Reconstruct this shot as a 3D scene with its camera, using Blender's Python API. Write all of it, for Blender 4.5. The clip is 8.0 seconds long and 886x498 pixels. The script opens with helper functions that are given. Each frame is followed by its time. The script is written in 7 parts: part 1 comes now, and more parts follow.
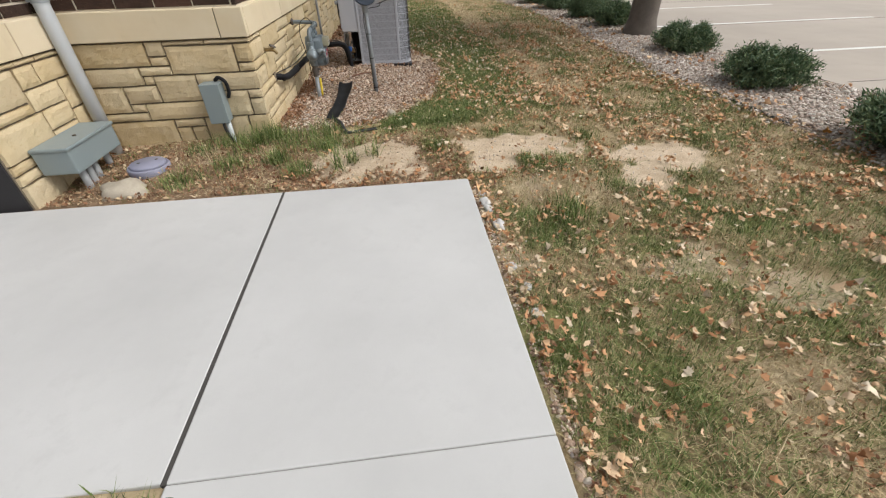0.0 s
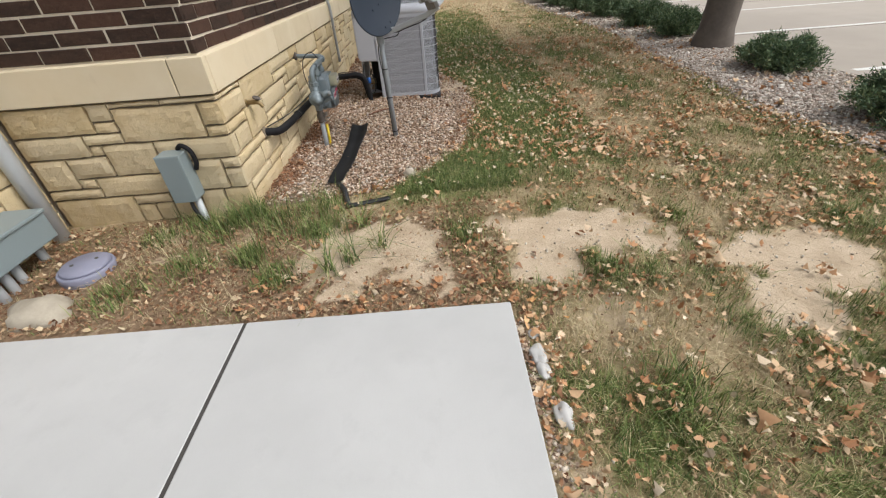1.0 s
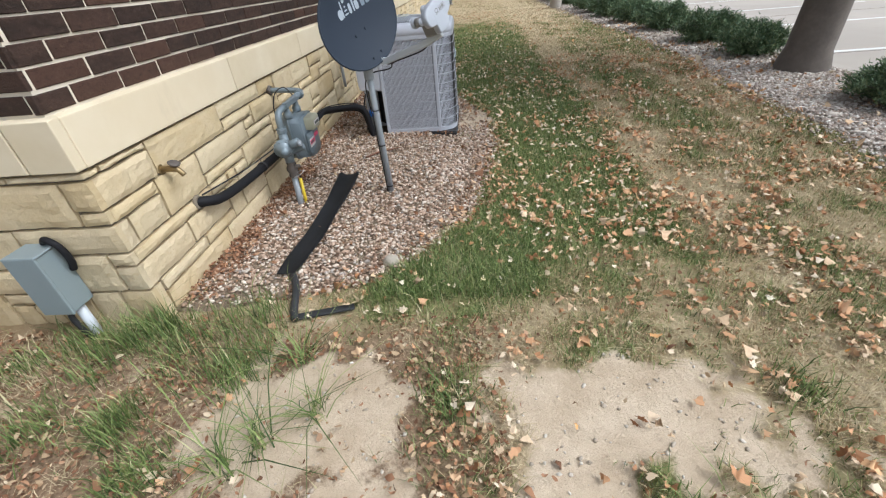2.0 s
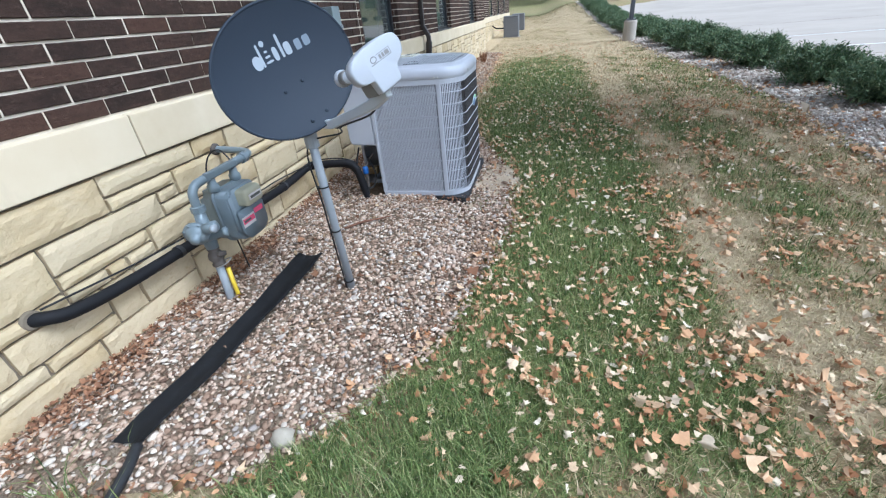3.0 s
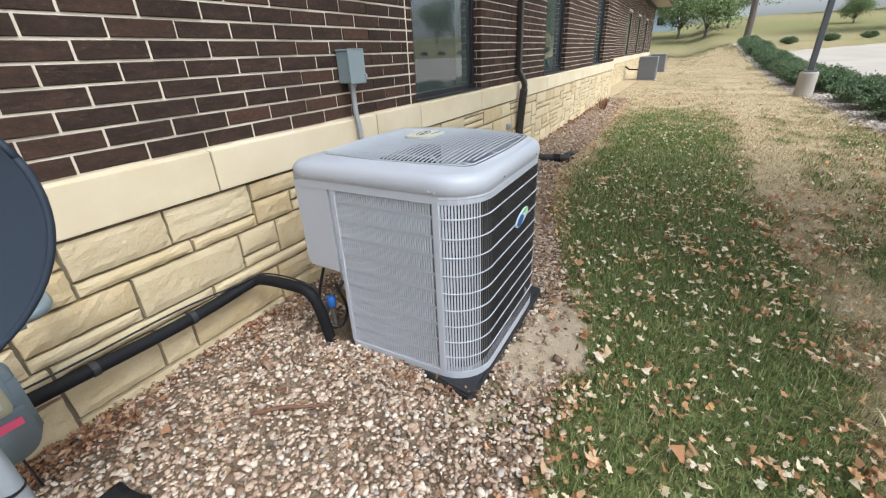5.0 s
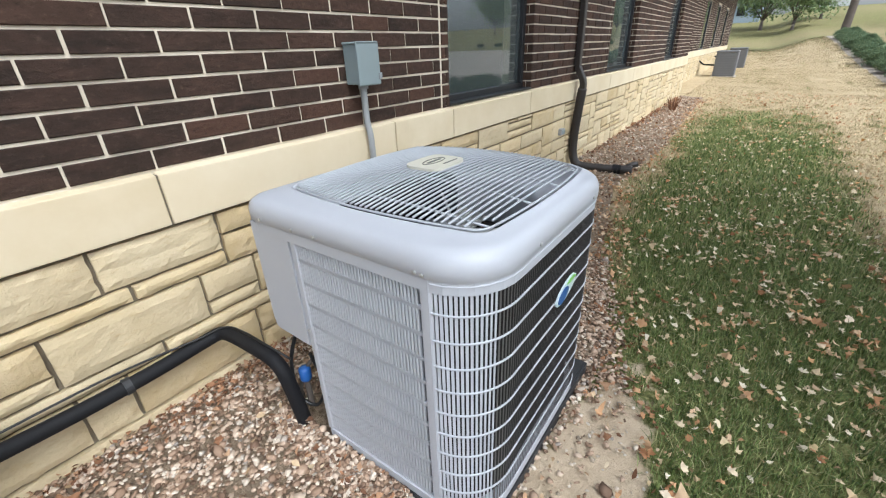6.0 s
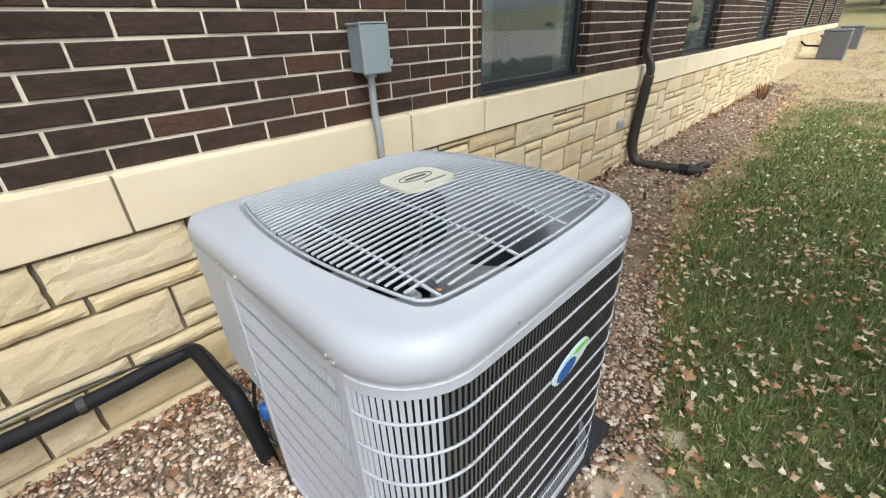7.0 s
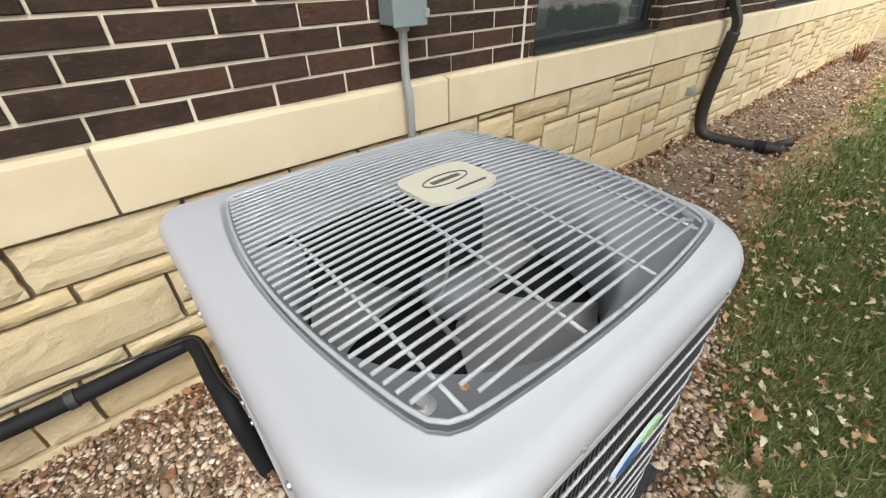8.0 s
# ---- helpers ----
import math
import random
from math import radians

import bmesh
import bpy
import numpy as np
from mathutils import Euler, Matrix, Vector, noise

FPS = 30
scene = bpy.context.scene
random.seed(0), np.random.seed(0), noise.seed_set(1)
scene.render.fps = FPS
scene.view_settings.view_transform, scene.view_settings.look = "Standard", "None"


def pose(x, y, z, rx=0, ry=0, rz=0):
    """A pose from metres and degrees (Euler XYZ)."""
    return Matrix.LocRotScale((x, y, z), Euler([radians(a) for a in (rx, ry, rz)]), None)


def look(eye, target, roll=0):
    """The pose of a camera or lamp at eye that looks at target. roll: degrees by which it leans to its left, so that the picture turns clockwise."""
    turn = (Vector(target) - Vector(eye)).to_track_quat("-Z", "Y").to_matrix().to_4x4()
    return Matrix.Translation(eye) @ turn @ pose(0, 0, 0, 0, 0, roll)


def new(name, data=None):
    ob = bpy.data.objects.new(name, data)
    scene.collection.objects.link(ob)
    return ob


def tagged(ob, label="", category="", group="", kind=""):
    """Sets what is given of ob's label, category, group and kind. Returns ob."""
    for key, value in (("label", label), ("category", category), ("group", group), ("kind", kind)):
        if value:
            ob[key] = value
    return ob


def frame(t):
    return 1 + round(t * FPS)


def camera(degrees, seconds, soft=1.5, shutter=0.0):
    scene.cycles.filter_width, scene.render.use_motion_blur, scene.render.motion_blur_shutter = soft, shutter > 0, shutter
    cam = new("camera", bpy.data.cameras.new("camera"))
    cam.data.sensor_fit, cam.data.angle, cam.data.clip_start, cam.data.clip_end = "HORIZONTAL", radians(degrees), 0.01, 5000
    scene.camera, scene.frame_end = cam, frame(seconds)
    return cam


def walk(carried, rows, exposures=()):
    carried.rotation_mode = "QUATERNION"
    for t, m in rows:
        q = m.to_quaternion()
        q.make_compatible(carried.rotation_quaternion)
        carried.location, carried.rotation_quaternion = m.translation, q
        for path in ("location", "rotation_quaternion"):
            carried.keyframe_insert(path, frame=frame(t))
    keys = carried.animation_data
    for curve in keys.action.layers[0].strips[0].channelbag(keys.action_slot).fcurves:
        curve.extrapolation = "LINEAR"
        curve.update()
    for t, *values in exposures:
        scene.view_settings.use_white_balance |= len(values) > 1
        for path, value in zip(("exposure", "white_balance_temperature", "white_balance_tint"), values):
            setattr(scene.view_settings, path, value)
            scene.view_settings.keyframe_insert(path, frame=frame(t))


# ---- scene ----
cam = camera(94.3, 8.0, 1.2)
PATH = [
    (0, (-0.002, -0.018, 1.284), (0.166, 1.597, 0.116), -1.6),
    (0.5, (0.092, 0.556, 1.309), (0.154, 2.176, 0.138), -3.3),
    (1, (0.152, 1.112, 1.335), (0.155, 2.753, 0.191), -4.5),
    (1.5, (0.292, 1.664, 1.336), (0.201, 3.312, 0.207), -5.5),
    (1.7, (0.316, 1.885, 1.34), (0.213, 3.539, 0.22), -5.1),
    (2.8, (0.766, 3.019, 1.249), (0.362, 4.683, 0.216), -6.3),
    (3, (0.796, 3.248, 1.279), (0.356, 4.931, 0.292), -5.6),
    (3.5, (0.906, 3.702, 1.32), (0.331, 5.381, 0.397), -4.7),
    (4, (0.945, 4.149, 1.33), (0.252, 5.803, 0.445), -3.8),
    (4.5, (0.88, 4.569, 1.349), (0.089, 6.197, 0.499), -2.9),
    (4.7, (0.868, 4.707, 1.356), (0.035, 6.315, 0.507), -2.7),
    (5.8, (0.683, 5.437, 1.377), (-0.356, 6.907, 0.507), -2.2),
    (6, (0.639, 5.523, 1.377), (-0.434, 6.966, 0.502), -2.1),
    (6.5, (0.603, 5.721, 1.37), (-0.579, 7.064, 0.476), -2.3),
    (7, (0.596, 5.923, 1.38), (-0.655, 7.17, 0.442), -2.3),
    (7.5, (0.539, 6.025, 1.37), (-0.748, 7.18, 0.365), -2.0),
    (8, (0.383, 6.134, 1.384), (-0.898, 7.189, 0.267), -1.5),
]
EXPOSURES = [(0.0, 0.28, 6450, 10), (1.7, 0.46, 6050, 9), (3.0, 0.74, 5150, 7), (4.0, 0.78, 5450, 7), (4.5, 0.80, 5900, 7), (6.0, 0.88, 5850, 7), (7.2, 0.86, 6200, 7), (8.0, 0.82, 6550, 7)]
walk(cam, [(t, look(eye, target, roll)) for t, eye, target, roll in PATH], EXPOSURES)

# ---- world, sun, exposure ----
SUN_EL, SUN_ROT = radians(53), radians(107)
world = bpy.data.worlds.new("overcast_sky")
scene.world = world
world.use_nodes = True
wn, wl = world.node_tree.nodes, world.node_tree.links
sky = wn.new("ShaderNodeTexSky")
sky.sky_type, sky.sun_disc = "NISHITA", False
sky.sun_elevation, sky.sun_rotation = SUN_EL, SUN_ROT
sky.air_density, sky.dust_density, sky.ozone_density = 1.0, 4.0, 1.0
grey = wn.new("ShaderNodeHueSaturation")
grey.inputs["Saturation"].default_value = 0.22
wl.new(sky.outputs[0], grey.inputs["Color"])
wl.new(grey.outputs[0], wn["Background"].inputs["Color"])
wn["Background"].inputs["Strength"].default_value = 0.15
sun = new("sun", bpy.data.lights.new("sun", "SUN"))
sun.data.energy, sun.data.angle, sun.data.color = 1.2, radians(25), (1.0, 0.96, 0.9)
sun.matrix_world = look((16, -1, 22), (0, 4, 0))


# ---- materials ----
class Nodes:
    """Short hand for building a node material."""

    def __init__(self, name):
        self.mat = bpy.data.materials.new(name)
        self.mat.use_nodes = True
        self.tree = self.mat.node_tree
        self.bsdf = self.tree.nodes["Principled BSDF"]
        self.coord = self.tree.nodes.new("ShaderNodeTexCoord").outputs["Object"]

    def add(self, kind, **values):
        n = self.tree.nodes.new(kind)
        for k, v in values.items():
            n.inputs[k].default_value = v
        return n

    def link(self, a, b):
        self.tree.links.new(a, b)

    def noise(self, scale, detail=4.0, rough=0.6, stretch=None, vector=None):
        n = self.add("ShaderNodeTexNoise", Scale=scale, Detail=detail, Roughness=rough)
        src = vector or self.coord
        if stretch:
            m = self.add("ShaderNodeMapping", Scale=stretch)
            self.link(src, m.inputs["Vector"])
            src = m.outputs[0]
        self.link(src, n.inputs["Vector"])
        return n.outputs["Fac"]

    def ramp(self, fac, *stops):
        r = self.tree.nodes.new("ShaderNodeValToRGB")
        e = r.color_ramp.elements
        while len(e) < len(stops):
            e.new(0.5)
        for el, (p, c) in zip(e, stops):
            el.position, el.color = p, (*c, 1) if len(c) == 3 else c
        self.link(fac, r.inputs[0])
        return r.outputs[0]

    def mix(self, fac, a, b, blend="MIX"):
        m = self.tree.nodes.new("ShaderNodeMix")
        m.data_type, m.blend_type = "RGBA", blend
        for sock, v in ((m.inputs[0], fac), (m.inputs[6], a), (m.inputs[7], b)):
            if isinstance(v, bpy.types.NodeSocket):
                self.link(v, sock)
            elif isinstance(v, (int, float)):
                sock.default_value = v
            else:
                sock.default_value = (*v, 1)
        return m.outputs[2]

    def math(self, op, a, b=0.0):
        m = self.tree.nodes.new("ShaderNodeMath")
        m.operation = op
        for sock, v in ((m.inputs[0], a), (m.inputs[1], b)):
            if isinstance(v, bpy.types.NodeSocket):
                self.link(v, sock)
            else:
                sock.default_value = v
        return m.outputs[0]

    def island(self):
        return self.tree.nodes.new("ShaderNodeNewGeometry").outputs["Random Per Island"]

    def object_random(self):
        return self.tree.nodes.new("ShaderNodeObjectInfo").outputs["Random"]

    def attr(self, name):
        n = self.tree.nodes.new("ShaderNodeAttribute")
        n.attribute_name = name
        return n.outputs["Fac"]

    def bump(self, fac, strength=0.3, distance=0.01, after=None):
        b = self.add("ShaderNodeBump", Strength=strength, Distance=distance)
        self.link(fac, b.inputs["Height"])
        if after is not None:
            self.link(after, b.inputs["Normal"])
        self.link(b.outputs[0], self.bsdf.inputs["Normal"])
        return b.outputs[0]

    def done(self, colour, rough=0.6, metal=0.0, spec=0.5):
        for key, v in (("Base Color", colour), ("Roughness", rough), ("Metallic", metal), ("Specular IOR Level", spec)):
            s = self.bsdf.inputs[key]
            if isinstance(v, bpy.types.NodeSocket):
                self.link(v, s)
            else:
                s.default_value = (*v, 1) if isinstance(v, tuple) else v
        return self.mat


def mul(c, f):
    return tuple(min(1.0, x * f) for x in c)


def plain(name, c, rough=0.5, metal=0.0, grain=60.0, vary=0.12, bump=0.1, blotch=4.0, spec=0.5):
    """Paint, plastic or metal with faint blotches, grain and uneven gloss."""
    n = Nodes(name)
    big, fine = n.noise(blotch, 5), n.noise(grain, 3)
    col = n.mix(n.math("MULTIPLY", big, 1.0), mul(c, 1 - vary), mul(c, 1 + vary))
    col = n.mix(n.math("MULTIPLY", fine, 0.5), col, mul(c, 1 - vary * 1.5))
    n.bump(fine, bump, 0.002)
    return n.done(col, n.math("ADD", rough - 0.08, n.math("MULTIPLY", big, 0.16)), metal, spec)


def brick_mat(name, joined):
    n = Nodes(name)
    r = n.island() if joined else n.object_random()
    base = n.ramp(r, (0.0, (0.030, 0.021, 0.017)), (0.45, (0.046, 0.030, 0.023)), (0.8, (0.063, 0.037, 0.027)), (1.0, (0.092, 0.048, 0.033)))
    world_pos = n.tree.nodes.new("ShaderNodeNewGeometry").outputs["Position"]
    streak = n.noise(9, 5, 0.6, (1, 1, 3), world_pos)
    fine = n.noise(140, 4, 0.7, None, world_pos)
    scuff = n.noise(34, 5, 0.7, (1, 1, 1.8), world_pos)
    col = n.mix(n.ramp(streak, (0.35, (0, 0, 0)), (0.75, (1, 1, 1))), base, n.mix(0.45, base, (0.125, 0.068, 0.05)))
    col = n.mix(n.ramp(scuff, (0.55, (0, 0, 0)), (0.78, (0.55, 0.55, 0.55))), col, (0.16, 0.105, 0.075))
    col = n.mix(n.ramp(scuff, (0.25, (0.8, 0.8, 0.8)), (0.45, (0, 0, 0))), col, (0.022, 0.015, 0.012))
    col = n.mix(n.math("MULTIPLY", fine, 0.4), col, (0.02, 0.014, 0.011))
    n.bump(fine, 0.5, 0.004, n.bump(scuff, 0.8, 0.010))
    return n.done(col, 0.85, 0, 0.18)


def stone_mat(name):
    n = Nodes(name)
    pos = n.tree.nodes.new("ShaderNodeNewGeometry").outputs["Position"]
    base = n.ramp(n.object_random(), (0, (0.51, 0.39, 0.215)), (0.3, (0.60, 0.48, 0.285)), (0.55, (0.56, 0.47, 0.315)), (0.8, (0.64, 0.51, 0.31)), (1, (0.68, 0.58, 0.39)))
    big, mid, fine = n.noise(5, 5, 0.6, None, pos), n.noise(22, 5, 0.65, (1, 1, 2.2), pos), n.noise(120, 4, 0.7, None, pos)
    col = n.mix(n.ramp(big, (0.4, (0, 0, 0)), (0.7, (1, 1, 1))), base, n.mix(0.5, base, (0.70, 0.60, 0.42)))
    col = n.mix(n.ramp(mid, (0.55, (0, 0, 0)), (0.8, (0.7, 0.7, 0.7))), col, (0.46, 0.33, 0.17))
    col = n.mix(n.math("MULTIPLY", fine, 0.3), col, (0.40, 0.31, 0.19))
    n.bump(fine, 0.6, 0.004, n.bump(n.noise(58, 4, 0.65, None, pos), 0.55, 0.008, n.bump(mid, 0.35, 0.012)))
    return n.done(col, 0.9, 0, 0.18)


def sill_mat():
    n = Nodes("cast_stone_sill")
    pos = n.tree.nodes.new("ShaderNodeNewGeometry").outputs["Position"]
    base = n.ramp(n.object_random(), (0, (0.62, 0.52, 0.35)), (1, (0.68, 0.58, 0.41)))
    big, fine = n.noise(2.5, 5, 0.6, None, pos), n.noise(180, 3, 0.7, None, pos)
    col = n.mix(n.ramp(big, (0.4, (0, 0, 0)), (0.75, (1, 1, 1))), base, (0.71, 0.62, 0.46))
    col = n.mix(n.ramp(n.noise(5, 6, 0.7, (1, 1, 0.35), pos), (0.6, (0, 0, 0)), (0.8, (0.35, 0.35, 0.35))), col, (0.45, 0.37, 0.25))
    n.bump(fine, 0.15, 0.002)
    return n.done(col, 0.8, 0, 0.25)


def mortar_mat(name, a, b):
    n = Nodes(name)
    big, fine = n.noise(4, 4), n.noise(250, 3)
    n.bump(fine, 0.3, 0.003)
    return n.done(n.mix(big, a, b), 0.9, 0, 0.2)


def concrete_mat(name, c, scale=1.0):
    n = Nodes(name)
    big, mid, fine = n.noise(0.9 * scale, 6, 0.6), n.noise(7 * scale, 5, 0.65), n.noise(220, 4, 0.7)
    broom = n.noise(55, 3, 0.7, (1, 0.06, 1))
    col = n.mix(n.ramp(big, (0.35, (0, 0, 0)), (0.7, (1, 1, 1))), mul(c, 0.87), mul(c, 1.06))
    col = n.mix(n.ramp(mid, (0.55, (0, 0, 0)), (0.8, (0.8, 0.8, 0.8))), col, mul(c, 0.86))
    col = n.mix(n.math("MULTIPLY", fine, 0.25), col, mul(c, 0.75))
    n.bump(broom, 0.10, 0.003, n.bump(fine, 0.2, 0.002))
    return n.done(col, 0.85, 0, 0.25)


def ground_mat():
    n = Nodes("lawn_soil")
    big, mid, fine, tiny = n.noise(0.8, 5), n.noise(6, 5, 0.65), n.noise(45, 5, 0.7), n.noise(260, 3, 0.7)
    straw = n.mix(n.ramp(mid, (0.35, (0, 0, 0)), (0.7, (1, 1, 1))), (0.45, 0.355, 0.22), (0.57, 0.465, 0.30))
    brown = n.mix(n.ramp(mid, (0.35, (0, 0, 0)), (0.7, (1, 1, 1))), (0.25, 0.19, 0.105), (0.46, 0.375, 0.225))
    dry = n.mix(n.ramp(n.attr("green"), (0.0, (1, 1, 1)), (0.22, (0, 0, 0))), brown, straw)
    dry = n.mix(n.ramp(fine, (0.45, (0, 0, 0)), (0.7, (0.8, 0.8, 0.8))), dry, n.mix(0.55, dry, (0.12, 0.085, 0.05)))
    green = n.mix(n.ramp(fine, (0.4, (0, 0, 0)), (0.65, (1, 1, 1))), (0.12, 0.125, 0.048), (0.28, 0.28, 0.115))
    gmask = n.math("ADD", n.attr("green"), n.math("MULTIPLY", n.math("SUBTRACT", mid, 0.5), 1.2))
    col = n.mix(n.ramp(gmask, (0.35, (0, 0, 0)), (0.7, (1, 1, 1))), dry, green)
    col = n.mix(n.math("MULTIPLY", n.attr("litter"), 0.9), col, n.mix(n.ramp(fine, (0.4, (0, 0, 0)), (0.65, (1, 1, 1))), (0.15, 0.095, 0.06), (0.33, 0.225, 0.145)))
    soil = n.mix(n.ramp(mid, (0.35, (0, 0, 0)), (0.65, (1, 1, 1))), (0.48, 0.375, 0.26), (0.63, 0.515, 0.38))
    soil = n.mix(n.ramp(tiny, (0.5, (0, 0, 0)), (0.75, (0.7, 0.7, 0.7))), soil, (0.38, 0.30, 0.21))
    smask = n.math("ADD", n.attr("soil"), n.math("MULTIPLY", n.math("SUBTRACT", fine, 0.5), 0.7))
    col = n.mix(n.ramp(smask, (0.36, (0, 0, 0)), (0.66, (1, 1, 1))), col, soil)
    n.bump(tiny, 0.5, 0.006, n.bump(fine, 0.6, 0.02))
    return n.done(col, 0.95, 0, 0.1)


def scatter_mat(name, *stops, rough=0.85, grain=90.0):
    """Many small pieces, each its own tone."""
    n = Nodes(name)
    base = n.ramp(n.island(), *stops)
    fine = n.noise(grain, 3, 0.7)
    col = n.mix(n.math("MULTIPLY", fine, 0.5), base, n.mix(0.65, base, (0.03, 0.025, 0.02)))
    return n.done(col, rough, 0, 0.2)


MORTAR = mortar_mat("sandy_mortar", (0.60, 0.53, 0.42), (0.74, 0.67, 0.55))
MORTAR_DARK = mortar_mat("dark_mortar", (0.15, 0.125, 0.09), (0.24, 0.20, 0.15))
BRICK, BRICK_FAR, STONE, SILL = brick_mat("dark_brick", False), brick_mat("dark_brick_rows", True), stone_mat("limestone"), sill_mat()
SLAB = concrete_mat("broomed_concrete", (0.53, 0.53, 0.52))
LOT = concrete_mat("parking_concrete", (0.43, 0.38, 0.325), 0.4)
BASE_CONC = concrete_mat("cast_concrete", (0.42, 0.38, 0.33), 2.0)
GROUND = ground_mat()
JOINT = plain("joint_filler", (0.055, 0.05, 0.045), 0.9)
GROOVE = plain("dirty_groove", (0.16, 0.15, 0.135), 0.9)
AC_GREY = plain("condenser_paint", (0.455, 0.47, 0.512), 0.42, 0.0, 120, 0.05, 0.05, 6)
AC_DARK = plain("condenser_coil", (0.026, 0.025, 0.025), 0.7, 0.1, 200, 0.3, 0.3, spec=0.2)
# darker copy for side and back fins; that side's dimness is in the colour
GUARD_DARK = plain("shaded_guard_fin", (0.125, 0.118, 0.114), 0.6, 0.1, 200, 0.3, 0.2)
# greyed casing paint for slot backs and fan hub, shade worked into the colour
AC_MID = plain("condenser_shaded_grey", (0.26, 0.268, 0.29), 0.5)
# near black: the dimness inside the fan well is put into the colour
AC_SHADE = plain("condenser_cavity_shade", (0.022, 0.024, 0.028), 0.8, spec=0.2)
WIRE_GREY = plain("grille_coating", (0.41, 0.43, 0.46), 0.4, 0.0, 200, 0.06, 0.05)
BLADE = plain("fan_blade_metal", (0.52, 0.52, 0.51), 0.45, 0.15)
PLATE = plain("cream_plate", (0.62, 0.60, 0.50), 0.4, 0, 90, 0.06, 0.05)
INK = plain("dark_print", (0.10, 0.10, 0.09), 0.6)
BADGE_BLUE = plain("badge_blue", (0.02, 0.10, 0.32), 0.3)
BADGE_GREEN = plain("badge_green", (0.25, 0.62, 0.12), 0.3)
BADGE_WHITE = plain("badge_white", (0.62, 0.72, 0.75), 0.3)
SCREW = plain("zinc_screw", (0.55, 0.55, 0.54), 0.35, 0.8)
DISH_GREY = plain("dish_paint", (0.024, 0.033, 0.049), 0.62, 0.0, 200, 0.10, 0.06, 2.5, 0.3)
DISH_MARK = plain("dish_print", (0.36, 0.40, 0.45), 0.6)
DISH_DIM = plain("faded_dish_print", (0.20, 0.24, 0.29), 0.6)
LNB_WHITE = plain("white_plastic", (0.40, 0.42, 0.455), 0.45, 0, 100, 0.04, 0.02)
LNB_GREY = plain("grey_plastic", (0.20, 0.195, 0.185), 0.5)
GALV = plain("galvanised_steel", (0.31, 0.335, 0.355), 0.5, 0.15, 160, 0.12, 0.06, 9)
METER = plain("meter_grey_paint", (0.205, 0.25, 0.275), 0.38, 0.1, 90, 0.14, 0.2, 12)
RUSTY = plain("weathered_iron", (0.13, 0.11, 0.095), 0.75, 0.3, 120, 0.35, 0.4, 20)
DIAL = plain("meter_dial_cover", (0.46, 0.44, 0.31), 0.4, 0, 70, 0.15, 0.1, 14)
PINK = plain("pink_sticker", (0.75, 0.10, 0.20), 0.5)
STICKER = plain("white_sticker", (0.66, 0.62, 0.60), 0.5)
YELLOW = plain("yellow_plastic", (0.72, 0.52, 0.03), 0.45)
BLACK = plain("black_rubber", (0.011, 0.011, 0.013), 0.7, 0, 120, 0.3, 0.3, 12, 0.25)
BLACK_DUSTY = plain("dusty_black_plastic", (0.030, 0.031, 0.034), 0.6, 0, 40, 0.6, 0.3, 9)
CABLE = plain("black_cable", (0.012, 0.012, 0.013), 0.5)
GREY_BOX = plain("grey_enclosure_paint", (0.24, 0.29, 0.30), 0.45, 0.1, 110, 0.06, 0.05, 5)
GREY_PIPE = plain("grey_conduit", (0.33, 0.34, 0.345), 0.5, 0.1, 90, 0.1, 0.05)
PALE_PIPE = plain("pale_downpipe", (0.52, 0.55, 0.57), 0.45, 0, 80, 0.08, 0.04)
BROWN_METAL = plain("bronze_gutter", (0.040, 0.034, 0.031), 0.45, 0.2, 90, 0.2, 0.1)
FRAME_BLACK = plain("black_window_frame", (0.014, 0.015, 0.017), 0.4, 0.1)
BRASS = plain("brass", (0.30, 0.22, 0.11), 0.4, 0.8, 90, 0.25, 0.1)
BLUE_VALVE = plain("blue_cap", (0.02, 0.10, 0.34), 0.4)
PURPLE = plain("faded_purple_plastic", (0.25, 0.255, 0.335), 0.6, 0, 60, 0.15, 0.2, 15)
LIME = plain("pale_rock", (0.44, 0.39, 0.31), 0.9, 0, 60, 0.35, 0.8, 14)
ENTRY_DARK = plain("entry_near_black", (0.028, 0.026, 0.028), 0.7, 0, 40, 0.3, 0.2)
PALE_ROCK = plain("pale_broken_concrete", (0.56, 0.55, 0.53), 0.9, 0, 60, 0.25, 0.8, 14)
LINE_WHITE = plain("road_paint", (0.72, 0.72, 0.68), 0.7, 0, 40, 0.1, 0.2)
POLE_DARK = plain("lamp_pole_paint", (0.085, 0.088, 0.098), 0.45, 0.2)
CURTAIN = plain("pale_curtain", (0.30, 0.31, 0.30), 0.9)
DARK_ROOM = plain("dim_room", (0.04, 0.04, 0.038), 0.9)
ROOFING = plain("shingle_grey", (0.10, 0.095, 0.09), 0.9, 0, 30, 0.3, 0.4)
FAR_GREY = plain("weathered_casing", (0.15, 0.155, 0.165), 0.6)
SOFFIT = plain("soffit_paint", (0.36, 0.32, 0.26), 0.7)
FAR_WHITE = plain("far_white_siding", (0.62, 0.64, 0.67), 0.8)
FAR_BLUE = plain("far_blue_siding", (0.35, 0.43, 0.52), 0.8)
BARK = plain("grey_bark", (0.15, 0.125, 0.105), 0.9, 0, 26, 0.45, 1.0, 7)
TWIG = plain("dead_twig", (0.20, 0.10, 0.06), 0.9, 0, 60, 0.3, 0.5)
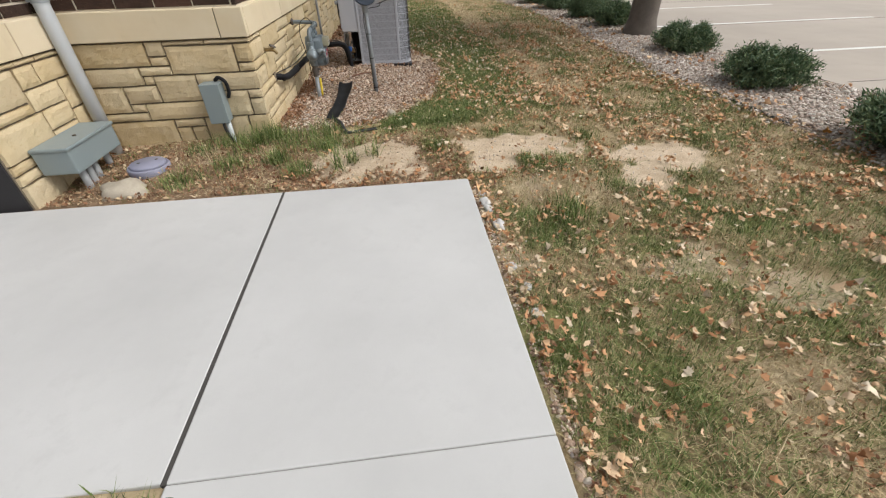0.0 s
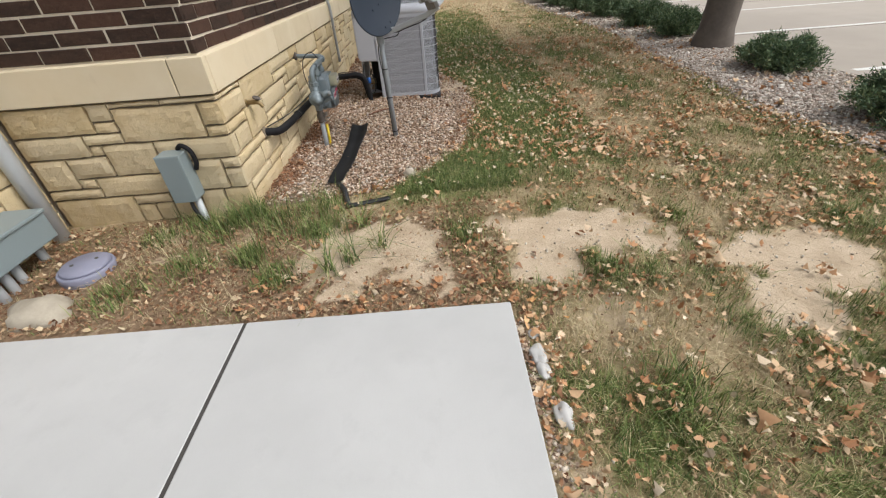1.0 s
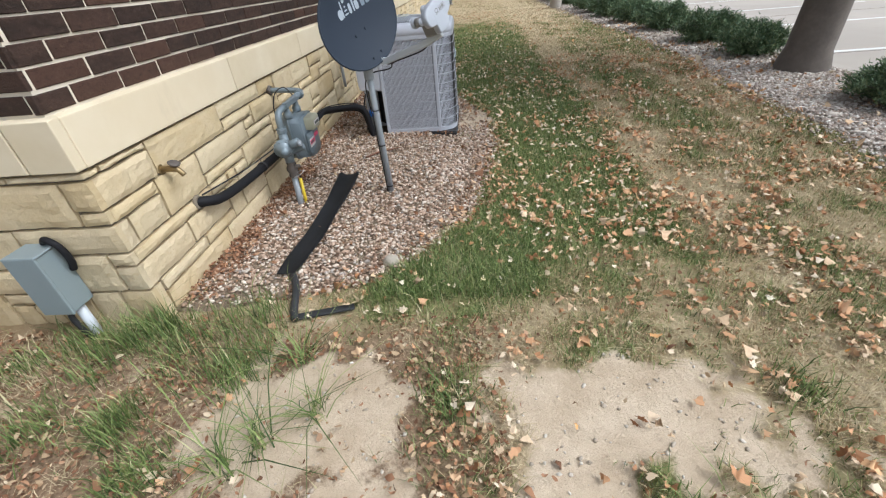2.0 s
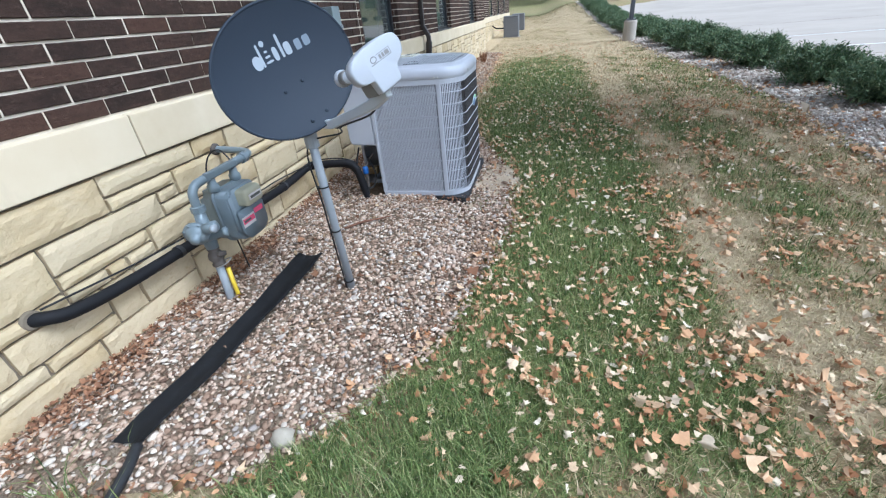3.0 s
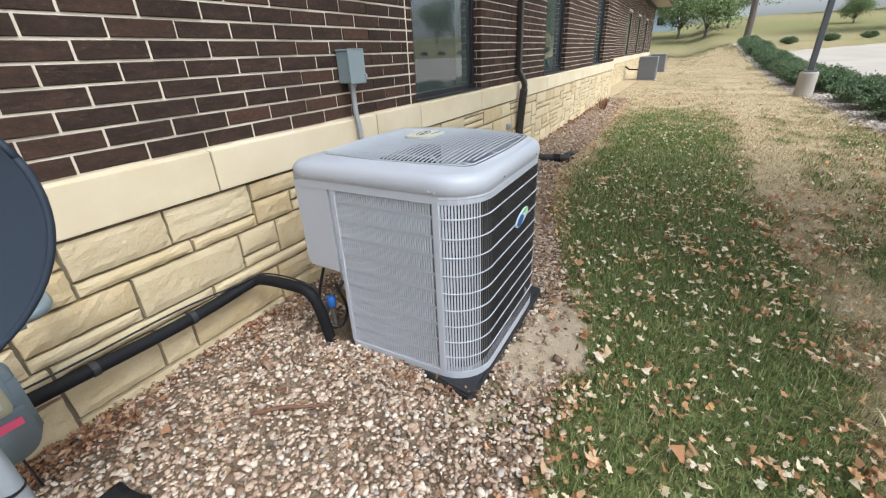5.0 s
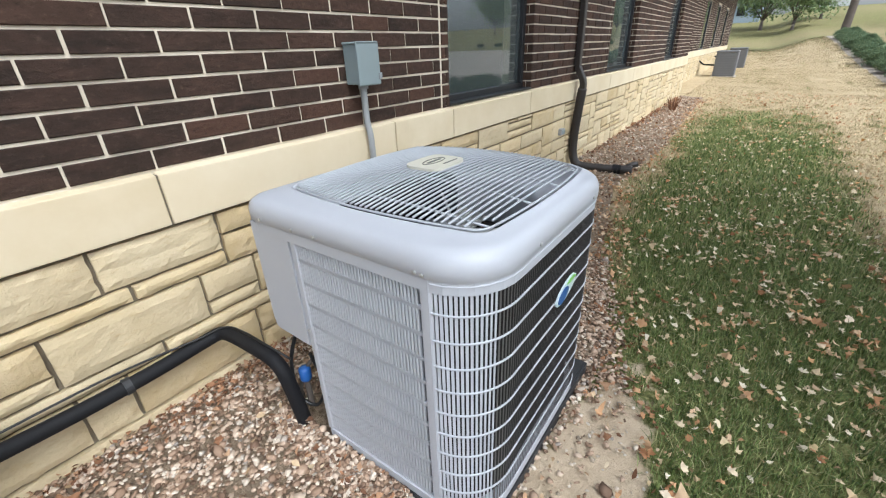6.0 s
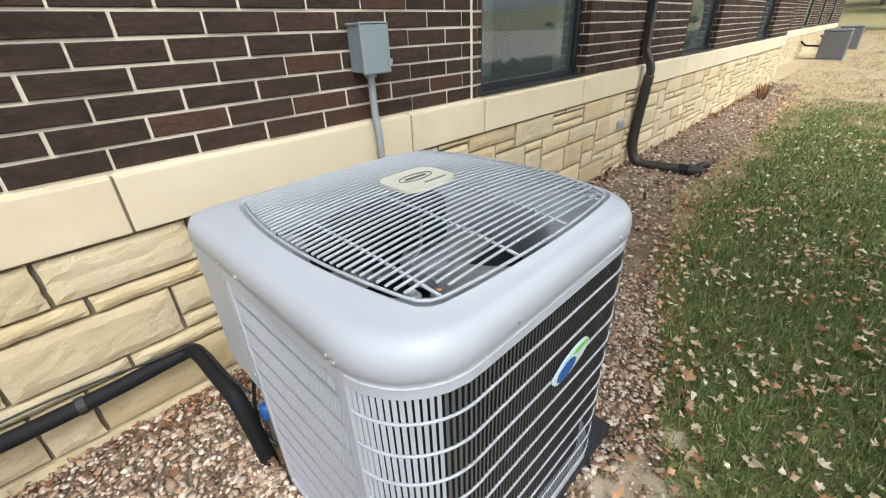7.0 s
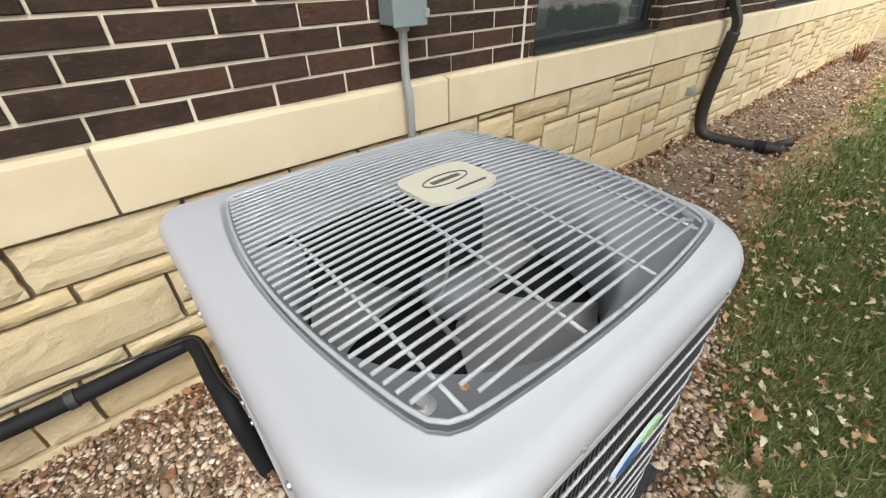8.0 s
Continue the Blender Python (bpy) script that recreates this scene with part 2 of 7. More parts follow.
PEBBLE = scatter_mat("river_gravel", (0, (0.16, 0.10, 0.07)), (0.2, (0.33, 0.22, 0.15)), (0.45, (0.50, 0.355, 0.255)), (0.68, (0.66, 0.51, 0.39)), (0.90, (0.84, 0.74, 0.62)), (1, (0.33, 0.285, 0.255)), rough=0.9, grain=60)
def bed_mat(name, low, high):
    n = Nodes(name)
    mid, fine, grit = n.noise(5, 5, 0.6), n.noise(70, 4, 0.7), n.noise(300, 3, 0.7)
    col = n.mix(n.ramp(mid, (0.35, (0, 0, 0)), (0.7, (1, 1, 1))), low, high)
    col = n.mix(n.ramp(fine, (0.5, (0, 0, 0)), (0.7, (1, 1, 1))), col, mul(low, 0.62))
    n.bump(grit, 0.5, 0.006, n.bump(fine, 0.9, 0.02))
    return n.done(col, 0.95, 0, 0.15)


GRAVEL_BED = bed_mat("sandy_gravel_base", (0.21, 0.155, 0.11), (0.36, 0.285, 0.205))
MULCH_BED = bed_mat("pale_mulch_base", (0.34, 0.29, 0.24), (0.50, 0.44, 0.37))
GRASS_GREEN = scatter_mat("green_grass", (0, (0.056, 0.094, 0.027)), (0.42, (0.155, 0.22, 0.060)), (0.86, (0.32, 0.38, 0.13)), (0.95, (0.50, 0.46, 0.23)), (1, (0.66, 0.58, 0.35)), rough=0.5)
GRASS_DRY = scatter_mat("dry_grass", (0, (0.42, 0.325, 0.19)), (0.4, (0.62, 0.50, 0.31)), (0.75, (0.72, 0.60, 0.39)), (0.9, (0.54, 0.47, 0.25)), (1, (0.42, 0.40, 0.18)), rough=0.6)
GRASS_OLIVE = scatter_mat("brown_grass", (0, (0.26, 0.17, 0.085)), (0.25, (0.46, 0.335, 0.18)), (0.6, (0.66, 0.52, 0.31)), (0.78, (0.34, 0.315, 0.12)), (1, (0.78, 0.65, 0.41)), rough=0.6)
LEAF = scatter_mat("fallen_leaf", (0, (0.34, 0.15, 0.065)), (0.25, (0.56, 0.29, 0.14)), (0.55, (0.68, 0.42, 0.23)), (0.80, (0.76, 0.56, 0.36)), (0.94, (0.84, 0.71, 0.53)), (1, (0.74, 0.36, 0.10)), rough=0.6)
LEAF_PALE = scatter_mat("bleached_leaf", (0, (0.62, 0.46, 0.27)), (0.4, (0.76, 0.62, 0.42)), (0.8, (0.86, 0.77, 0.60)), (1, (0.80, 0.60, 0.30)), rough=0.6)
LEAF_SCRAP = scatter_mat("leaf_scrap", (0, (0.27, 0.165, 0.09)), (0.4, (0.45, 0.31, 0.18)), (0.75, (0.60, 0.45, 0.28)), (1, (0.72, 0.59, 0.41)), rough=0.8)
SMALL_STONE = scatter_mat("soil_stone", (0, (0.40, 0.33, 0.25)), (0.6, (0.58, 0.50, 0.40)), (1, (0.72, 0.66, 0.57)), rough=0.9)
LEAF_RED = scatter_mat("brown_leaf", (0, (0.14, 0.068, 0.038)), (0.4, (0.28, 0.135, 0.072)), (0.75, (0.42, 0.22, 0.12)), (1, (0.56, 0.36, 0.22)), rough=0.8)
JUNIPER = scatter_mat("juniper_needles", (0, (0.070, 0.118, 0.066)), (0.5, (0.135, 0.21, 0.108)), (0.9, (0.235, 0.31, 0.155)), (1, (0.34, 0.37, 0.20)), rough=0.6)
TREE_LEAF = scatter_mat("tree_leaves", (0, (0.12, 0.19, 0.085)), (0.5, (0.22, 0.31, 0.14)), (1, (0.35, 0.42, 0.20)), rough=0.6)


def glass_mat():
    n = Nodes("window_glass")
    n.bsdf.inputs["Transmission Weight"].default_value = 0.9
    n.bsdf.inputs["IOR"].default_value = 1.9
    return n.done((0.30, 0.35, 0.36), 0.01, 0, 0.8)


GLASS = glass_mat()


# ---- mesh helpers ----
def mesh_of(name, verts, faces, material, smooth=False):
    me = bpy.data.meshes.new(name)
    me.from_pydata([tuple(v) for v in verts], [], [tuple(f) for f in faces])
    me.materials.append(material)
    if smooth:
        me.polygons.foreach_set("use_smooth", [True] * len(me.polygons))
    me.update()
    return me


def mesh_from(name, bm, material, smooth=False):
    bmesh.ops.recalc_face_normals(bm, faces=bm.faces[:])
    me = bpy.data.meshes.new(name)
    bm.to_mesh(me)
    bm.free()
    me.materials.append(material)
    if smooth:
        me.polygons.foreach_set("use_smooth", [True] * len(me.polygons))
    return me


def part(name, bm, material, parent, label="", smooth=False):
    me = bm if isinstance(bm, bpy.types.Mesh) else mesh_from(name, bm, material, smooth)
    ob = new(name, me)
    ob.parent = parent
    if label:
        ob["label"] = label
    return ob


def thing(name, label, category, at=(0, 0, 0), group="", kind=""):
    """An empty at the thing's base; parts are given in coordinates from there."""
    ob = new(name)
    ob.location = at
    ob.empty_display_size = 0.05
    return tagged(ob, label, category, group, kind)


def box(bm, lo, hi, bevel=0.0, seg=2, m=None):
    c = [(a + b) / 2 for a, b in zip(lo, hi)]
    s = [abs(b - a) for a, b in zip(lo, hi)]
    r = bmesh.ops.create_cube(bm, size=1.0, matrix=Matrix.Translation(c) @ Matrix.Diagonal((*s, 1)))
    vs = r["verts"]
    if bevel:
        es = list({e for v in vs for e in v.link_edges})
        r = bmesh.ops.bevel(bm, geom=es, offset=bevel, segments=seg, affect="EDGES", profile=0.5)
        vs = list({v for f in r["faces"] for v in f.verts} | {v for v in vs if v.is_valid})
    if m is not None:
        bmesh.ops.transform(bm, matrix=m, verts=vs)
    return bm


def boxed(lo, hi, bevel=0.0, seg=2, m=None):
    return box(bmesh.new(), lo, hi, bevel, seg, m)


def tube(bm, points, radius, sides=12, caps=True):
    """A round pipe along a polyline; radius may be one number or one for each point."""
    pts = [Vector(p) for p in points]
    rad = radius if isinstance(radius, (list, tuple)) else [radius] * len(pts)
    rings, up = [], None
    for i, p in enumerate(pts):
        d = (pts[min(i + 1, len(pts) - 1)] - pts[max(i - 1, 0)]).normalized()
        if up is None:
            up = d.orthogonal().normalized()
        up = (up - d * up.dot(d)).normalized()
        side = d.cross(up)
        rings.append([bm.verts.new(p + rad[i] * (math.cos(a) * up + math.sin(a) * side)) for a in (math.tau * k / sides for k in range(sides))])
    for a, b in zip(rings, rings[1:]):
        for k in range(sides):
            bm.faces.new((a[k], a[(k + 1) % sides], b[(k + 1) % sides], b[k]))
    if caps:
        bm.faces.new(rings[0][::-1])
        bm.faces.new(rings[-1])
    return bm


def tubed(points, radius, sides=12, caps=True):
    return tube(bmesh.new(), points, radius, sides, caps)


def soft_path(points, n=6):
    """A smooth curve through the points."""
    p = [Vector(q) for q in points]
    p = [2 * p[0] - p[1], *p, 2 * p[-1] - p[-2]]
    out = []
    for a, b, c, d in zip(p, p[1:], p[2:], p[3:]):
        for k in range(n):
            t = k / n
            out.append(0.5 * ((2 * b) + (c - a) * t + (2 * a - 5 * b + 4 * c - d) * t * t + (3 * b - a - 3 * c + d) * t ** 3))
    return [*out, p[-2]]


def turned(bm, profile, sides=24, m=None):
    """A lathe body: (radius, height) pairs round z."""
    m = m or Matrix()
    rings = []
    for r, z in profile:
        rings.append([bm.verts.new(m @ Vector((r * math.cos(a), r * math.sin(a), z))) for a in (math.tau * k / sides for k in range(sides))])
    for a, b in zip(rings, rings[1:]):
        for k in range(sides):
            bm.faces.new((a[k], a[(k + 1) % sides], b[(k + 1) % sides], b[k]))
    bm.faces.new(rings[0][::-1])
    bm.faces.new(rings[-1])
    return bm


def lathe(profile, sides=24, m=None):
    return turned(bmesh.new(), profile, sides, m)


def sheet(bm, outline, thick, m=None):
    """A flat plate of any outline (x, y), thick in z."""
    m = m or Matrix()
    low = [bm.verts.new(m @ Vector((x, y, 0))) for x, y in outline]
    top = [bm.verts.new(m @ Vector((x, y, thick))) for x, y in outline]
    bm.faces.new(low[::-1])
    bm.faces.new(top)
    for k in range(len(low)):
        j = (k + 1) % len(low)
        bm.faces.new((low[k], low[j], top[j], top[k]))
    return bm


def oval(a, b, n=32, power=2.0, cx=0.0, cy=0.0):
    out = []
    for k in range(n):
        t = math.tau * k / n
        c, s = math.cos(t), math.sin(t)
        out.append((cx + a * math.copysign(abs(c) ** (2 / power), c), cy + b * math.copysign(abs(s) ** (2 / power), s)))
    return out


def rounded_rect(x0, x1, y0, y1, radii, n=8):
    """Counter-clockwise outline; radii for the corners (x0,y0) (x1,y0) (x1,y1) (x0,y1)."""
    out = []
    for (cx, cy, a0), r in zip(((x0, y0, 180), (x1, y0, 270), (x1, y1, 0), (x0, y1, 90)), radii):
        ox, oy = cx + (r if cx == x0 else -r), cy + (r if cy == y0 else -r)
        out += [(ox + r * math.cos(radians(a0 + 90 * k / n)), oy + r * math.sin(radians(a0 + 90 * k / n))) for k in range(n + 1)]
    return out


# ---- ground ----
def step(a, b, v):
    t = min(1.0, max(0.0, (v - a) / (b - a)))
    return t * t * (3 - 2 * t)


BED = ((3.66, -0.95), (3.85, -0.15), (4.17, 0.17), (4.56, 0.37), (5.15, 0.55), (5.83, 0.62), (6.60, 0.56), (7.40, 0.36), (8.40, 0.0), (9.90, -0.34), (12.0, -0.28), (18.7, -0.50))


def bed_edge(y):
    """Outer edge of the gravel bed along the wall."""
    return float(np.interp(y, [p[0] for p in BED], [p[1] for p in BED])) + 0.05 * noise.noise((y * 2.1, 3.3, 0)) + 0.02 * noise.noise((y * 9, 1.0, 0))


def shrub_edge(y):
    """Lawn side edge of the shrub bed by the parking lot."""
    return 3.36 + 0.36 * step(5.5, 10, y) - 0.08 * step(11, 14, y) + 0.07 * noise.noise((y * 0.7, 8.1, 0))


LOT_EDGE = 4.86
SOIL_SPOTS = ((-0.28, 3.08, 0.45, 0.39), (0.90, 3.12, 0.50, 0.27), (0.70, 2.82, 0.22, 0.21), (1.95, 2.72, 0.40, 0.27), (1.66, 2.36, 0.18, 0.28), (0.90, 2.42, 0.16, 0.24), (0.45, 6.62, 0.20, 0.52), (1.42, 1.46, 0.30, 0.17), (1.76, 1.16, 0.34, 0.17), (0.57, 1.66, 0.13, 0.17))
FAINT = (5, 7, 8, 9)


def litter_at(x, y):
    """Brown, trampled soil below the bay and along the slab's far edge."""
    return (1 - step(0.1, 0.7, x)) * (1 - step(3.35, 3.7, y)) * step(2.2, 2.5, y)


def soil_at(x, y):
    wob = 0.48 * noise.noise((x * 3.3, y * 3.3, 1.7)) + 0.46 * noise.noise((x * 9, y * 9, 4.2)) + 0.25 * noise.noise((x * 24, y * 24, 1.2))
    best = 0.0
    for k, (cx, cy, a, b) in enumerate(SOIL_SPOTS):
        d = math.hypot((x - cx) / a, (y - cy) / b) + wob
        best = max(best, (1 - step(0.60, 1.28, d)) * (0.50 if k in FAINT else 1.0))
    if x < -0.6 and y < 3.6:
        best = max(best, 0.22 + 0.6 * wob)
    return best


def green_at(x, y):
    g = 0.27 + 0.34 * noise.noise((x * 0.8, y * 0.55, 9.0)) + 0.46 * noise.noise((x * 2.6, y * 2.0, 2.0))
    g += 0.42 * noise.noise((x * 5.5, y * 4.6, 6.0)) + 0.20 * noise.noise((x * 13, y * 11, 3.0))
    strip = 1 - step(0.42, 1.05, abs(x - 1.05 + 0.30 * step(7.0, 9.0, y)))
    g += (0.62 + 0.30 * step(5.0, 7.0, y)) * strip * step(3.7, 4.7, y) * (1 - step(11.5, 19.0, y + 2.6 * noise.noise((x * 1.5, y * 0.6, 4.0)) + 1.2 * noise.noise((x * 5, y * 1.5, 7.0))))
    g += 0.08 * (1 - step(0.3, 0.9, abs(x - 2.45))) * step(3.0, 4.5, y) * (1 - step(10, 14, y))
    g += 0.50 * (1 - step(0.2, 0.55, math.hypot(x - 0.72, (y - 0.95) * 0.7)))
    g += 0.40 * (1 - step(0.1, 0.35, math.hypot(x - 0.76, (y - 1.95) * 0.7)))
    g -= 0.40 * (1 - step(0.06, 0.32, abs(x - 1.72 - 0.02 * y + 0.06 * noise.noise((y * 1.3, 0, 2)))) ) * step(3, 5, y)
    g -= 0.26 * (1 - step(0.05, 0.25, abs(x - 3.05 + 0.02 * y))) * step(4, 6, y)
    g -= 0.42 * step(12.5, 20, y + 1.5 * noise.noise((x * 1.1, y * 0.5, 5.0))) * (1 - step(32, 60, y))
    g += 0.06 * (1 - step(3.2, 5.5, y)) - 0.34 * (1 - step(0.0, 0.5, x)) * (1 - step(3.4, 3.75, y))
    g += 0.32 * (1 - step(0.25, 0.55, math.hypot((x - 0.25) * 0.7, y - 3.95)))
    far = step(36, 62, y)
    return g * (1 - far) + far * (0.60 + 0.22 * noise.noise((x * 0.05, y * 0.05, 3.0)))


def rise(x, y):
    """The land climbs gently away from the near lawn, then up a grassy bank."""
    z = 1.3 * step(22, 52, y) * (0.30 + 0.70 * step(0.0, 4.0, x)) if x < LOT_EDGE else 1.3 * step(18, 62, y)
    return z + 5.4 * step(60, 140, y) + 3.0 * step(130, 280, y)


def lot_z(x, y):
    return -0.10 + 1.10 * step(18, 66, y)


def lot_end(x):
    return min(62.0, 46.0 + 0.95 * max(0.0, x - 5.5))


def ground_z(x, y):
    z = 0.018 * noise.noise((x * 0.9, y * 0.9, 0)) + 0.008 * noise.noise((x * 5, y * 5, 0))
    z += 0.035 * (1 - step(-1.1, -0.3, x))
    if y < 2.9 and x < 0.9:
        z -= 0.02
    if y < 2.46 and x < 0.39 and not (x < -0.72 and y < 0.72):
        z -= 0.06
    z += rise(x, y)
    if x > LOT_EDGE - 0.05:
        w = step(LOT_EDGE - 0.05, LOT_EDGE + 0.15, x) * (1 - step(-0.8, 0.4, y - lot_end(x)))
        z = z * (1 - w) + (lot_z(x, y) - 0.25) * w
    return z


def spread(*runs):
    out = []
    for a, b, s in runs:
        n = max(1, round((b - a) / s))
        out += [a + (b - a) * k / n for k in range(n)]
    return [*out, runs[-1][1]]


def build_ground():
    xs = spread((-160, -20, 20), (-20, -3, 2.5), (-3, 3.6, 0.06), (3.6, 5.2, 0.12), (5.2, 12, 1.2), (12, 60, 3), (60, 300, 30))
    ys = spread((-120, -20, 20), (-20, -1, 2), (-1, 0, 0.2), (0, 9.5, 0.06), (9.5, 20, 0.3), (20, 60, 2), (60, 130, 5), (130, 420, 30))
    verts = [(x, y, ground_z(x, y)) for y in ys for x in xs]
    w = len(xs)
    faces = [(j * w + i, j * w + i + 1, (j + 1) * w + i + 1, (j + 1) * w + i) for j in range(len(ys) - 1) for i in range(w - 1)]
    me = mesh_of("ground", verts, faces, GROUND, True)
    for key, f in (("soil", soil_at), ("green", green_at), ("litter", litter_at)):
        a = me.attributes.new(key, "FLOAT", "POINT")
        a.data.foreach_set("value", [f(x, y) for x, y, z in verts])
    return tagged(new("ground", me), "patchy autumn lawn with bare tan soil patches", "lawn", kind="structure")


build_ground()

# concrete slab in two panels and the walkway beyond the cross joint
slab = tagged(new("pavement"), "pale broom-finished concrete slab with dark joints", "pavement", kind="structure")
SX, JX, JY, SY, ST = 0.448, -0.786, 0.66, 2.525, 0.024


def slab_panel(x0, x1, y0, y1):
    bm = boxed((x0, y0, -0.1), (x1, y1, ST), 0.006, 2)
    if x1 == SX:
        for v in bm.verts:
            if v.co.x > SX - 0.02:
                v.co.x -= 0.0155 * (SY - v.co.y)
    part("slab_panel", bm, SLAB, slab)


slab_panel(JX + 0.0065, SX, JY + 0.001, SY)
slab_panel(-3.6, JX - 0.0065, JY + 0.004, SY)
slab_panel(JX + 0.0065, SX, -1.25, JY - 0.001)
slab_panel(JX + 0.0065, SX, -3.15, -1.256)
part("joint_filler", boxed((JX - 0.009, JY, -0.05), (JX + 0.009, SY - 0.004, ST - 0.0018)), JOINT, slab, "black joint strip")
part("joint_filler", boxed((JX + 0.012, JY - 0.008, -0.05), (SX - 0.034, JY + 0.008, ST - 0.006)), GROOVE, slab)

# parking lot, kerb and painted lines
lot = tagged(new("road"), "light concrete parking lot with faded white lines", "parking lot", kind="structure")
bm = bmesh.new()
lx = spread((LOT_EDGE + 0.16, 30, 1.2), (30, 75, 5))
ly = spread((-60, 0, 6), (0, 64, 1.6))
rows_ = [[bm.verts.new((x, min(y, lot_end(x)), lot_z(x, min(y, lot_end(x))))) for x in lx] for y in ly]
for p, q in zip(rows_, rows_[1:]):
    for k in range(len(lx) - 1):
        bm.faces.new((p[k], p[k + 1], q[k + 1], q[k]))
bmesh.ops.remove_doubles(bm, verts=bm.verts[:], dist=0.0005)
part("lot_surface", bm, LOT, lot)


def strip_on_lot(name, x0, x1, y0, y1, lift, material, depth=0.0):
    bm = bmesh.new()
    n = max(1, int((y1 - y0) / 1.6))
    rows = []
    for k in range(n + 1):
        y = y0 + (y1 - y0) * k / n
        z = lot_z(x0, y)
        rows.append([bm.verts.new((x, y, z + h)) for x, h in ((x0, -depth), (x0, lift), (x1, lift), (x1, -depth))])
    for p, q in zip(rows, rows[1:]):
        for k in range(3):
            bm.faces.new((p[k], p[k + 1], q[k + 1], q[k]))
    bm.faces.new(rows[0])
    bm.faces.new(rows[-1][::-1])
    return part(name, bm, material, lot)


strip_on_lot("kerb", LOT_EDGE, LOT_EDGE + 0.155, -60, 46, 0.12, LOT, 0.3)
for k in range(-1, 5):
    y0 = 6.3 + 2.98 * k
    strip_on_lot("painted_line", LOT_EDGE + 0.2, LOT_EDGE + 6.0, y0, y0 + 0.1, 0.004, LINE_WHITE)
for k in range(0, 5):
    strip_on_lot("control_joint", LOT_EDGE + 0.17, 60, 4.6 + 4.6 * k, 4.612 + 4.6 * k, 0.002, JOINT)

# ---- the building ----
WALL_TOP, Z_SILL, Z_BRICK, COURSE, BRICK_L = 3.60, 0.81, 1.012, 0.0762, 0.262
MAIN_X, BAY_Y, WEST_X, END_Y, FAR_Y = -1.09, 3.60, -2.35, 18.72, 38.0
WINDOWS = ((7.98, 9.29), (11.65, 12.96), (15.55, 16.86))
WIN_TOP = 2.70


class Face:
    """A wall face: u runs along it, v up, d out of it."""

    def __init__(self, origin, along, out):
        a, o = Vector(along), Vector(out)
        self.m = Matrix((( a.x, 0, o.x, origin[0]), (a.y, 0, o.y, origin[1]), (0, 1, 0, origin[2]), (0, 0, 0, 1)))

    def at(self, u, v, d=0.0):
        return self.m @ Matrix.Translation((u, v, d))


MAIN = Face((MAIN_X, 0, 0), (0, 1, 0), (1, 0, 0))
BAY = Face((0, BAY_Y, 0), (1, 0, 0), (0, -1, 0))
WEST = Face((WEST_X, 0, 0), (0, 1, 0), (1, 0, 0))
FARW = Face((-1.62, 0, 0), (0, 1, 0), (1, 0, 0))


def wall(name, segments, label, material=MORTAR):
    """Wall body from solid blocks."""
    bm = bmesh.new()
    for lo, hi in segments:
        box(bm, lo, hi)
    return tagged(new(name, mesh_from(name, bm, material)), label, "wall", kind="structure")


def window_gaps(x0, x1, ya, yb, gaps):
    segs, y = [((x0, ya, 0.9), (x1, yb, Z_BRICK))], ya
    for a, b in gaps:
        segs.append(((x0, y, Z_BRICK), (x1, a, WIN_TOP)))
        y = b
    segs += [((x0, y, Z_BRICK), (x1, yb, WIN_TOP)), ((x0, ya, WIN_TOP), (x1, yb, WALL_TOP))]
    return segs


LABEL_WALL = "dark brown brick wall over cream limestone base"
FAR_GAPS = ((25.2, 26.5), (28.9, 30.2), (32.9, 34.2))
wall_main = wall("wall_east", window_gaps(MAIN_X - 0.3, MAIN_X, BAY_Y, END_Y, WINDOWS), LABEL_WALL)
wall_bay = wall("wall_south", [((WEST_X - 0.3, BAY_Y, 0.9), (MAIN_X - 0.3, BAY_Y + 0.3, WALL_TOP))], LABEL_WALL)
wall_west = wall("wall_west", [((WEST_X - 0.3, 2.56, 0.9), (WEST_X, BAY_Y, WALL_TOP))], LABEL_WALL)
wall_far = wall("wall_north", window_gaps(-1.92, -1.62, END_Y - 0.3, FAR_Y, FAR_GAPS), LABEL_WALL)
# near black throughout; the last block is a thin sheet over wall_west's end
wall_door = wall("wall_entry", [((-6.0, 2.56, -0.1), (WEST_X - 0.3, 2.86, WALL_TOP)), ((-4.3, -3, -0.1), (-4.0, 2.56, WALL_TOP)), ((WEST_X - 0.3, 2.544, -0.1), (WEST_X - 0.004, 2.557, WALL_TOP))], "near-black wall of the entry recess", ENTRY_DARK)
for w, lo, hi in ((wall_main, (MAIN_X - 0.3, BAY_Y, -0.3), (MAIN_X, END_Y, 0.9)), (wall_bay, (WEST_X - 0.3, BAY_Y, -0.3), (MAIN_X - 0.3, BAY_Y + 0.3, 0.9)),
                  (wall_west, (WEST_X - 0.3, 2.56, -0.3), (WEST_X, BAY_Y, 0.9)), (wall_far, (-1.92, END_Y - 0.3, -0.3), (-1.62, FAR_Y, 0.9))):
    part("stone_backing", boxed(lo, hi), MORTAR_DARK, w)
# unseen inner room that closes the building; near-black stands in for its dimness
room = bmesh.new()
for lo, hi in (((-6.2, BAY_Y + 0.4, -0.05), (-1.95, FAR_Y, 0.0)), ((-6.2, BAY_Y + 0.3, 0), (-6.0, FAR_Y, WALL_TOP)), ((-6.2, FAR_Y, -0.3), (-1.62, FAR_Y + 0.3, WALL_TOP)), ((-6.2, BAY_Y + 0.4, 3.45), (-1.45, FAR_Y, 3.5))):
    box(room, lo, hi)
tagged(new("wall_inside", mesh_from("wall_inside", room, DARK_ROOM)), "plain room behind the windows with dimness in its colour", "wall", kind="structure")
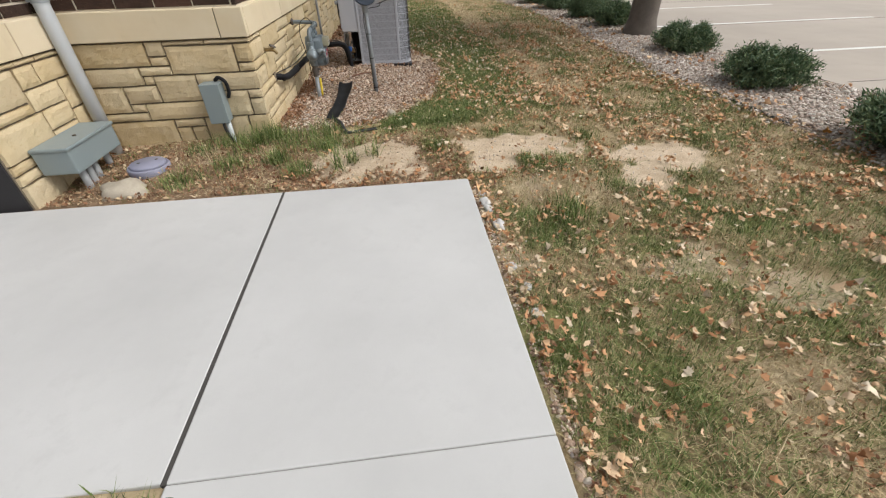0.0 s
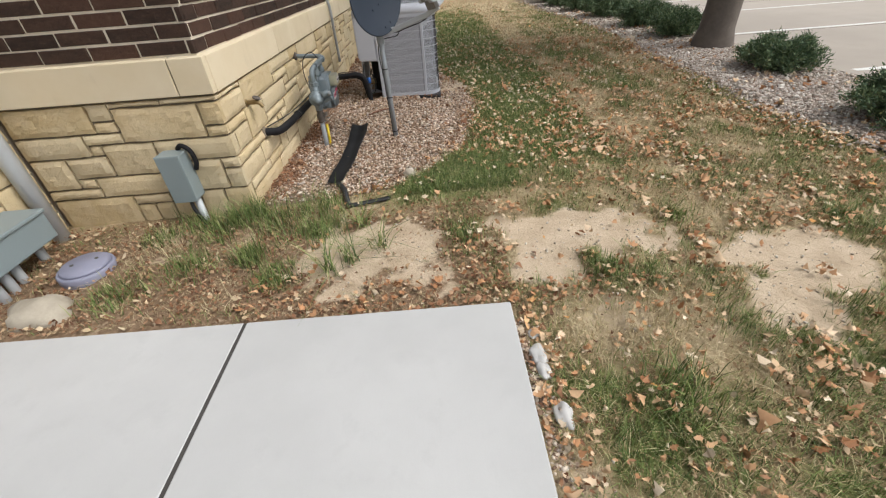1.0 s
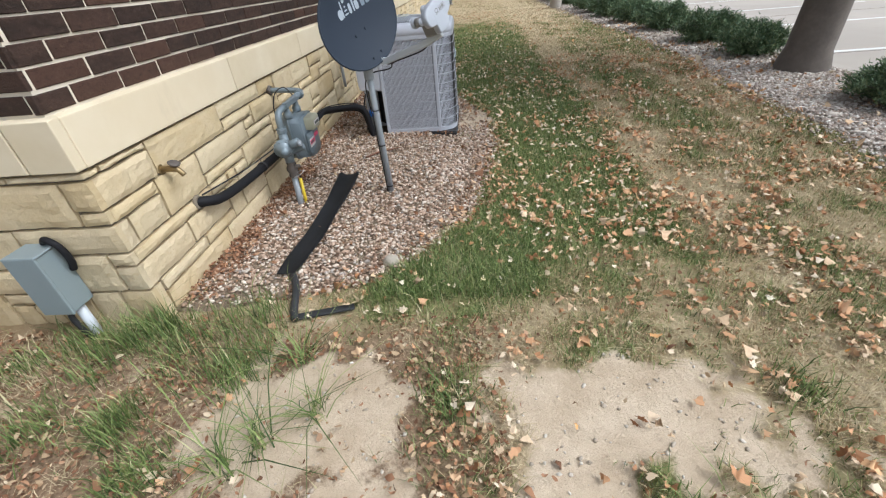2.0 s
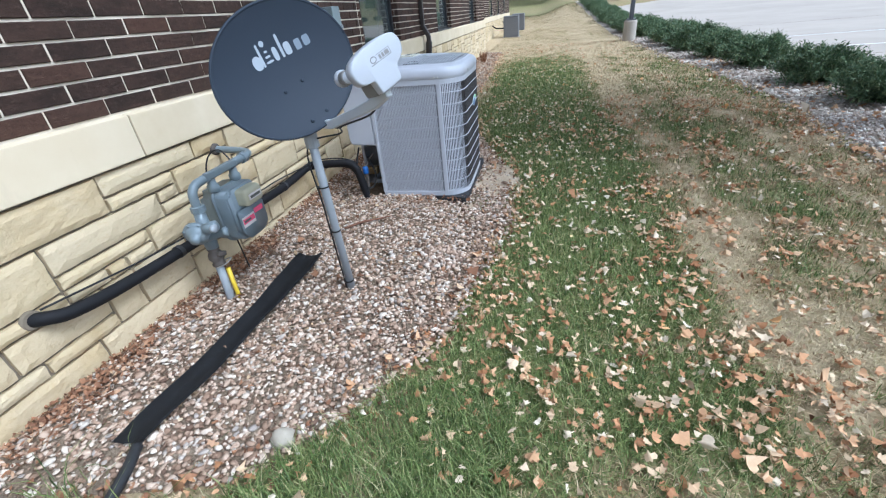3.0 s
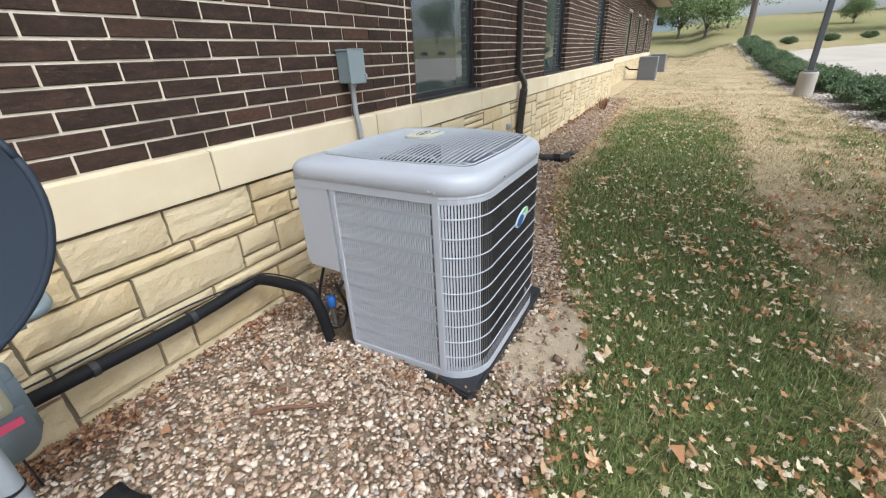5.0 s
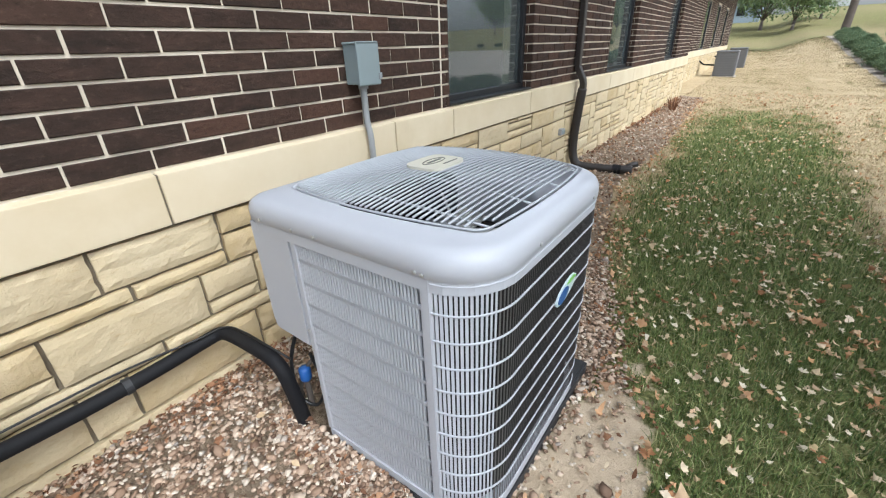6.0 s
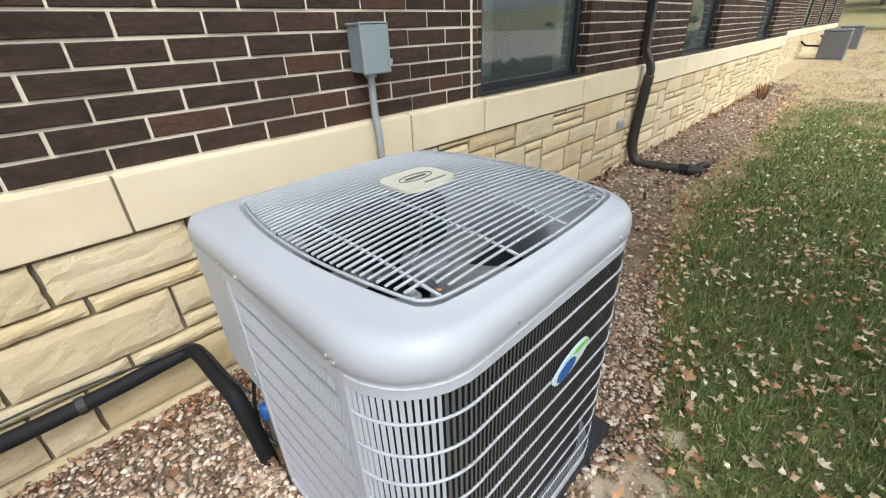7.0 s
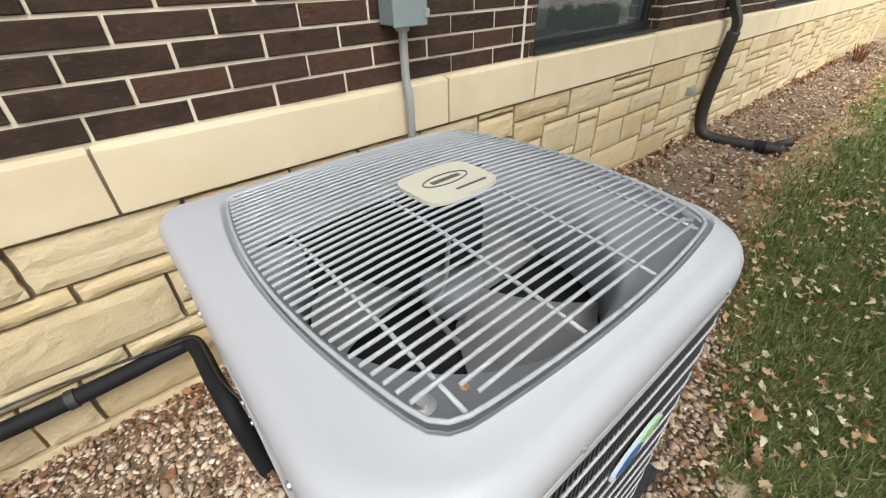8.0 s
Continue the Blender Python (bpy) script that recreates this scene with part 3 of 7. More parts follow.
roof = tagged(new("roof"), "grey shingle roof with bronze gutter", "roof", kind="structure")
part("soffit", boxed((-6.4, 3.2, WALL_TOP), (-0.75, FAR_Y + 0.5, WALL_TOP + 0.05)), SOFFIT, roof)
rb = bmesh.new()
vs = [rb.verts.new(p) for p in ((-0.75, 3.2, WALL_TOP + 0.17), (-0.75, FAR_Y + 0.5, WALL_TOP + 0.17), (-6.4, FAR_Y + 0.5, 5.8), (-6.4, 3.2, 5.8), (-0.75, 3.2, WALL_TOP + 0.05), (-0.75, FAR_Y + 0.5, WALL_TOP + 0.05), (-6.4, FAR_Y + 0.5, WALL_TOP + 0.05), (-6.4, 3.2, WALL_TOP + 0.05))]
for f in ((0, 1, 2, 3), (4, 5, 1, 0), (5, 6, 2, 1), (6, 7, 3, 2), (7, 4, 0, 3)):
    rb.faces.new([vs[k] for k in f])
part("shingles", rb, ROOFING, roof)
part("gutter", boxed((-0.75, 3.2, WALL_TOP + 0.04), (-0.63, FAR_Y + 0.55, WALL_TOP + 0.17), 0.02), BROWN_METAL, roof)


def sill_row(wall_ob, face, joints, v0=Z_SILL, v1=Z_BRICK, d=0.04, ends=(0.0, 0.0)):
    for a, b in zip(joints, joints[1:]):
        bm = bmesh.new()
        box(bm, (a + 0.0042, v0, -0.01), (b - 0.0042, v1 - 0.004, d), 0.004, 2)
        for v in bm.verts:
            if v.co.z > d - 0.012 and v.co.y > v1 - 0.012:
                v.co.y -= 0.006
        ob = part("sill_stone", bm, SILL, wall_ob)
        ob.matrix_basis = face.m


sill_row(wall_main, MAIN, [3.605, 4.85, 6.088, 7.372, 7.978, 9.235, *[9.235 + 1.27 * k for k in range(1, 8)], END_Y])
sill_row(wall_bay, BAY, [-2.305, -1.25, -1.05])
sill_row(wall_west, WEST, [2.56, 3.10, 3.558])
sill_row(wall_far, FARW, [END_Y + 1.3 * k for k in range(0, 16)])
for w, face, a, b in ((wall_main, MAIN, 3.605, END_Y), (wall_bay, BAY, -2.305, -1.05), (wall_west, WEST, 2.56, 3.558), (wall_far, FARW, END_Y, FAR_Y)):
    ob = part("sill_bed", boxed((a, Z_SILL + 0.004, -0.01), (b - 0.01, Z_BRICK - 0.012, 0.030)), MORTAR_DARK, w)
    ob.matrix_basis = face.m


# limestone base, random ashlar
def ashlar(u0, u1, rows, unit, rng, cell=0.045):
    """Fills a strip with blocks of one to three units in height. Returns (u, v, width, height)."""
    n = max(1, round((u1 - u0) / cell))
    cell = (u1 - u0) / n
    used = [[False] * n for _ in range(rows)]
    out = []
    for r in range(rows - 1, -1, -1):
        c = 0
        while c < n:
            if used[r][c]:
                c += 1
                continue
            free = 0
            while c + free < n and not used[r][c + free]:
                free += 1
            h = rng.choices((1, 2, 3), (0.36, 0.36, 0.28))[0]
            h = min(h, r + 1)
            if r - h + 1 == 1 and rng.random() < 0.4:
                h = min(h + 1, r + 1, 3)
            want = rng.randint(*((4, 12), (4, 11), (6, 13))[h - 1])
            wide = free if free - want < 3 else want
            for rr in range(r - h + 1, r + 1):
                for cc in range(c, c + wide):
                    used[rr][cc] = True
            out.append((u0 + c * cell, (r - h + 1) * unit, wide * cell, h * unit))
            c += wide
    return out


def stone_mesh(w, h, rng, joint=0.0072):
    """One rock-faced block: rough bulging face, chipped rim, in u, v, d."""
    nu, nv = max(3, min(14, round(w / 0.035))), max(3, min(6, round(h / 0.03)))
    seed = rng.random() * 90
    full = rng.uniform(0.024, 0.032)
    verts, faces = [], []
    for j in range(nv + 1):
        for i in range(nu + 1):
            u, v = joint + (w - 2 * joint) * i / nu, joint + (h - 2 * joint) * j / nv
            rim = min(i, nu - i, j, nv - j)
            d = full - (0.008 if rim == 0 else 0.0) + 0.0045 * noise.noise((u * 7 + seed, v * 9, seed)) + 0.005 * noise.noise((u * 30, v * 30, seed))
            if rim == 0:
                u += 0.0052 * noise.noise((v * 25, seed, u * 5))
                v += 0.0046 * noise.noise((u * 25, seed, 4.0))
            else:
                u += 0.008 * noise.noise((u * 40, v * 40, seed + 3))
                v += 0.006 * noise.noise((u * 40, v * 40, seed + 7))
            verts.append((u, v, d))
    w1 = nu + 1
    for j in range(nv):
        for i in range(nu):
            faces.append((j * w1 + i, j * w1 + i + 1, (j + 1) * w1 + i + 1, (j + 1) * w1 + i))
    rim = [*range(w1), *[j * w1 + nu for j in range(1, nv + 1)], *[nv * w1 + i for i in range(nu - 1, -1, -1)], *[j * w1 for j in range(nv - 1, 0, -1)]]
    back = len(verts)
    verts += [(verts[k][0], verts[k][1], -0.01) for k in rim]
    for k in range(len(rim)):
        j = (k + 1) % len(rim)
        faces.append((rim[j], rim[k], back + k, back + j))
    return mesh_of("stone", verts, faces, STONE)


LEVELS = (0.802, 0.7675, 0.70, 0.6325, 0.565, 0.4975, 0.43, 0.3625, 0.295, 0.2275, 0.16, 0.09, -0.03)


def lay_stone(wall_ob, face, u0, u1, top, low, rng):
    ob = part("stone", stone_mesh(u1 - u0, LEVELS[top] - LEVELS[low], rng), STONE, wall_ob)
    ob.matrix_basis = face.at(u0, LEVELS[low])


def laid_wall(wall_ob, face, seed, *lists):
    """Blocks as they were laid: from u to u, from course level to level."""
    rng = random.Random(seed)
    for blocks in lists:
        for u0, u1, top, low in blocks:
            lay_stone(wall_ob, face, u0, u1, top, low, rng)


def stone_wall(wall_ob, face, u0, u1, seed):
    rng = random.Random(seed)
    for u, row, w, h in ashlar(u0, u1, 12, 1, rng):
        lay_stone(wall_ob, face, u, u + w, 12 - row - h, 12 - row, rng)


# blocks of the bay and the near wall: along, along, upper level, lower level
BAY_TOP = ((-2.32, -1.82, 0, 3), (-1.82, -1.69, 0, 2), (-1.82, -1.69, 2, 3), (-1.69, -1.39, 0, 1), (-1.39, -1.06, 0, 1), (-1.69, -1.19, 1, 4), (-1.19, -1.06, 1, 3), (-1.19, -1.06, 3, 4), (-2.32, -1.92, 3, 5), (-1.92, -1.69, 3, 4), (-1.92, -1.845, 4, 5), (-1.845, -1.535, 4, 7), (-1.535, -1.06, 4, 6))
BAY_LOW = ((-2.32, -2.095, 5, 8), (-2.095, -1.845, 5, 7), (-2.095, -1.985, 7, 8), (-1.985, -1.39, 7, 9), (-1.535, -1.39, 6, 7), (-2.32, -1.985, 8, 9), (-2.32, -1.82, 9, 12), (-1.82, -1.58, 9, 10), (-1.82, -1.7, 10, 12), (-1.7, -1.58, 10, 12), (-1.58, -1.39, 9, 12), (-1.39, -1.175, 6, 9), (-1.175, -1.06, 6, 7), (-1.175, -1.06, 7, 9), (-1.39, -1.23, 9, 12), (-1.23, -1.06, 9, 12))
NEAR_TOP = ((3.602, 3.66, 0, 1), (3.66, 3.94, 0, 1), (3.602, 3.94, 1, 3), (3.602, 3.9, 3, 4), (3.602, 3.67, 4, 6), (3.67, 3.9, 4, 6), (3.9, 4.25, 3, 6), (3.94, 4.58, 0, 3), (4.58, 5.15, 0, 2), (4.58, 4.96, 2, 3), (4.25, 4.83, 3, 5), (4.83, 4.96, 3, 4), (4.83, 5.2, 4, 5), (4.96, 5.42, 2, 4), (4.25, 4.7, 5, 6), (4.7, 5.2, 5, 7), (3.602, 4.25, 6, 7), (4.25, 4.44, 6, 7), (4.44, 4.54, 6, 7), (4.54, 4.7, 6, 7), (5.15, 5.42, 0, 2))
NEAR_LOW = ((3.602, 3.98, 7, 9), (3.98, 4.38, 7, 9), (4.38, 4.54, 7, 10), (4.54, 4.87, 7, 10), (3.602, 3.66, 9, 12), (3.66, 4.06, 9, 10), (4.06, 4.38, 9, 10), (3.66, 4.27, 10, 12), (4.27, 4.87, 10, 12), (4.87, 5.25, 7, 9), (4.87, 5.25, 9, 12))
UNIT_SIDE = ((5.42, 5.81, 0, 3), (5.81, 6.25, 0, 3), (6.25, 6.61, 0, 2), (6.25, 6.5, 2, 4), (6.5, 6.61, 2, 3), (6.61, 6.9, 0, 3), (6.5, 6.9, 3, 4), (5.42, 5.89, 3, 4), (5.89, 6.25, 3, 4), (5.2, 5.6, 4, 6), (5.2, 5.6, 6, 7), (5.6, 6.12, 4, 7), (6.12, 6.36, 4, 6), (6.12, 6.36, 6, 7), (6.36, 6.9, 4, 7), (5.25, 5.92, 7, 8), (5.92, 6.58, 7, 8), (6.58, 6.9, 7, 10), (6.31, 6.58, 8, 10), (5.25, 5.61, 8, 11), (5.61, 5.77, 8, 11), (5.77, 6.31, 8, 11), (5.25, 6.31, 11, 12), (6.31, 6.9, 10, 12))
laid_wall(wall_bay, BAY, 11, BAY_TOP, BAY_LOW)
laid_wall(wall_main, MAIN, 5, NEAR_TOP, NEAR_LOW, UNIT_SIDE)
stone_wall(wall_main, MAIN, 6.90, END_Y, 6)
stone_wall(wall_west, WEST, 2.56, 3.57, 8)
stone_wall(wall_far, FARW, END_Y + 0.2, FAR_Y, 9)


# dark brick above, running bond
BRICK_RNG = random.Random(4)


def brick_mesh(w, h, material, depth=0.008, chamfer=0.003, name="brick"):
    """One brick with slightly uneven edges."""
    g = 0.0058
    a, b, c, e = (v + BRICK_RNG.uniform(-0.0022, 0.0022) for v in (g, w - g, g, h - g))
    k = chamfer
    depth += BRICK_RNG.uniform(-0.0025, 0.002)
    verts = [(a, c, -0.01), (b, c, -0.01), (b, e, -0.01), (a, e, -0.01), (a, c, depth - k), (b, c, depth - k), (b, e, depth - k), (a, e, depth - k),
             (a + k, c + k, depth), (b - k, c + k, depth), (b - k, e - k, depth), (a + k, e - k, depth)]
    faces = [(8, 9, 10, 11)]
    for q in range(4):
        r = (q + 1) % 4
        faces += [(q, r, 4 + r, 4 + q), (4 + q, 4 + r, 8 + r, 8 + q)]
    return mesh_of(name, verts, faces, material)


def cut_out(a, b, v, gaps):
    """Pieces of the run a to b that stay clear of the openings."""
    runs = [(a, b)]
    if v + COURSE > Z_BRICK and v < WIN_TOP - 0.01:
        for g0, g1 in gaps:
            nxt = []
            for p, q in runs:
                if q <= g0 or p >= g1:
                    nxt.append((p, q))
                else:
                    if p < g0:
                        nxt.append((p, g0))
                    if q > g1:
                        nxt.append((g1, q))
            runs = nxt
    return [(p, q) for p, q in runs if q - p > 0.03]


def brick_rows(wall_ob, face, u0, u1, gaps=(), near=None, shift=0.0, breaks=()):
    """Near bricks are pieces of their own; the rest is one mesh."""
    meshes, verts, faces, made = {}, [], [], 0
    for row in range(int((WALL_TOP - Z_BRICK) / COURSE)):
        v = Z_BRICK + row * COURSE
        start = u0 - BRICK_L + ((row % 2) * BRICK_L / 2 + shift) % BRICK_L
        cells = []
        while start < u1:
            a, b = max(start, u0), min(start + BRICK_L, u1)
            for g in breaks:
                if a < g < b:
                    cells += [(a, g)]
                    a = g + 0.012
            cells.append((a, b))
            start += BRICK_L
        for a, b in cells:
            if b - a < 0.03:
                continue
            for p, q in cut_out(a, b, v, gaps):
                w = round(q - p, 3)
                if near and near[0] <= p <= near[1] and v < near[2] and made < 300:
                    key = (w, made % 5)
                    if key not in meshes:
                        meshes[key] = brick_mesh(w, COURSE, BRICK)
                    ob = part("brick", meshes[key], BRICK, wall_ob)
                    ob.matrix_basis = face.at(p, v)
                    made += 1
                else:
                    me = brick_mesh(w, COURSE, BRICK_FAR)
                    base = len(verts)
                    verts += [face.m @ (x.co + Vector((p, v, 0))) for x in me.vertices]
                    faces += [tuple(base + k for k in f.vertices) for f in me.polygons]
                    bpy.data.meshes.remove(me)
    if verts:
        ob = part("brick_rows", mesh_of("brick_rows", verts, faces, BRICK_FAR), BRICK_FAR, wall_ob)
        ob["kind"] = "stuff"


brick_rows(wall_main, MAIN, 3.602, END_Y, WINDOWS, (4.2, 9.6, 1.95), 0.149, (7.888, 11.56, 15.46))
brick_rows(wall_bay, BAY, -2.34, -1.082, (), (-2.4, -1.0, 1.7), 0.170)
brick_rows(wall_west, WEST, 2.56, 3.59, (), (2.5, 3.6, 1.5), 0.08)
brick_rows(wall_far, FARW, END_Y, FAR_Y, FAR_GAPS)


# ---- windows ----
def window(number, face, u0, u1, v0, v1, label):
    """Dark aluminium window set back in its opening."""
    win = tagged(new("window_%d" % number), label, "window", kind="structure")
    win.matrix_basis = face.at(u0, v0)
    w, h, back = u1 - u0, v1 - v0, -0.105 if face is MAIN else -0.04
    fr = bmesh.new()
    for lo, hi in (((0, 0, back - 0.05), (w, 0.06, back + 0.03)), ((0, h - 0.05, back - 0.05), (w, h, back + 0.03)), ((0, 0.06, back - 0.05), (0.05, h - 0.05, back + 0.03)), ((w - 0.05, 0.06, back - 0.05), (w, h - 0.05, back + 0.03))):
        box(fr, lo, hi, 0.004, 1)
    part("window_frame", fr, FRAME_BLACK, win)
    part("window_sill", boxed((0.004, 0.003, back + 0.03), (w - 0.004, 0.022, 0.012), 0.004, 1), FRAME_BLACK, win, "thin black metal sill")
    pane = part("pane", boxed((0.05, 0.06, back - 0.012), (w - 0.05, h - 0.05, back - 0.004)), GLASS, win)
    pane.visible_shadow = False
    cu = bmesh.new()
    n = 26
    for a, b in ((0.42, 0.60),):
        ring = []
        for k in range(n + 1):
            u = (a + (b - a) * k / n) * w
            d = back - 0.45 + 0.02 * math.sin(k * 1.3)
            ring.append((cu.verts.new((u, 0.03, d)), cu.verts.new((u, h - 0.02, d))))
        for p, q in zip(ring, ring[1:]):
            cu.faces.new((p[0], q[0], q[1], p[1]))
    part("curtain", cu, CURTAIN, win, "pale hanging curtain", True)


for i, (a, b) in enumerate(WINDOWS):
    window(i + 1, MAIN, a, b, Z_BRICK + 0.002, WIN_TOP, "dark-framed window with reflective glass in brick wall")
for i, (a, b) in enumerate(FAR_GAPS):
    window(i + 4, FARW, a, b, Z_BRICK + 0.002, WIN_TOP, "narrow dark-framed window far along the wall")


# brick returns beside the openings
def reveals(wall_ob, face, gaps):
    for a, b in gaps:
        for u, name in ((a, "left"), (b, "right")):
            rows = int((WIN_TOP - Z_BRICK) / COURSE)
            verts, faces = [], []
            for r in range(rows):
                v = Z_BRICK + r * COURSE
                cuts = ((0.0, 0.10),) if r % 2 else ((0.0, 0.045), (0.055, 0.10))
                for d0, d1 in cuts:
                    s = 0.004 if name == "left" else -0.004
                    base = len(verts)
                    for uu in (u - s, u + s):
                        verts += [face.m @ Vector((uu, v + 0.005, -d1)), face.m @ Vector((uu, v + 0.005, -d0 + 0.004)), face.m @ Vector((uu, v + COURSE - 0.005, -d0 + 0.004)), face.m @ Vector((uu, v + COURSE - 0.005, -d1))]
                    faces += [tuple(base + k for k in f) for f in ((4, 5, 6, 7), (0, 1, 5, 4), (1, 2, 6, 5), (2, 3, 7, 6), (3, 0, 4, 7))]
            ob = part("brick_return", mesh_of("brick_return", verts, faces, BRICK_FAR), BRICK_FAR, wall_ob)
            ob["kind"] = "stuff"


reveals(wall_main, MAIN, WINDOWS)

# ---- air conditioner ----
AC_AT = (-0.172, 6.592, 0.0)
HW, HD = 0.445, 0.439
Z_PAN, Z_SEAM = 0.060, 0.905
BODY_R = (0.05, 0.165, 0.165, 0.165)


def ring_by_angle(outline, n, offset=0.0):
    """The outline sampled at n even angles round the origin."""
    out = []
    pts = [Vector((x, y)) for x, y in outline]
    for k in range(n):
        d = Vector((math.cos(math.tau * k / n), math.sin(math.tau * k / n)))
        best = 0.0
        for a, b in zip(pts, pts[1:] + pts[:1]):
            e = b - a
            den = d.x * -e.y + d.y * e.x
            if abs(den) < 1e-9:
                continue
            t = (a.x * -e.y + a.y * e.x) / den
            s = (d.x * a.y - d.y * a.x) / den
            if t > 0 and -1e-6 <= s <= 1 + 1e-6:
                best = max(best, t)
        out.append(d * (best + offset))
    return out


def rings_mesh(rings, close_top=False):
    bm = bmesh.new()
    vs = [[bm.verts.new(p) for p in r] for r in rings]
    for a, b in zip(vs, vs[1:]):
        n = len(a)
        for k in range(n):
            bm.faces.new((a[k], a[(k + 1) % n], b[(k + 1) % n], b[k]))
    if close_top:
        bm.faces.new(vs[-1])
    return bm


GR_X, GR_Y = 0.0, 0.025


def bowed_outline(n=40, soft=3):
    """Opening of the top cover: four corners joined by bowed sides, corners eased."""
    corners = [(-0.366, -0.312), (0.366, -0.312), (0.366, 0.362), (-0.366, 0.362)]
    bows = [(0.0, -0.052), (0.026, 0.0), (0.0, 0.052), (-0.004, 0.0)]
    pts = []
    for k in range(4):
        (ax, ay), (bx, by) = corners[k], corners[(k + 1) % 4]
        for i in range(n):
            t = i / n
            f = 4 * t * (1 - t)
            pts.append((ax + (bx - ax) * t + bows[k][0] * f, ay + (by - ay) * t + bows[k][1] * f))
    for _ in range(soft):
        m = len(pts)
        pts = [tuple((pts[k - 1][q] + pts[k][q] + pts[(k + 1) % m][q]) / 3 for q in (0, 1)) for k in range(m)]
    return pts


GRILLE = bowed_outline()


def across(v, axis):
    """Where the opening begins and ends along the other axis."""
    hits = []
    for p, q in zip(GRILLE, GRILLE[1:] + GRILLE[:1]):
        if (p[axis] - v) * (q[axis] - v) <= 0 and p[axis] != q[axis]:
            t = (v - p[axis]) / (q[axis] - p[axis])
            hits.append(p[1 - axis] + (q[1 - axis] - p[1 - axis]) * t)
    return min(hits), max(hits)


def dome(x, y):
    return 0.974 + 0.046 * max(0.0, 1 - (x / 0.52) ** 2) * max(0.0, 1 - ((y - 0.025) / 0.54) ** 2)


def condenser():
    ac = thing("air_conditioner", "light grey outdoor air conditioner with louvred sides on gravel", "air conditioner", AC_AT)
    body = rounded_rect(-HW, HW, -HD, HD, BODY_R, 10)
    # base pan, cut back below the control box
    pan_line = [(-0.235, -HD), *[p for p in body if p[0] > -0.2 or p[1] > 0], (-HW, -0.16), (-0.235, -0.16)]
    pan = rings_mesh([[Vector((*p, z)) for p in ring_by_angle(pan_line, 96, o)] for z, o in ((Z_PAN, -0.03), (Z_PAN, 0.004), (Z_PAN + 0.034, 0.004), (Z_PAN + 0.036, -0.03))])
    part("base_pan", pan, AC_GREY, ac)
    # dark coil behind the slats
    coil_outline = rounded_rect(-0.23, HW - 0.03, -HD + 0.03, HD - 0.03, (0.03, 0.14, 0.14, 0.03), 8)
    bm = bmesh.new()
    low = [bm.verts.new((x, y, Z_PAN + 0.02)) for x, y in coil_outline]
    top = [bm.verts.new((x, y, Z_SEAM + 0.02)) for x, y in coil_outline]
    for k in range(len(low)):
        j = (k + 1) % len(low)
        bm.faces.new((low[k], low[j], top[j], top[k]))
    bm.faces.new(low[::-1])
    part("coil", bm, AC_DARK, ac, "dark finned coil behind the guard")
    # solid sides by the wall
    bm = bmesh.new()
    box(bm, (-HW, -HD + 0.20, Z_PAN + 0.03), (-HW + 0.02, HD - 0.16, Z_SEAM))
    part("side_panel", bm, AC_GREY, ac)
    # control box with the rounded lower corner
    bm = bmesh.new()
    shape = [(-0.412, 0.47), (-0.232, 0.462), (-0.232, Z_SEAM + 0.005), (-HW, Z_SEAM + 0.005), (-HW, 0.52), (-0.435, 0.48)]
    sheet(bm, shape, 0.30, Matrix.Translation((0, -HD, 0)) @ Matrix(((1, 0, 0, 0), (0, 0, 1, 0), (0, 1, 0, 0), (0, 0, 0, 1))))
    bmesh.ops.bevel(bm, geom=[e for e in bm.edges if abs(e.verts[0].co.y - e.verts[1].co.y) < 0.001 and e.verts[0].co.y < -HD + 0.01], offset=0.012, segments=3, affect="EDGES")
    part("control_box", bm, AC_GREY, ac, "plain grey electrical cover")
    # corner posts
    for x0, x1 in ((-0.232, -0.205), (0.268, 0.300)):
        part("corner_post", boxed((x0, -HD - 0.002, Z_PAN + 0.03), (x1, -HD + 0.03, Z_SEAM), 0.004, 1), AC_GREY, ac)
    # front louvre panel
    pitch = 0.0116
    n = int((0.268 + 0.205) / pitch)
    slat = boxed((-0.0037, -0.002, 0), (0.0037, 0.007, Z_SEAM - Z_PAN - 0.04), 0.0015, 1)
    slat = mesh_from("louvre", slat, AC_GREY)
    for k in range(n):
        ob = part("louvre", slat, AC_GREY, ac)
        ob.location = (-0.205 + pitch * (k + 0.5), -HD + 0.004, Z_PAN + 0.035)
    rows = [Z_PAN + 0.036 + (Z_SEAM - Z_PAN - 0.046) * k / 10 for k in range(11)]
    for z in rows:
        part("cross_bar", boxed((-0.205, -HD + 0.002, z - 0.0055), (0.268, -HD + 0.010, z + 0.0055)), AC_GREY, ac)
    # greyer back sheet: the shade between the slats is its colour
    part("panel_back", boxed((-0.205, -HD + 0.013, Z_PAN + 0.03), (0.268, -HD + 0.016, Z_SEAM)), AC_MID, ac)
    # open guard round the corner, the side and the back
    path, cx, cy, r = [], HW - BODY_R[1], -HD + BODY_R[1], BODY_R[1]
    path += [(0.300 + t * (cx - 0.300), -HD) for t in (0.0, 1.0)] if cx > 0.300 else [(0.300, -HD + 0.004)]
    a0 = -90 if cx > 0.300 else math.degrees(math.asin(max(-1, min(1, (0.300 - cx) / r)))) - 90
    path += [(cx + r * math.cos(radians(a)), cy + r * math.sin(radians(a))) for a in np.linspace(a0, 0, 14)]
    path += [(HW, 0.0), (HW, HD - r)]
    path += [(cx + r * math.cos(radians(a)), HD - r + r * math.sin(radians(a))) for a in np.linspace(6, 90, 12)]
    path += [(-0.1, HD)]
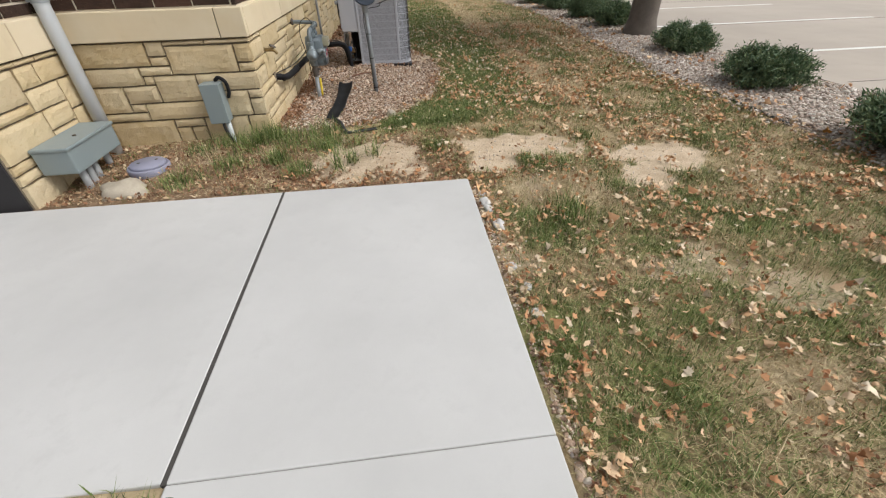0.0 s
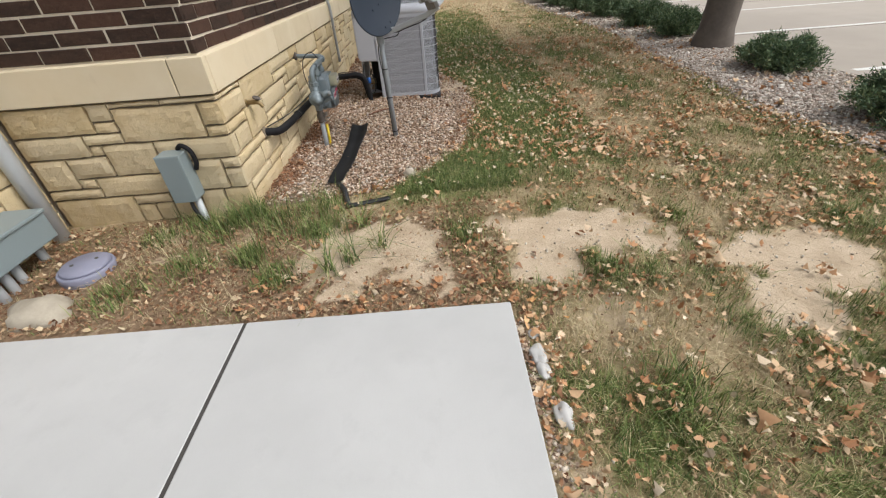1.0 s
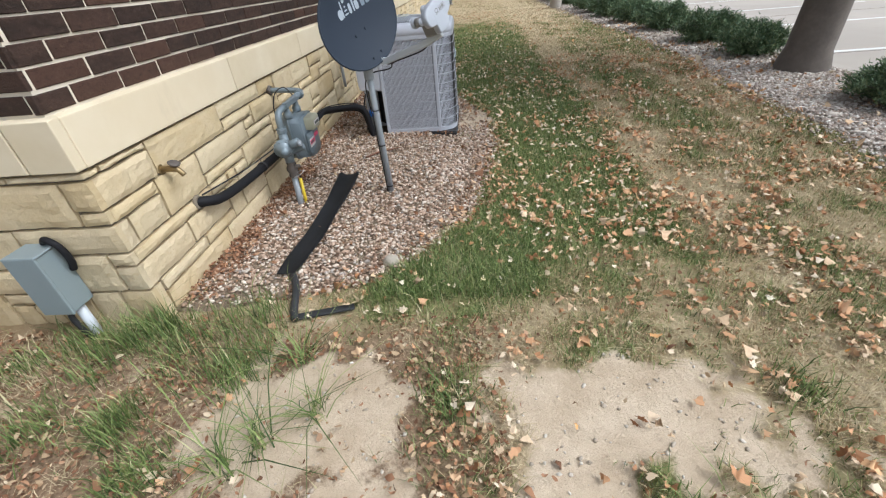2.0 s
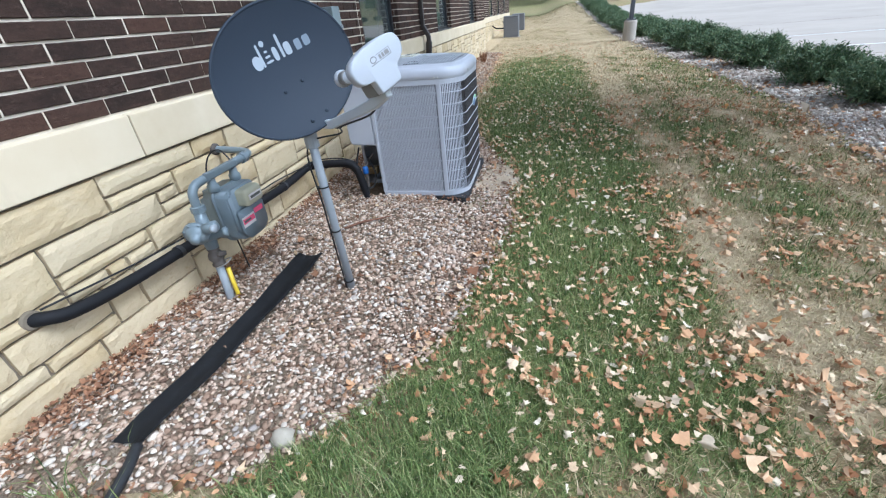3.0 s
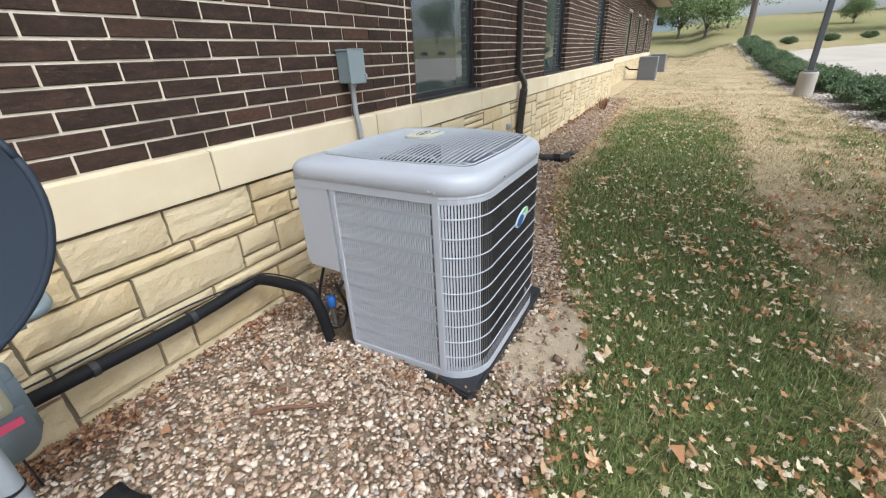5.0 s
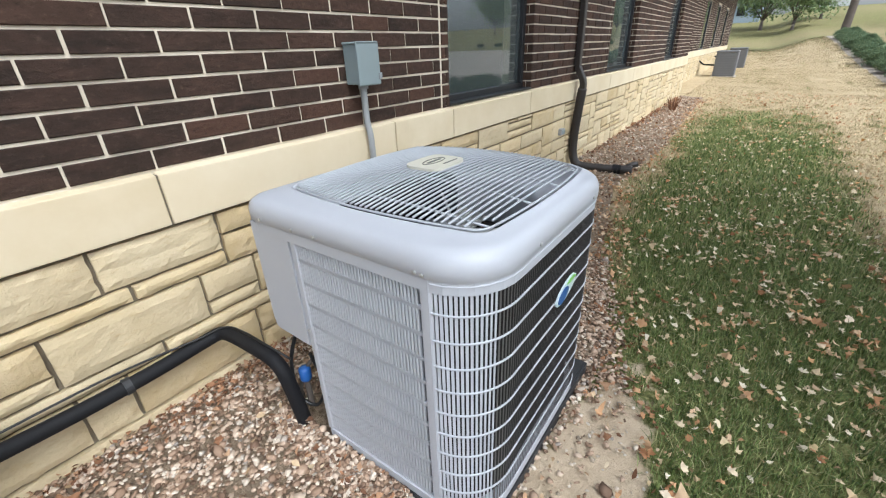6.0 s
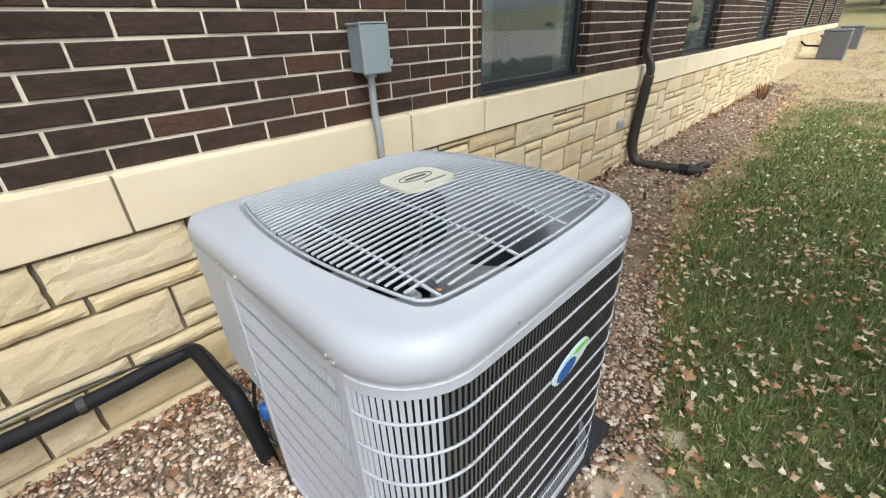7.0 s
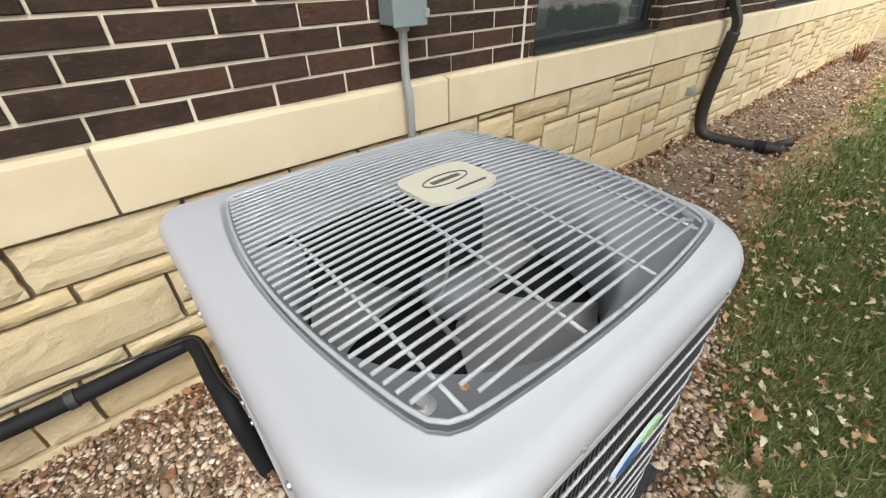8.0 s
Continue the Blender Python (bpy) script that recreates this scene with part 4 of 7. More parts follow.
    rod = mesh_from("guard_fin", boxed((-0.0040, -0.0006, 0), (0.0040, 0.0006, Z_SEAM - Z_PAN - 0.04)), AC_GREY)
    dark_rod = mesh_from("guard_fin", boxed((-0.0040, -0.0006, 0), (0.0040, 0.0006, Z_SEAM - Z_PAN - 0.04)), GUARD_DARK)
    walked, step_len, due = 0.0, 0.0122, 0.004
    for (ax, ay), (bx, by) in zip(path, path[1:]):
        seg = math.hypot(bx - ax, by - ay)
        while due <= walked + seg and seg > 1e-6:
            t = (due - walked) / seg
            # fins turned past the corner take the darker copy, shade painted in
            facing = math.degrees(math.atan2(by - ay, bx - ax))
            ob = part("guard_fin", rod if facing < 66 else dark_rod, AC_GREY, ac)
            ob.matrix_basis = Matrix.Translation((ax + (bx - ax) * t, ay + (by - ay) * t, Z_PAN + 0.035)) @ Matrix.Rotation(math.atan2(by - ay, bx - ax) + radians(21), 4, "Z")
            due += step_len
        walked += seg
    for z in rows:
        part("guard_band", tubed([(x * 1.004, y * 1.004, z) for x, y in path], 0.0031, 6), AC_GREY, ac)
    # plain band below the lid
    part("top_band", rings_mesh([[Vector((*p, z)) for p in ring_by_angle(body, 96, o)] for z, o in ((0.872, -0.012), (0.872, 0.0035), (Z_SEAM + 0.002, 0.0035), (Z_SEAM + 0.002, -0.012))]), AC_GREY, ac)
    # lid
    rr = [p for p in ring_by_angle(body, 128)]
    hole = [Vector(p) for p in ring_by_angle([(x * 0.997, 0.025 + (y - 0.025) * 0.99) for x, y in GRILLE], 128)]
    rings = [[Vector((*(p * (1 + 0.006)), Z_SEAM)) for p in rr], [Vector((*(p * 1.014), Z_SEAM + 0.004)) for p in rr], [Vector((*(p * 1.014), Z_SEAM + 0.030)) for p in rr]]
    for k in range(1, 7):
        a = radians(15 * k)
        s = 1.014 - 0.085 * (1 - math.cos(a))
        rings.append([Vector((*(p * s), Z_SEAM + 0.030 + 0.046 * math.sin(a))) for p in rr])
    last = rings[-1]
    for f in (0.35, 0.7, 0.95, 1.0):
        ring = []
        for p, h in zip(last, hole):
            q = p.to_2d() * (1 - f) + h * 1.022 * f
            ring.append(Vector((*q, (Z_SEAM + 0.076) * (1 - f) + dome(q.x, q.y) * f)))
        rings.append(ring)
    rings.append([Vector((*(h * 1.018), dome(h.x, h.y) - 0.010)) for h in hole])
    rings.append([Vector((*(h * 0.995), dome(h.x, h.y) - 0.014)) for h in hole])
    part("lid", rings_mesh(rings), AC_GREY, ac, "rounded light grey top cover", True)
    # fan orifice below the grille
    R = 0.335
    mid = Vector((GR_X, GR_Y))
    circ = [Vector((math.cos(math.tau * k / 128), math.sin(math.tau * k / 128))) for k in range(128)]
    deck = [[Vector((*(h * 0.995), dome(h.x, h.y) - 0.014)) for h in hole], [Vector((*(mid + (h - mid) * 0.965), 0.935)) for h in hole]]
    for r, z in ((R + 0.012, 0.905), (R, 0.885), (R - 0.004, 0.85), (R - 0.004, 0.74), (R + 0.03, 0.68)):
        deck.append([Vector((*(mid + c * r), z)) for c in circ])
    part("fan_shroud", rings_mesh(deck), AC_GREY, ac, "", True)
    F = Matrix.Translation((GR_X, GR_Y, -0.055))
    fan = part("fan", lathe([(0.001, 0.80), (0.070, 0.80), (0.075, 0.81), (0.075, 0.855), (0.065, 0.87), (0.001, 0.872)], 28, F), AC_MID, ac, "grey metal fan at rest", True)
    for k in range(3):
        bm = bmesh.new()
        grid = []
        for i in range(7):
            r = 0.06 + (0.318 - 0.06) * i / 6
            row = []
            for j in range(7):
                half = 27 + 7 * i / 6
                a = radians(-half + 2 * half * j / 6 + 12 * (i / 6))
                z = 0.820 + 0.085 * (j / 6 - 0.5) * (1.1 - 0.45 * i / 6) + 0.012 * math.sin(math.pi * j / 6)
                row.append(bm.verts.new((r * math.cos(a), r * math.sin(a), z)))
            grid.append(row)
        for i in range(6):
            for j in range(6):
                bm.faces.new((grid[i][j], grid[i + 1][j], grid[i + 1][j + 1], grid[i][j + 1]))
        bmesh.ops.solidify(bm, geom=bm.faces[:], thickness=0.002)
        bmesh.ops.transform(bm, verts=bm.verts[:], matrix=F @ Matrix.Rotation(radians(-9 + 120 * k), 4, "Z"))
        part("blade", bm, BLADE, fan, "", True)
    # motor and well floor carry the well's shade as near-black colour
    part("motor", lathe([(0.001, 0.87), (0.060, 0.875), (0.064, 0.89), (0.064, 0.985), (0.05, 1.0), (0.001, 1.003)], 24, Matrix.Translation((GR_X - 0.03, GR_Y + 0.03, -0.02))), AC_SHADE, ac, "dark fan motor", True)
    part("motor_lead", tubed(soft_path([(0.02, 0.0, 0.94), (0.12, -0.10, 0.925), (0.145, -0.15, 0.92), (0.24, -0.165, 0.915)]), 0.0045, 8), SCREW, ac)
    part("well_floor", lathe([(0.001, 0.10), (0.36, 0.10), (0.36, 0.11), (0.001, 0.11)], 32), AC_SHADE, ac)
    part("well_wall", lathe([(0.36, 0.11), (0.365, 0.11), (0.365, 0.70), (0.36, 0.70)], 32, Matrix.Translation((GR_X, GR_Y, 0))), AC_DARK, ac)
    # top grille
    grille = part("top_grille", tubed([Vector((*(h * 0.988), dome(h.x, h.y) - 0.001)) for h in hole + hole[:1]], 0.0036, 8), WIRE_GREY, ac, "domed wire fan guard", True)

    count = 37
    for k in range(count):
        x = -0.352 + 0.704 * k / (count - 1)
        y0, y1 = across(x, 0)
        if k >= count - 2:
            y0, y1 = y0 + 0.05, y1 - 0.05
        pts = [(x, y, dome(x, y) + 0.002) for y in np.linspace(y0 + 0.014, y1 - 0.014, 11)]
        part("wire", tubed(pts, 0.0034, 6), WIRE_GREY, grille, "", True)
    for y in (-0.270, -0.075, 0.110, 0.300):
        x0, x1 = across(y, 1)
        part("rib", tubed([(x, y, dome(x, y) - 0.0045) for x in np.linspace(x0 + 0.02, x1 - 0.012, 13)], 0.0036, 6), WIRE_GREY, grille, "", True)
    # maker's plate, plain oval outline with a bar
    plate = part("nameplate", sheet(bmesh.new(), oval(0.072, 0.092, 40, 4.5, -0.036, 0.045), 0.009, Matrix.Translation((0, 0, dome(-0.036, 0.045) + 0.003))), PLATE, ac, "cream plastic nameplate")
    bmz = dome(-0.036, 0.045) + 0.0125
    part("oval_mark", tubed([(x, y, bmz) for x, y in oval(0.022, 0.056, 32, 2.0, -0.042, 0.045)] + [(-0.042 + 0.022, 0.045, bmz)], 0.0018, 5), INK, plate)
    part("print_bar", boxed((-0.048, 0.008, bmz - 0.001), (-0.036, 0.082, bmz + 0.0006)), INK, plate)
    part("print_bar", boxed((0.006, 0.030, bmz - 0.001), (0.012, 0.110, bmz + 0.0006)), INK, plate)
    # badge on the lawn side
    face = Matrix(((0, 0, 1, HW + 0.006), (1, 0, 0, 0.062), (0, 1, 0, 0.672), (0, 0, 0, 1)))
    tilt = face @ Matrix.Rotation(radians(12), 4, "Z")
    badge = part("badge", sheet(bmesh.new(), oval(0.083, 0.030, 36, 2.0), 0.006, tilt), BADGE_WHITE, ac, "oval blue and green badge")
    part("badge_field", sheet(bmesh.new(), oval(0.042, 0.022, 30, 2.0, -0.028, -0.001), 0.008, tilt), BADGE_BLUE, badge)
    part("badge_sweep", sheet(bmesh.new(), [(0.0, 0.022), (0.03, 0.026), (0.062, 0.018), (0.081, 0.004), (0.05, 0.006), (0.02, 0.012)], 0.008, tilt), BADGE_GREEN, badge)
    # screws
    sc = mesh_from("screw", lathe([(0.001, 0), (0.006, 0), (0.006, 0.003), (0.003, 0.005), (0.001, 0.005)], 10), SCREW)
    spots = [(-0.36, -HD - 0.006, 0.918, 90, 0), (-0.20, -HD - 0.006, 0.918, 90, 0), (-0.10, -HD - 0.006, 0.920, 90, 0), (0.262, -HD - 0.006, 0.917, 90, 0), (0.285, -HD - 0.006, 0.915, 90, 0), (HW + 0.006, -0.17, 0.925, 90, 90),
             (HW + 0.006, 0.25, 0.925, 90, 90), (-0.222, -HD - 0.003, 0.55, 90, 0), (-0.222, -HD - 0.003, 0.47, 90, 0)]
    for x, y, z, rx, rz in spots:
        ob = part("screw", sc, SCREW, ac)
        ob.matrix_basis = pose(x, y, z, rx, 0, rz)
    for x, y in ((0.318, -0.298), (0.325, 0.335)):
        b = part("bolt", lathe([(0.001, 0), (0.016, 0), (0.016, 0.003), (0.009, 0.004), (0.009, 0.012), (0.001, 0.013)], 14), SCREW, ac, "zinc bolt with washer")
        b.location = (x, y, dome(x, y) - 0.012)
    # service valves in the open corner below the cover
    part("valve_body", boxed((-0.40, -HD + 0.10, 0.20), (-0.30, -HD + 0.16, 0.26), 0.01), BRASS, ac)
    part("valve_cap", lathe([(0.001, 0), (0.021, 0), (0.023, 0.01), (0.023, 0.05), (0.016, 0.058), (0.001, 0.06)], 14, Matrix.Translation((-0.368, -HD + 0.030, 0.235))), BLUE_VALVE, ac, "blue valve cap", True)
    part("valve_stem", tubed([(-0.368, -HD + 0.030, 0.10), (-0.368, -HD + 0.030, 0.24)], 0.012), RUSTY, ac)
    part("service_tube", tubed(soft_path([(-0.44, -HD + 0.04, 0.10), (-0.40, -HD + 0.02, 0.19), (-0.36, -HD + 0.05, 0.30), (-0.33, -HD + 0.14, 0.36)]), 0.008, 8), RUSTY, ac)
    part("wire_loop", tubed(soft_path([(-0.40, -HD + 0.05, 0.44), (-0.43, -HD + 0.02, 0.30), (-0.40, -HD + 0.0, 0.16), (-0.33, -HD + 0.03, 0.12), (-0.30, -HD + 0.06, 0.22), (-0.34, -HD + 0.05, 0.36)]), 0.007, 8), CABLE, ac)
    return ac


pad_shape = sheet(bmesh.new(), [(-0.40, 6.172), (0.02, 6.145), (0.262, 6.092), (0.282, 6.112), (0.282, 7.085), (-0.40, 7.085)], 0.112, Matrix.Translation((0, 0, -0.05)))
bmesh.ops.bevel(pad_shape, geom=[e for e in pad_shape.edges if e.verts[0].co.z > 0.05 and e.verts[1].co.z > 0.05], offset=0.010, segments=2, affect="EDGES")
tagged(new("equipment_pad", mesh_from("equipment_pad", pad_shape, BLACK_DUSTY)), "black composite pad under the air conditioner", "pad")
condenser()


def far_unit(x, y, s, label):
    u = thing("air_conditioner_far", label, "air conditioner", (x, y, 0.0), "units along the far wall")
    part("body", boxed((-0.36 * s, -0.36 * s, 0.05), (0.36 * s, 0.36 * s, 0.90 * s), 0.05, 3), FAR_GREY, u, "weathered grey louvred casing")
    part("lid", boxed((-0.37 * s, -0.37 * s, 0.88 * s), (0.37 * s, 0.37 * s, 0.97 * s), 0.05, 3), FAR_GREY, u)
    for k in range(9):
        part("band", boxed((-0.366 * s, -0.366 * s, (0.12 + 0.085 * k) * s), (0.366 * s, 0.366 * s, (0.132 + 0.085 * k) * s), 0.004, 1), FAR_GREY, u)
    part("pad", boxed((-0.42 * s, -0.42 * s, -0.05), (0.42 * s, 0.42 * s, 0.06)), BASE_CONC, u)
    part("pipe", tubed([(-0.35 * s, 0, 0.45), (-0.75 * s, 0, 0.47), (-0.95 * s, 0, 0.62)], 0.03, 8), BLACK, u)


far_unit(-0.68, 26.2, 1.0, "grey outdoor condenser beside the far wall")
far_unit(-0.62, 31.6, 1.0, "grey outdoor condenser beyond another one")

# ---- satellite dish ----
D_C = Vector((-0.203, 4.898, 1.137))
D_N, D_U, D_W = Vector((0.8224, -0.5362, 0.1898)), Vector((0.4572, 0.8217, 0.3403)), Vector((-0.3385, -0.1931, 0.9209))
D_M = Matrix(((D_U.x, D_W.x, D_N.x, D_C.x), (D_U.y, D_W.y, D_N.y, D_C.y), (D_U.z, D_W.z, D_N.z, D_C.z), (0, 0, 0, 1)))
D_A, D_B, D_DEEP = 0.321, 0.251, 0.052


def satellite_dish():
    base = Vector((-0.2, 4.97, 0.0))
    dish = thing("satellite_dish", "dark grey satellite dish on a galvanised pole in gravel", "satellite dish", base)
    L = Matrix.Translation(-base)
    M = L @ D_M
    part("pole", tubed([L @ Vector(p) for p in ((-0.198, 4.972, -0.1), (-0.2155, 4.968, 0.50), (-0.229, 4.964, 0.96))], 0.021, 18), GALV, dish, "galvanised steel pole", True)
    nr, na = 12, 72
    bm = bmesh.new()
    front, back = [], []
    for i in range(nr + 1):
        f = i / nr
        front.append([bm.verts.new(M @ Vector((D_A * f * math.cos(a), D_B * f * math.sin(a), -D_DEEP * (1 - f * f)))) for a in (math.tau * k / na for k in range(na))] if i else [bm.verts.new(M @ Vector((0, 0, -D_DEEP)))])
        back.append([bm.verts.new(M @ Vector((D_A * f * math.cos(a), D_B * f * math.sin(a), -D_DEEP * (1 - f * f) - 0.004))) for a in (math.tau * k / na for k in range(na))] if i else [bm.verts.new(M @ Vector((0, 0, -D_DEEP - 0.004)))])
    for side in (front, back):
        for k in range(na):
            bm.faces.new((side[0][0], side[1][k], side[1][(k + 1) % na]))
        for a, b in zip(side[1:], side[2:]):
            for k in range(na):
                bm.faces.new((a[k], b[k], b[(k + 1) % na], a[(k + 1) % na]))
    reflector = part("reflector", bm, DISH_GREY, dish, "dark grey oval reflector", True)
    part("rim", tubed([M @ Vector((x, y, -0.004)) for x, y in oval(D_A, D_B, 72)] + [M @ Vector((D_A, 0, -0.004))], 0.006, 8), DISH_GREY, dish, "", True)

    def on_dish(x, y, lift=0.0015):
        f2 = (x / D_A) ** 2 + (y / D_B) ** 2
        return M @ Vector((x, y, -D_DEEP * (1 - f2) + lift))

    def mark(points, material=DISH_MARK):
        bm = bmesh.new()
        bm.faces.new([bm.verts.new(on_dish(x, y)) for x, y in points])
        part("mark", bm, material, reflector)

    # plain light shapes in place of the maker's lettering
    def lettering():
        def skew(x, y):
            return (x * 0.985 + 0.10 * (y - 0.05), y - 0.06 * (x + 0.1))

        mark([skew(*p) for p in oval(0.022, 0.026, 22, 2.2, -0.086, 0.078)])
        mark([skew(*p) for p in oval(0.0055, 0.042, 14, 5.0, -0.062, 0.096)])
        mark([skew(*p) for p in oval(0.011, 0.011, 14, 2.0, -0.034, 0.132)])
        for k in range(3):
            mark([skew(*p) for p in oval(0.008 + 0.005 * k, 0.0045, 14, 2.2, -0.032, 0.102 - 0.019 * k)])
        mark([skew(*p) for p in oval(0.012, 0.026, 18, 2.6, 0.006, 0.080)])
        mark([skew(*p) for p in oval(0.0065, 0.044, 14, 5.0, 0.037, 0.098)])
        mark([skew(*p) for p in oval(0.016, 0.024, 18, 3.5, 0.066, 0.078)])
        mark([skew(*p) for p in oval(0.0145, 0.020, 18, 6.0, 0.116, 0.074)], DISH_DIM)
        mark([skew(*p) for p in oval(0.0165, 0.020, 18, 4.0, 0.158, 0.074)], DISH_DIM)

    lettering()
    for x, y in ((-0.054, -0.06), (0.043, -0.06), (0.043, -0.208), (-0.043, -0.208)):
        b = part("bolt", lathe([(0.001, -0.004), (0.008, -0.003), (0.008, 0.002), (0.005, 0.004), (0.001, 0.004)], 10), DISH_GREY, dish)
        b.matrix_basis = Matrix.Translation(on_dish(x, y, 0.002)) @ M.to_quaternion().to_matrix().to_4x4()
    # bracket behind, clamp and feed arm
    part("bracket", boxed((-0.06, -0.24, -0.16), (0.06, 0.02, -0.055), 0.012, 2, M), GALV, dish, "steel mounting bracket")
    part("clamp", tubed([L @ Vector((-0.2245, 4.966, 0.80)), L @ Vector((-0.229, 4.964, 0.93))], 0.032, 16), GALV, dish)
    arm = [M @ Vector(p) for p in ((0.0, -0.235, -0.11), (0.010, -0.262, 0.02), (0.03, -0.225, 0.36), (0.038, -0.195, 0.47))]
    bm = bmesh.new()
    for a, b in zip(arm, arm[1:]):
        d = (b - a).normalized()
        s = d.cross(Vector((0, 0, 1))).normalized()
        t = s.cross(d)
        mm = Matrix(((d.x, s.x, t.x, a.x), (d.y, s.y, t.y, a.y), (d.z, s.z, t.z, a.z), (0, 0, 0, 1)))
        box(bm, (-0.004, -0.014, -0.019), ((b - a).length + 0.004, 0.014, 0.019), 0.004, 1, mm)
    part("feed_arm", bm, PALE_PIPE, dish, "pale square feed arm")
    # receiver head
    head = [(-0.078, -0.062), (-0.082, -0.085), (-0.074, -0.115), (-0.055, -0.130), (-0.018, -0.134), (-0.012, -0.142), (-0.010, -0.178), (-0.004, -0.186), (0.090, -0.185), (0.097, -0.178),
            (0.103, -0.138), (0.108, -0.131), (0.140, -0.122), (0.160, -0.104), (0.167, -0.078), (0.158, -0.050), (0.140, -0.038), (0.08, -0.030), (0.0, -0.032), (-0.05, -0.042)]
    for _ in range(2):
        head = [q for a, b in zip(head, head[1:] + head[:1]) for q in ((a[0] * 0.75 + b[0] * 0.25, a[1] * 0.75 + b[1] * 0.25), (a[0] * 0.25 + b[0] * 0.75, a[1] * 0.25 + b[1] * 0.75))]
    bm = rings_mesh([[M @ Vector((0.04 + (x - 0.04) * k, -0.095 + (y + 0.095) * k, 0.474 + h)) for x, y in head] for h, k in ((0.0, 0.96), (0.004, 1.0), (0.026, 1.0), (0.032, 0.985), (0.0355, 0.955), (0.0362, 0.92))], True)
    lnb = part("receiver_head", bm, LNB_WHITE, dish, "white plastic receiver head", True)
    bm = boxed((-0.006, -0.190, 0.395), (0.092, -0.085, 0.475), 0.008, 2, M)
    part("receiver_back", bm, LNB_GREY, lnb, "grey underside")
    for x, y, dx in ((-0.058, -0.082, -0.02), (0.05, -0.072, 0.0), (0.140, -0.08, 0.02)):
        horn = M @ Matrix.Translation((x, y, 0.405)) @ Matrix.Rotation(dx * 9, 4, "Y")
        part("feed_horn", lathe([(0.001, 0.0), (0.024, 0.0), (0.028, 0.004), (0.028, 0.018), (0.021, 0.020), (0.019, 0.075), (0.001, 0.077)], 20, horn), LNB_WHITE, lnb, "", True)
        part("horn_collar", lathe([(0.020, 0.024), (0.023, 0.026), (0.023, 0.060), (0.020, 0.062)], 20, horn), LNB_GREY, lnb, "", True)
    z = 0.5105
    for lo, hi in (((0.040, -0.072), (0.104, -0.070)), ((0.040, -0.094), (0.104, -0.092)), ((0.102, -0.094), (0.104, -0.070)), ((0.048, -0.089), (0.058, -0.075)), ((0.062, -0.089), (0.072, -0.075)), ((0.076, -0.089), (0.096, -0.075)), ((0.004, -0.094), (0.040, -0.091))):
        part("print_bar", boxed((lo[0], lo[1], z - 0.003), (hi[0], hi[1], z), 0, 1, M), LNB_GREY, lnb)
    part("oval_mark", tubed([M @ Vector((x, y, z - 0.001)) for x, y in oval(0.013, 0.009, 20, 2.0, 0.022, -0.079)] + [M @ Vector((0.035, -0.079, z - 0.001))], 0.002, 5), LNB_GREY, lnb)
    # coax cable, ties
    part("cable", tubed(soft_path([M @ Vector((0.03, -0.205, 0.40)), M @ Vector((0.035, -0.262, 0.30)), M @ Vector((0.02, -0.285, 0.06)), M @ Vector((0.03, -0.32, -0.01)), L @ Vector((-0.245, 4.95, 0.80)), L @ Vector((-0.238, 4.951, 0.50)), L @ Vector((-0.222, 4.955, 0.02)), L @ Vector((-0.222, 4.955, -0.05))], 8), 0.0042, 8), CABLE, dish, "black coax cable", True)
    part("cable_loop", tubed(soft_path([M @ Vector((0.02, -0.262, 0.05)), M @ Vector((0.026, -0.285, 0.035)), M @ Vector((0.030, -0.292, 0.0)), M @ Vector((0.022, -0.275, -0.03)), M @ Vector((0.01, -0.27, -0.06))], 8), 0.004, 8), CABLE, dish, "", True)
    for zt in (0.05, 0.36, 0.60):
        p = Vector((-0.2, 4.972, 0)).lerp(Vector((-0.229, 4.964, 0)), zt)
        part("cable_tie", tubed([L @ Vector((p.x - 0.004, p.y - 0.003, zt)), L @ Vector((p.x - 0.004, p.y - 0.003, zt + 0.006))], 0.027, 16), CABLE, dish)


satellite_dish()


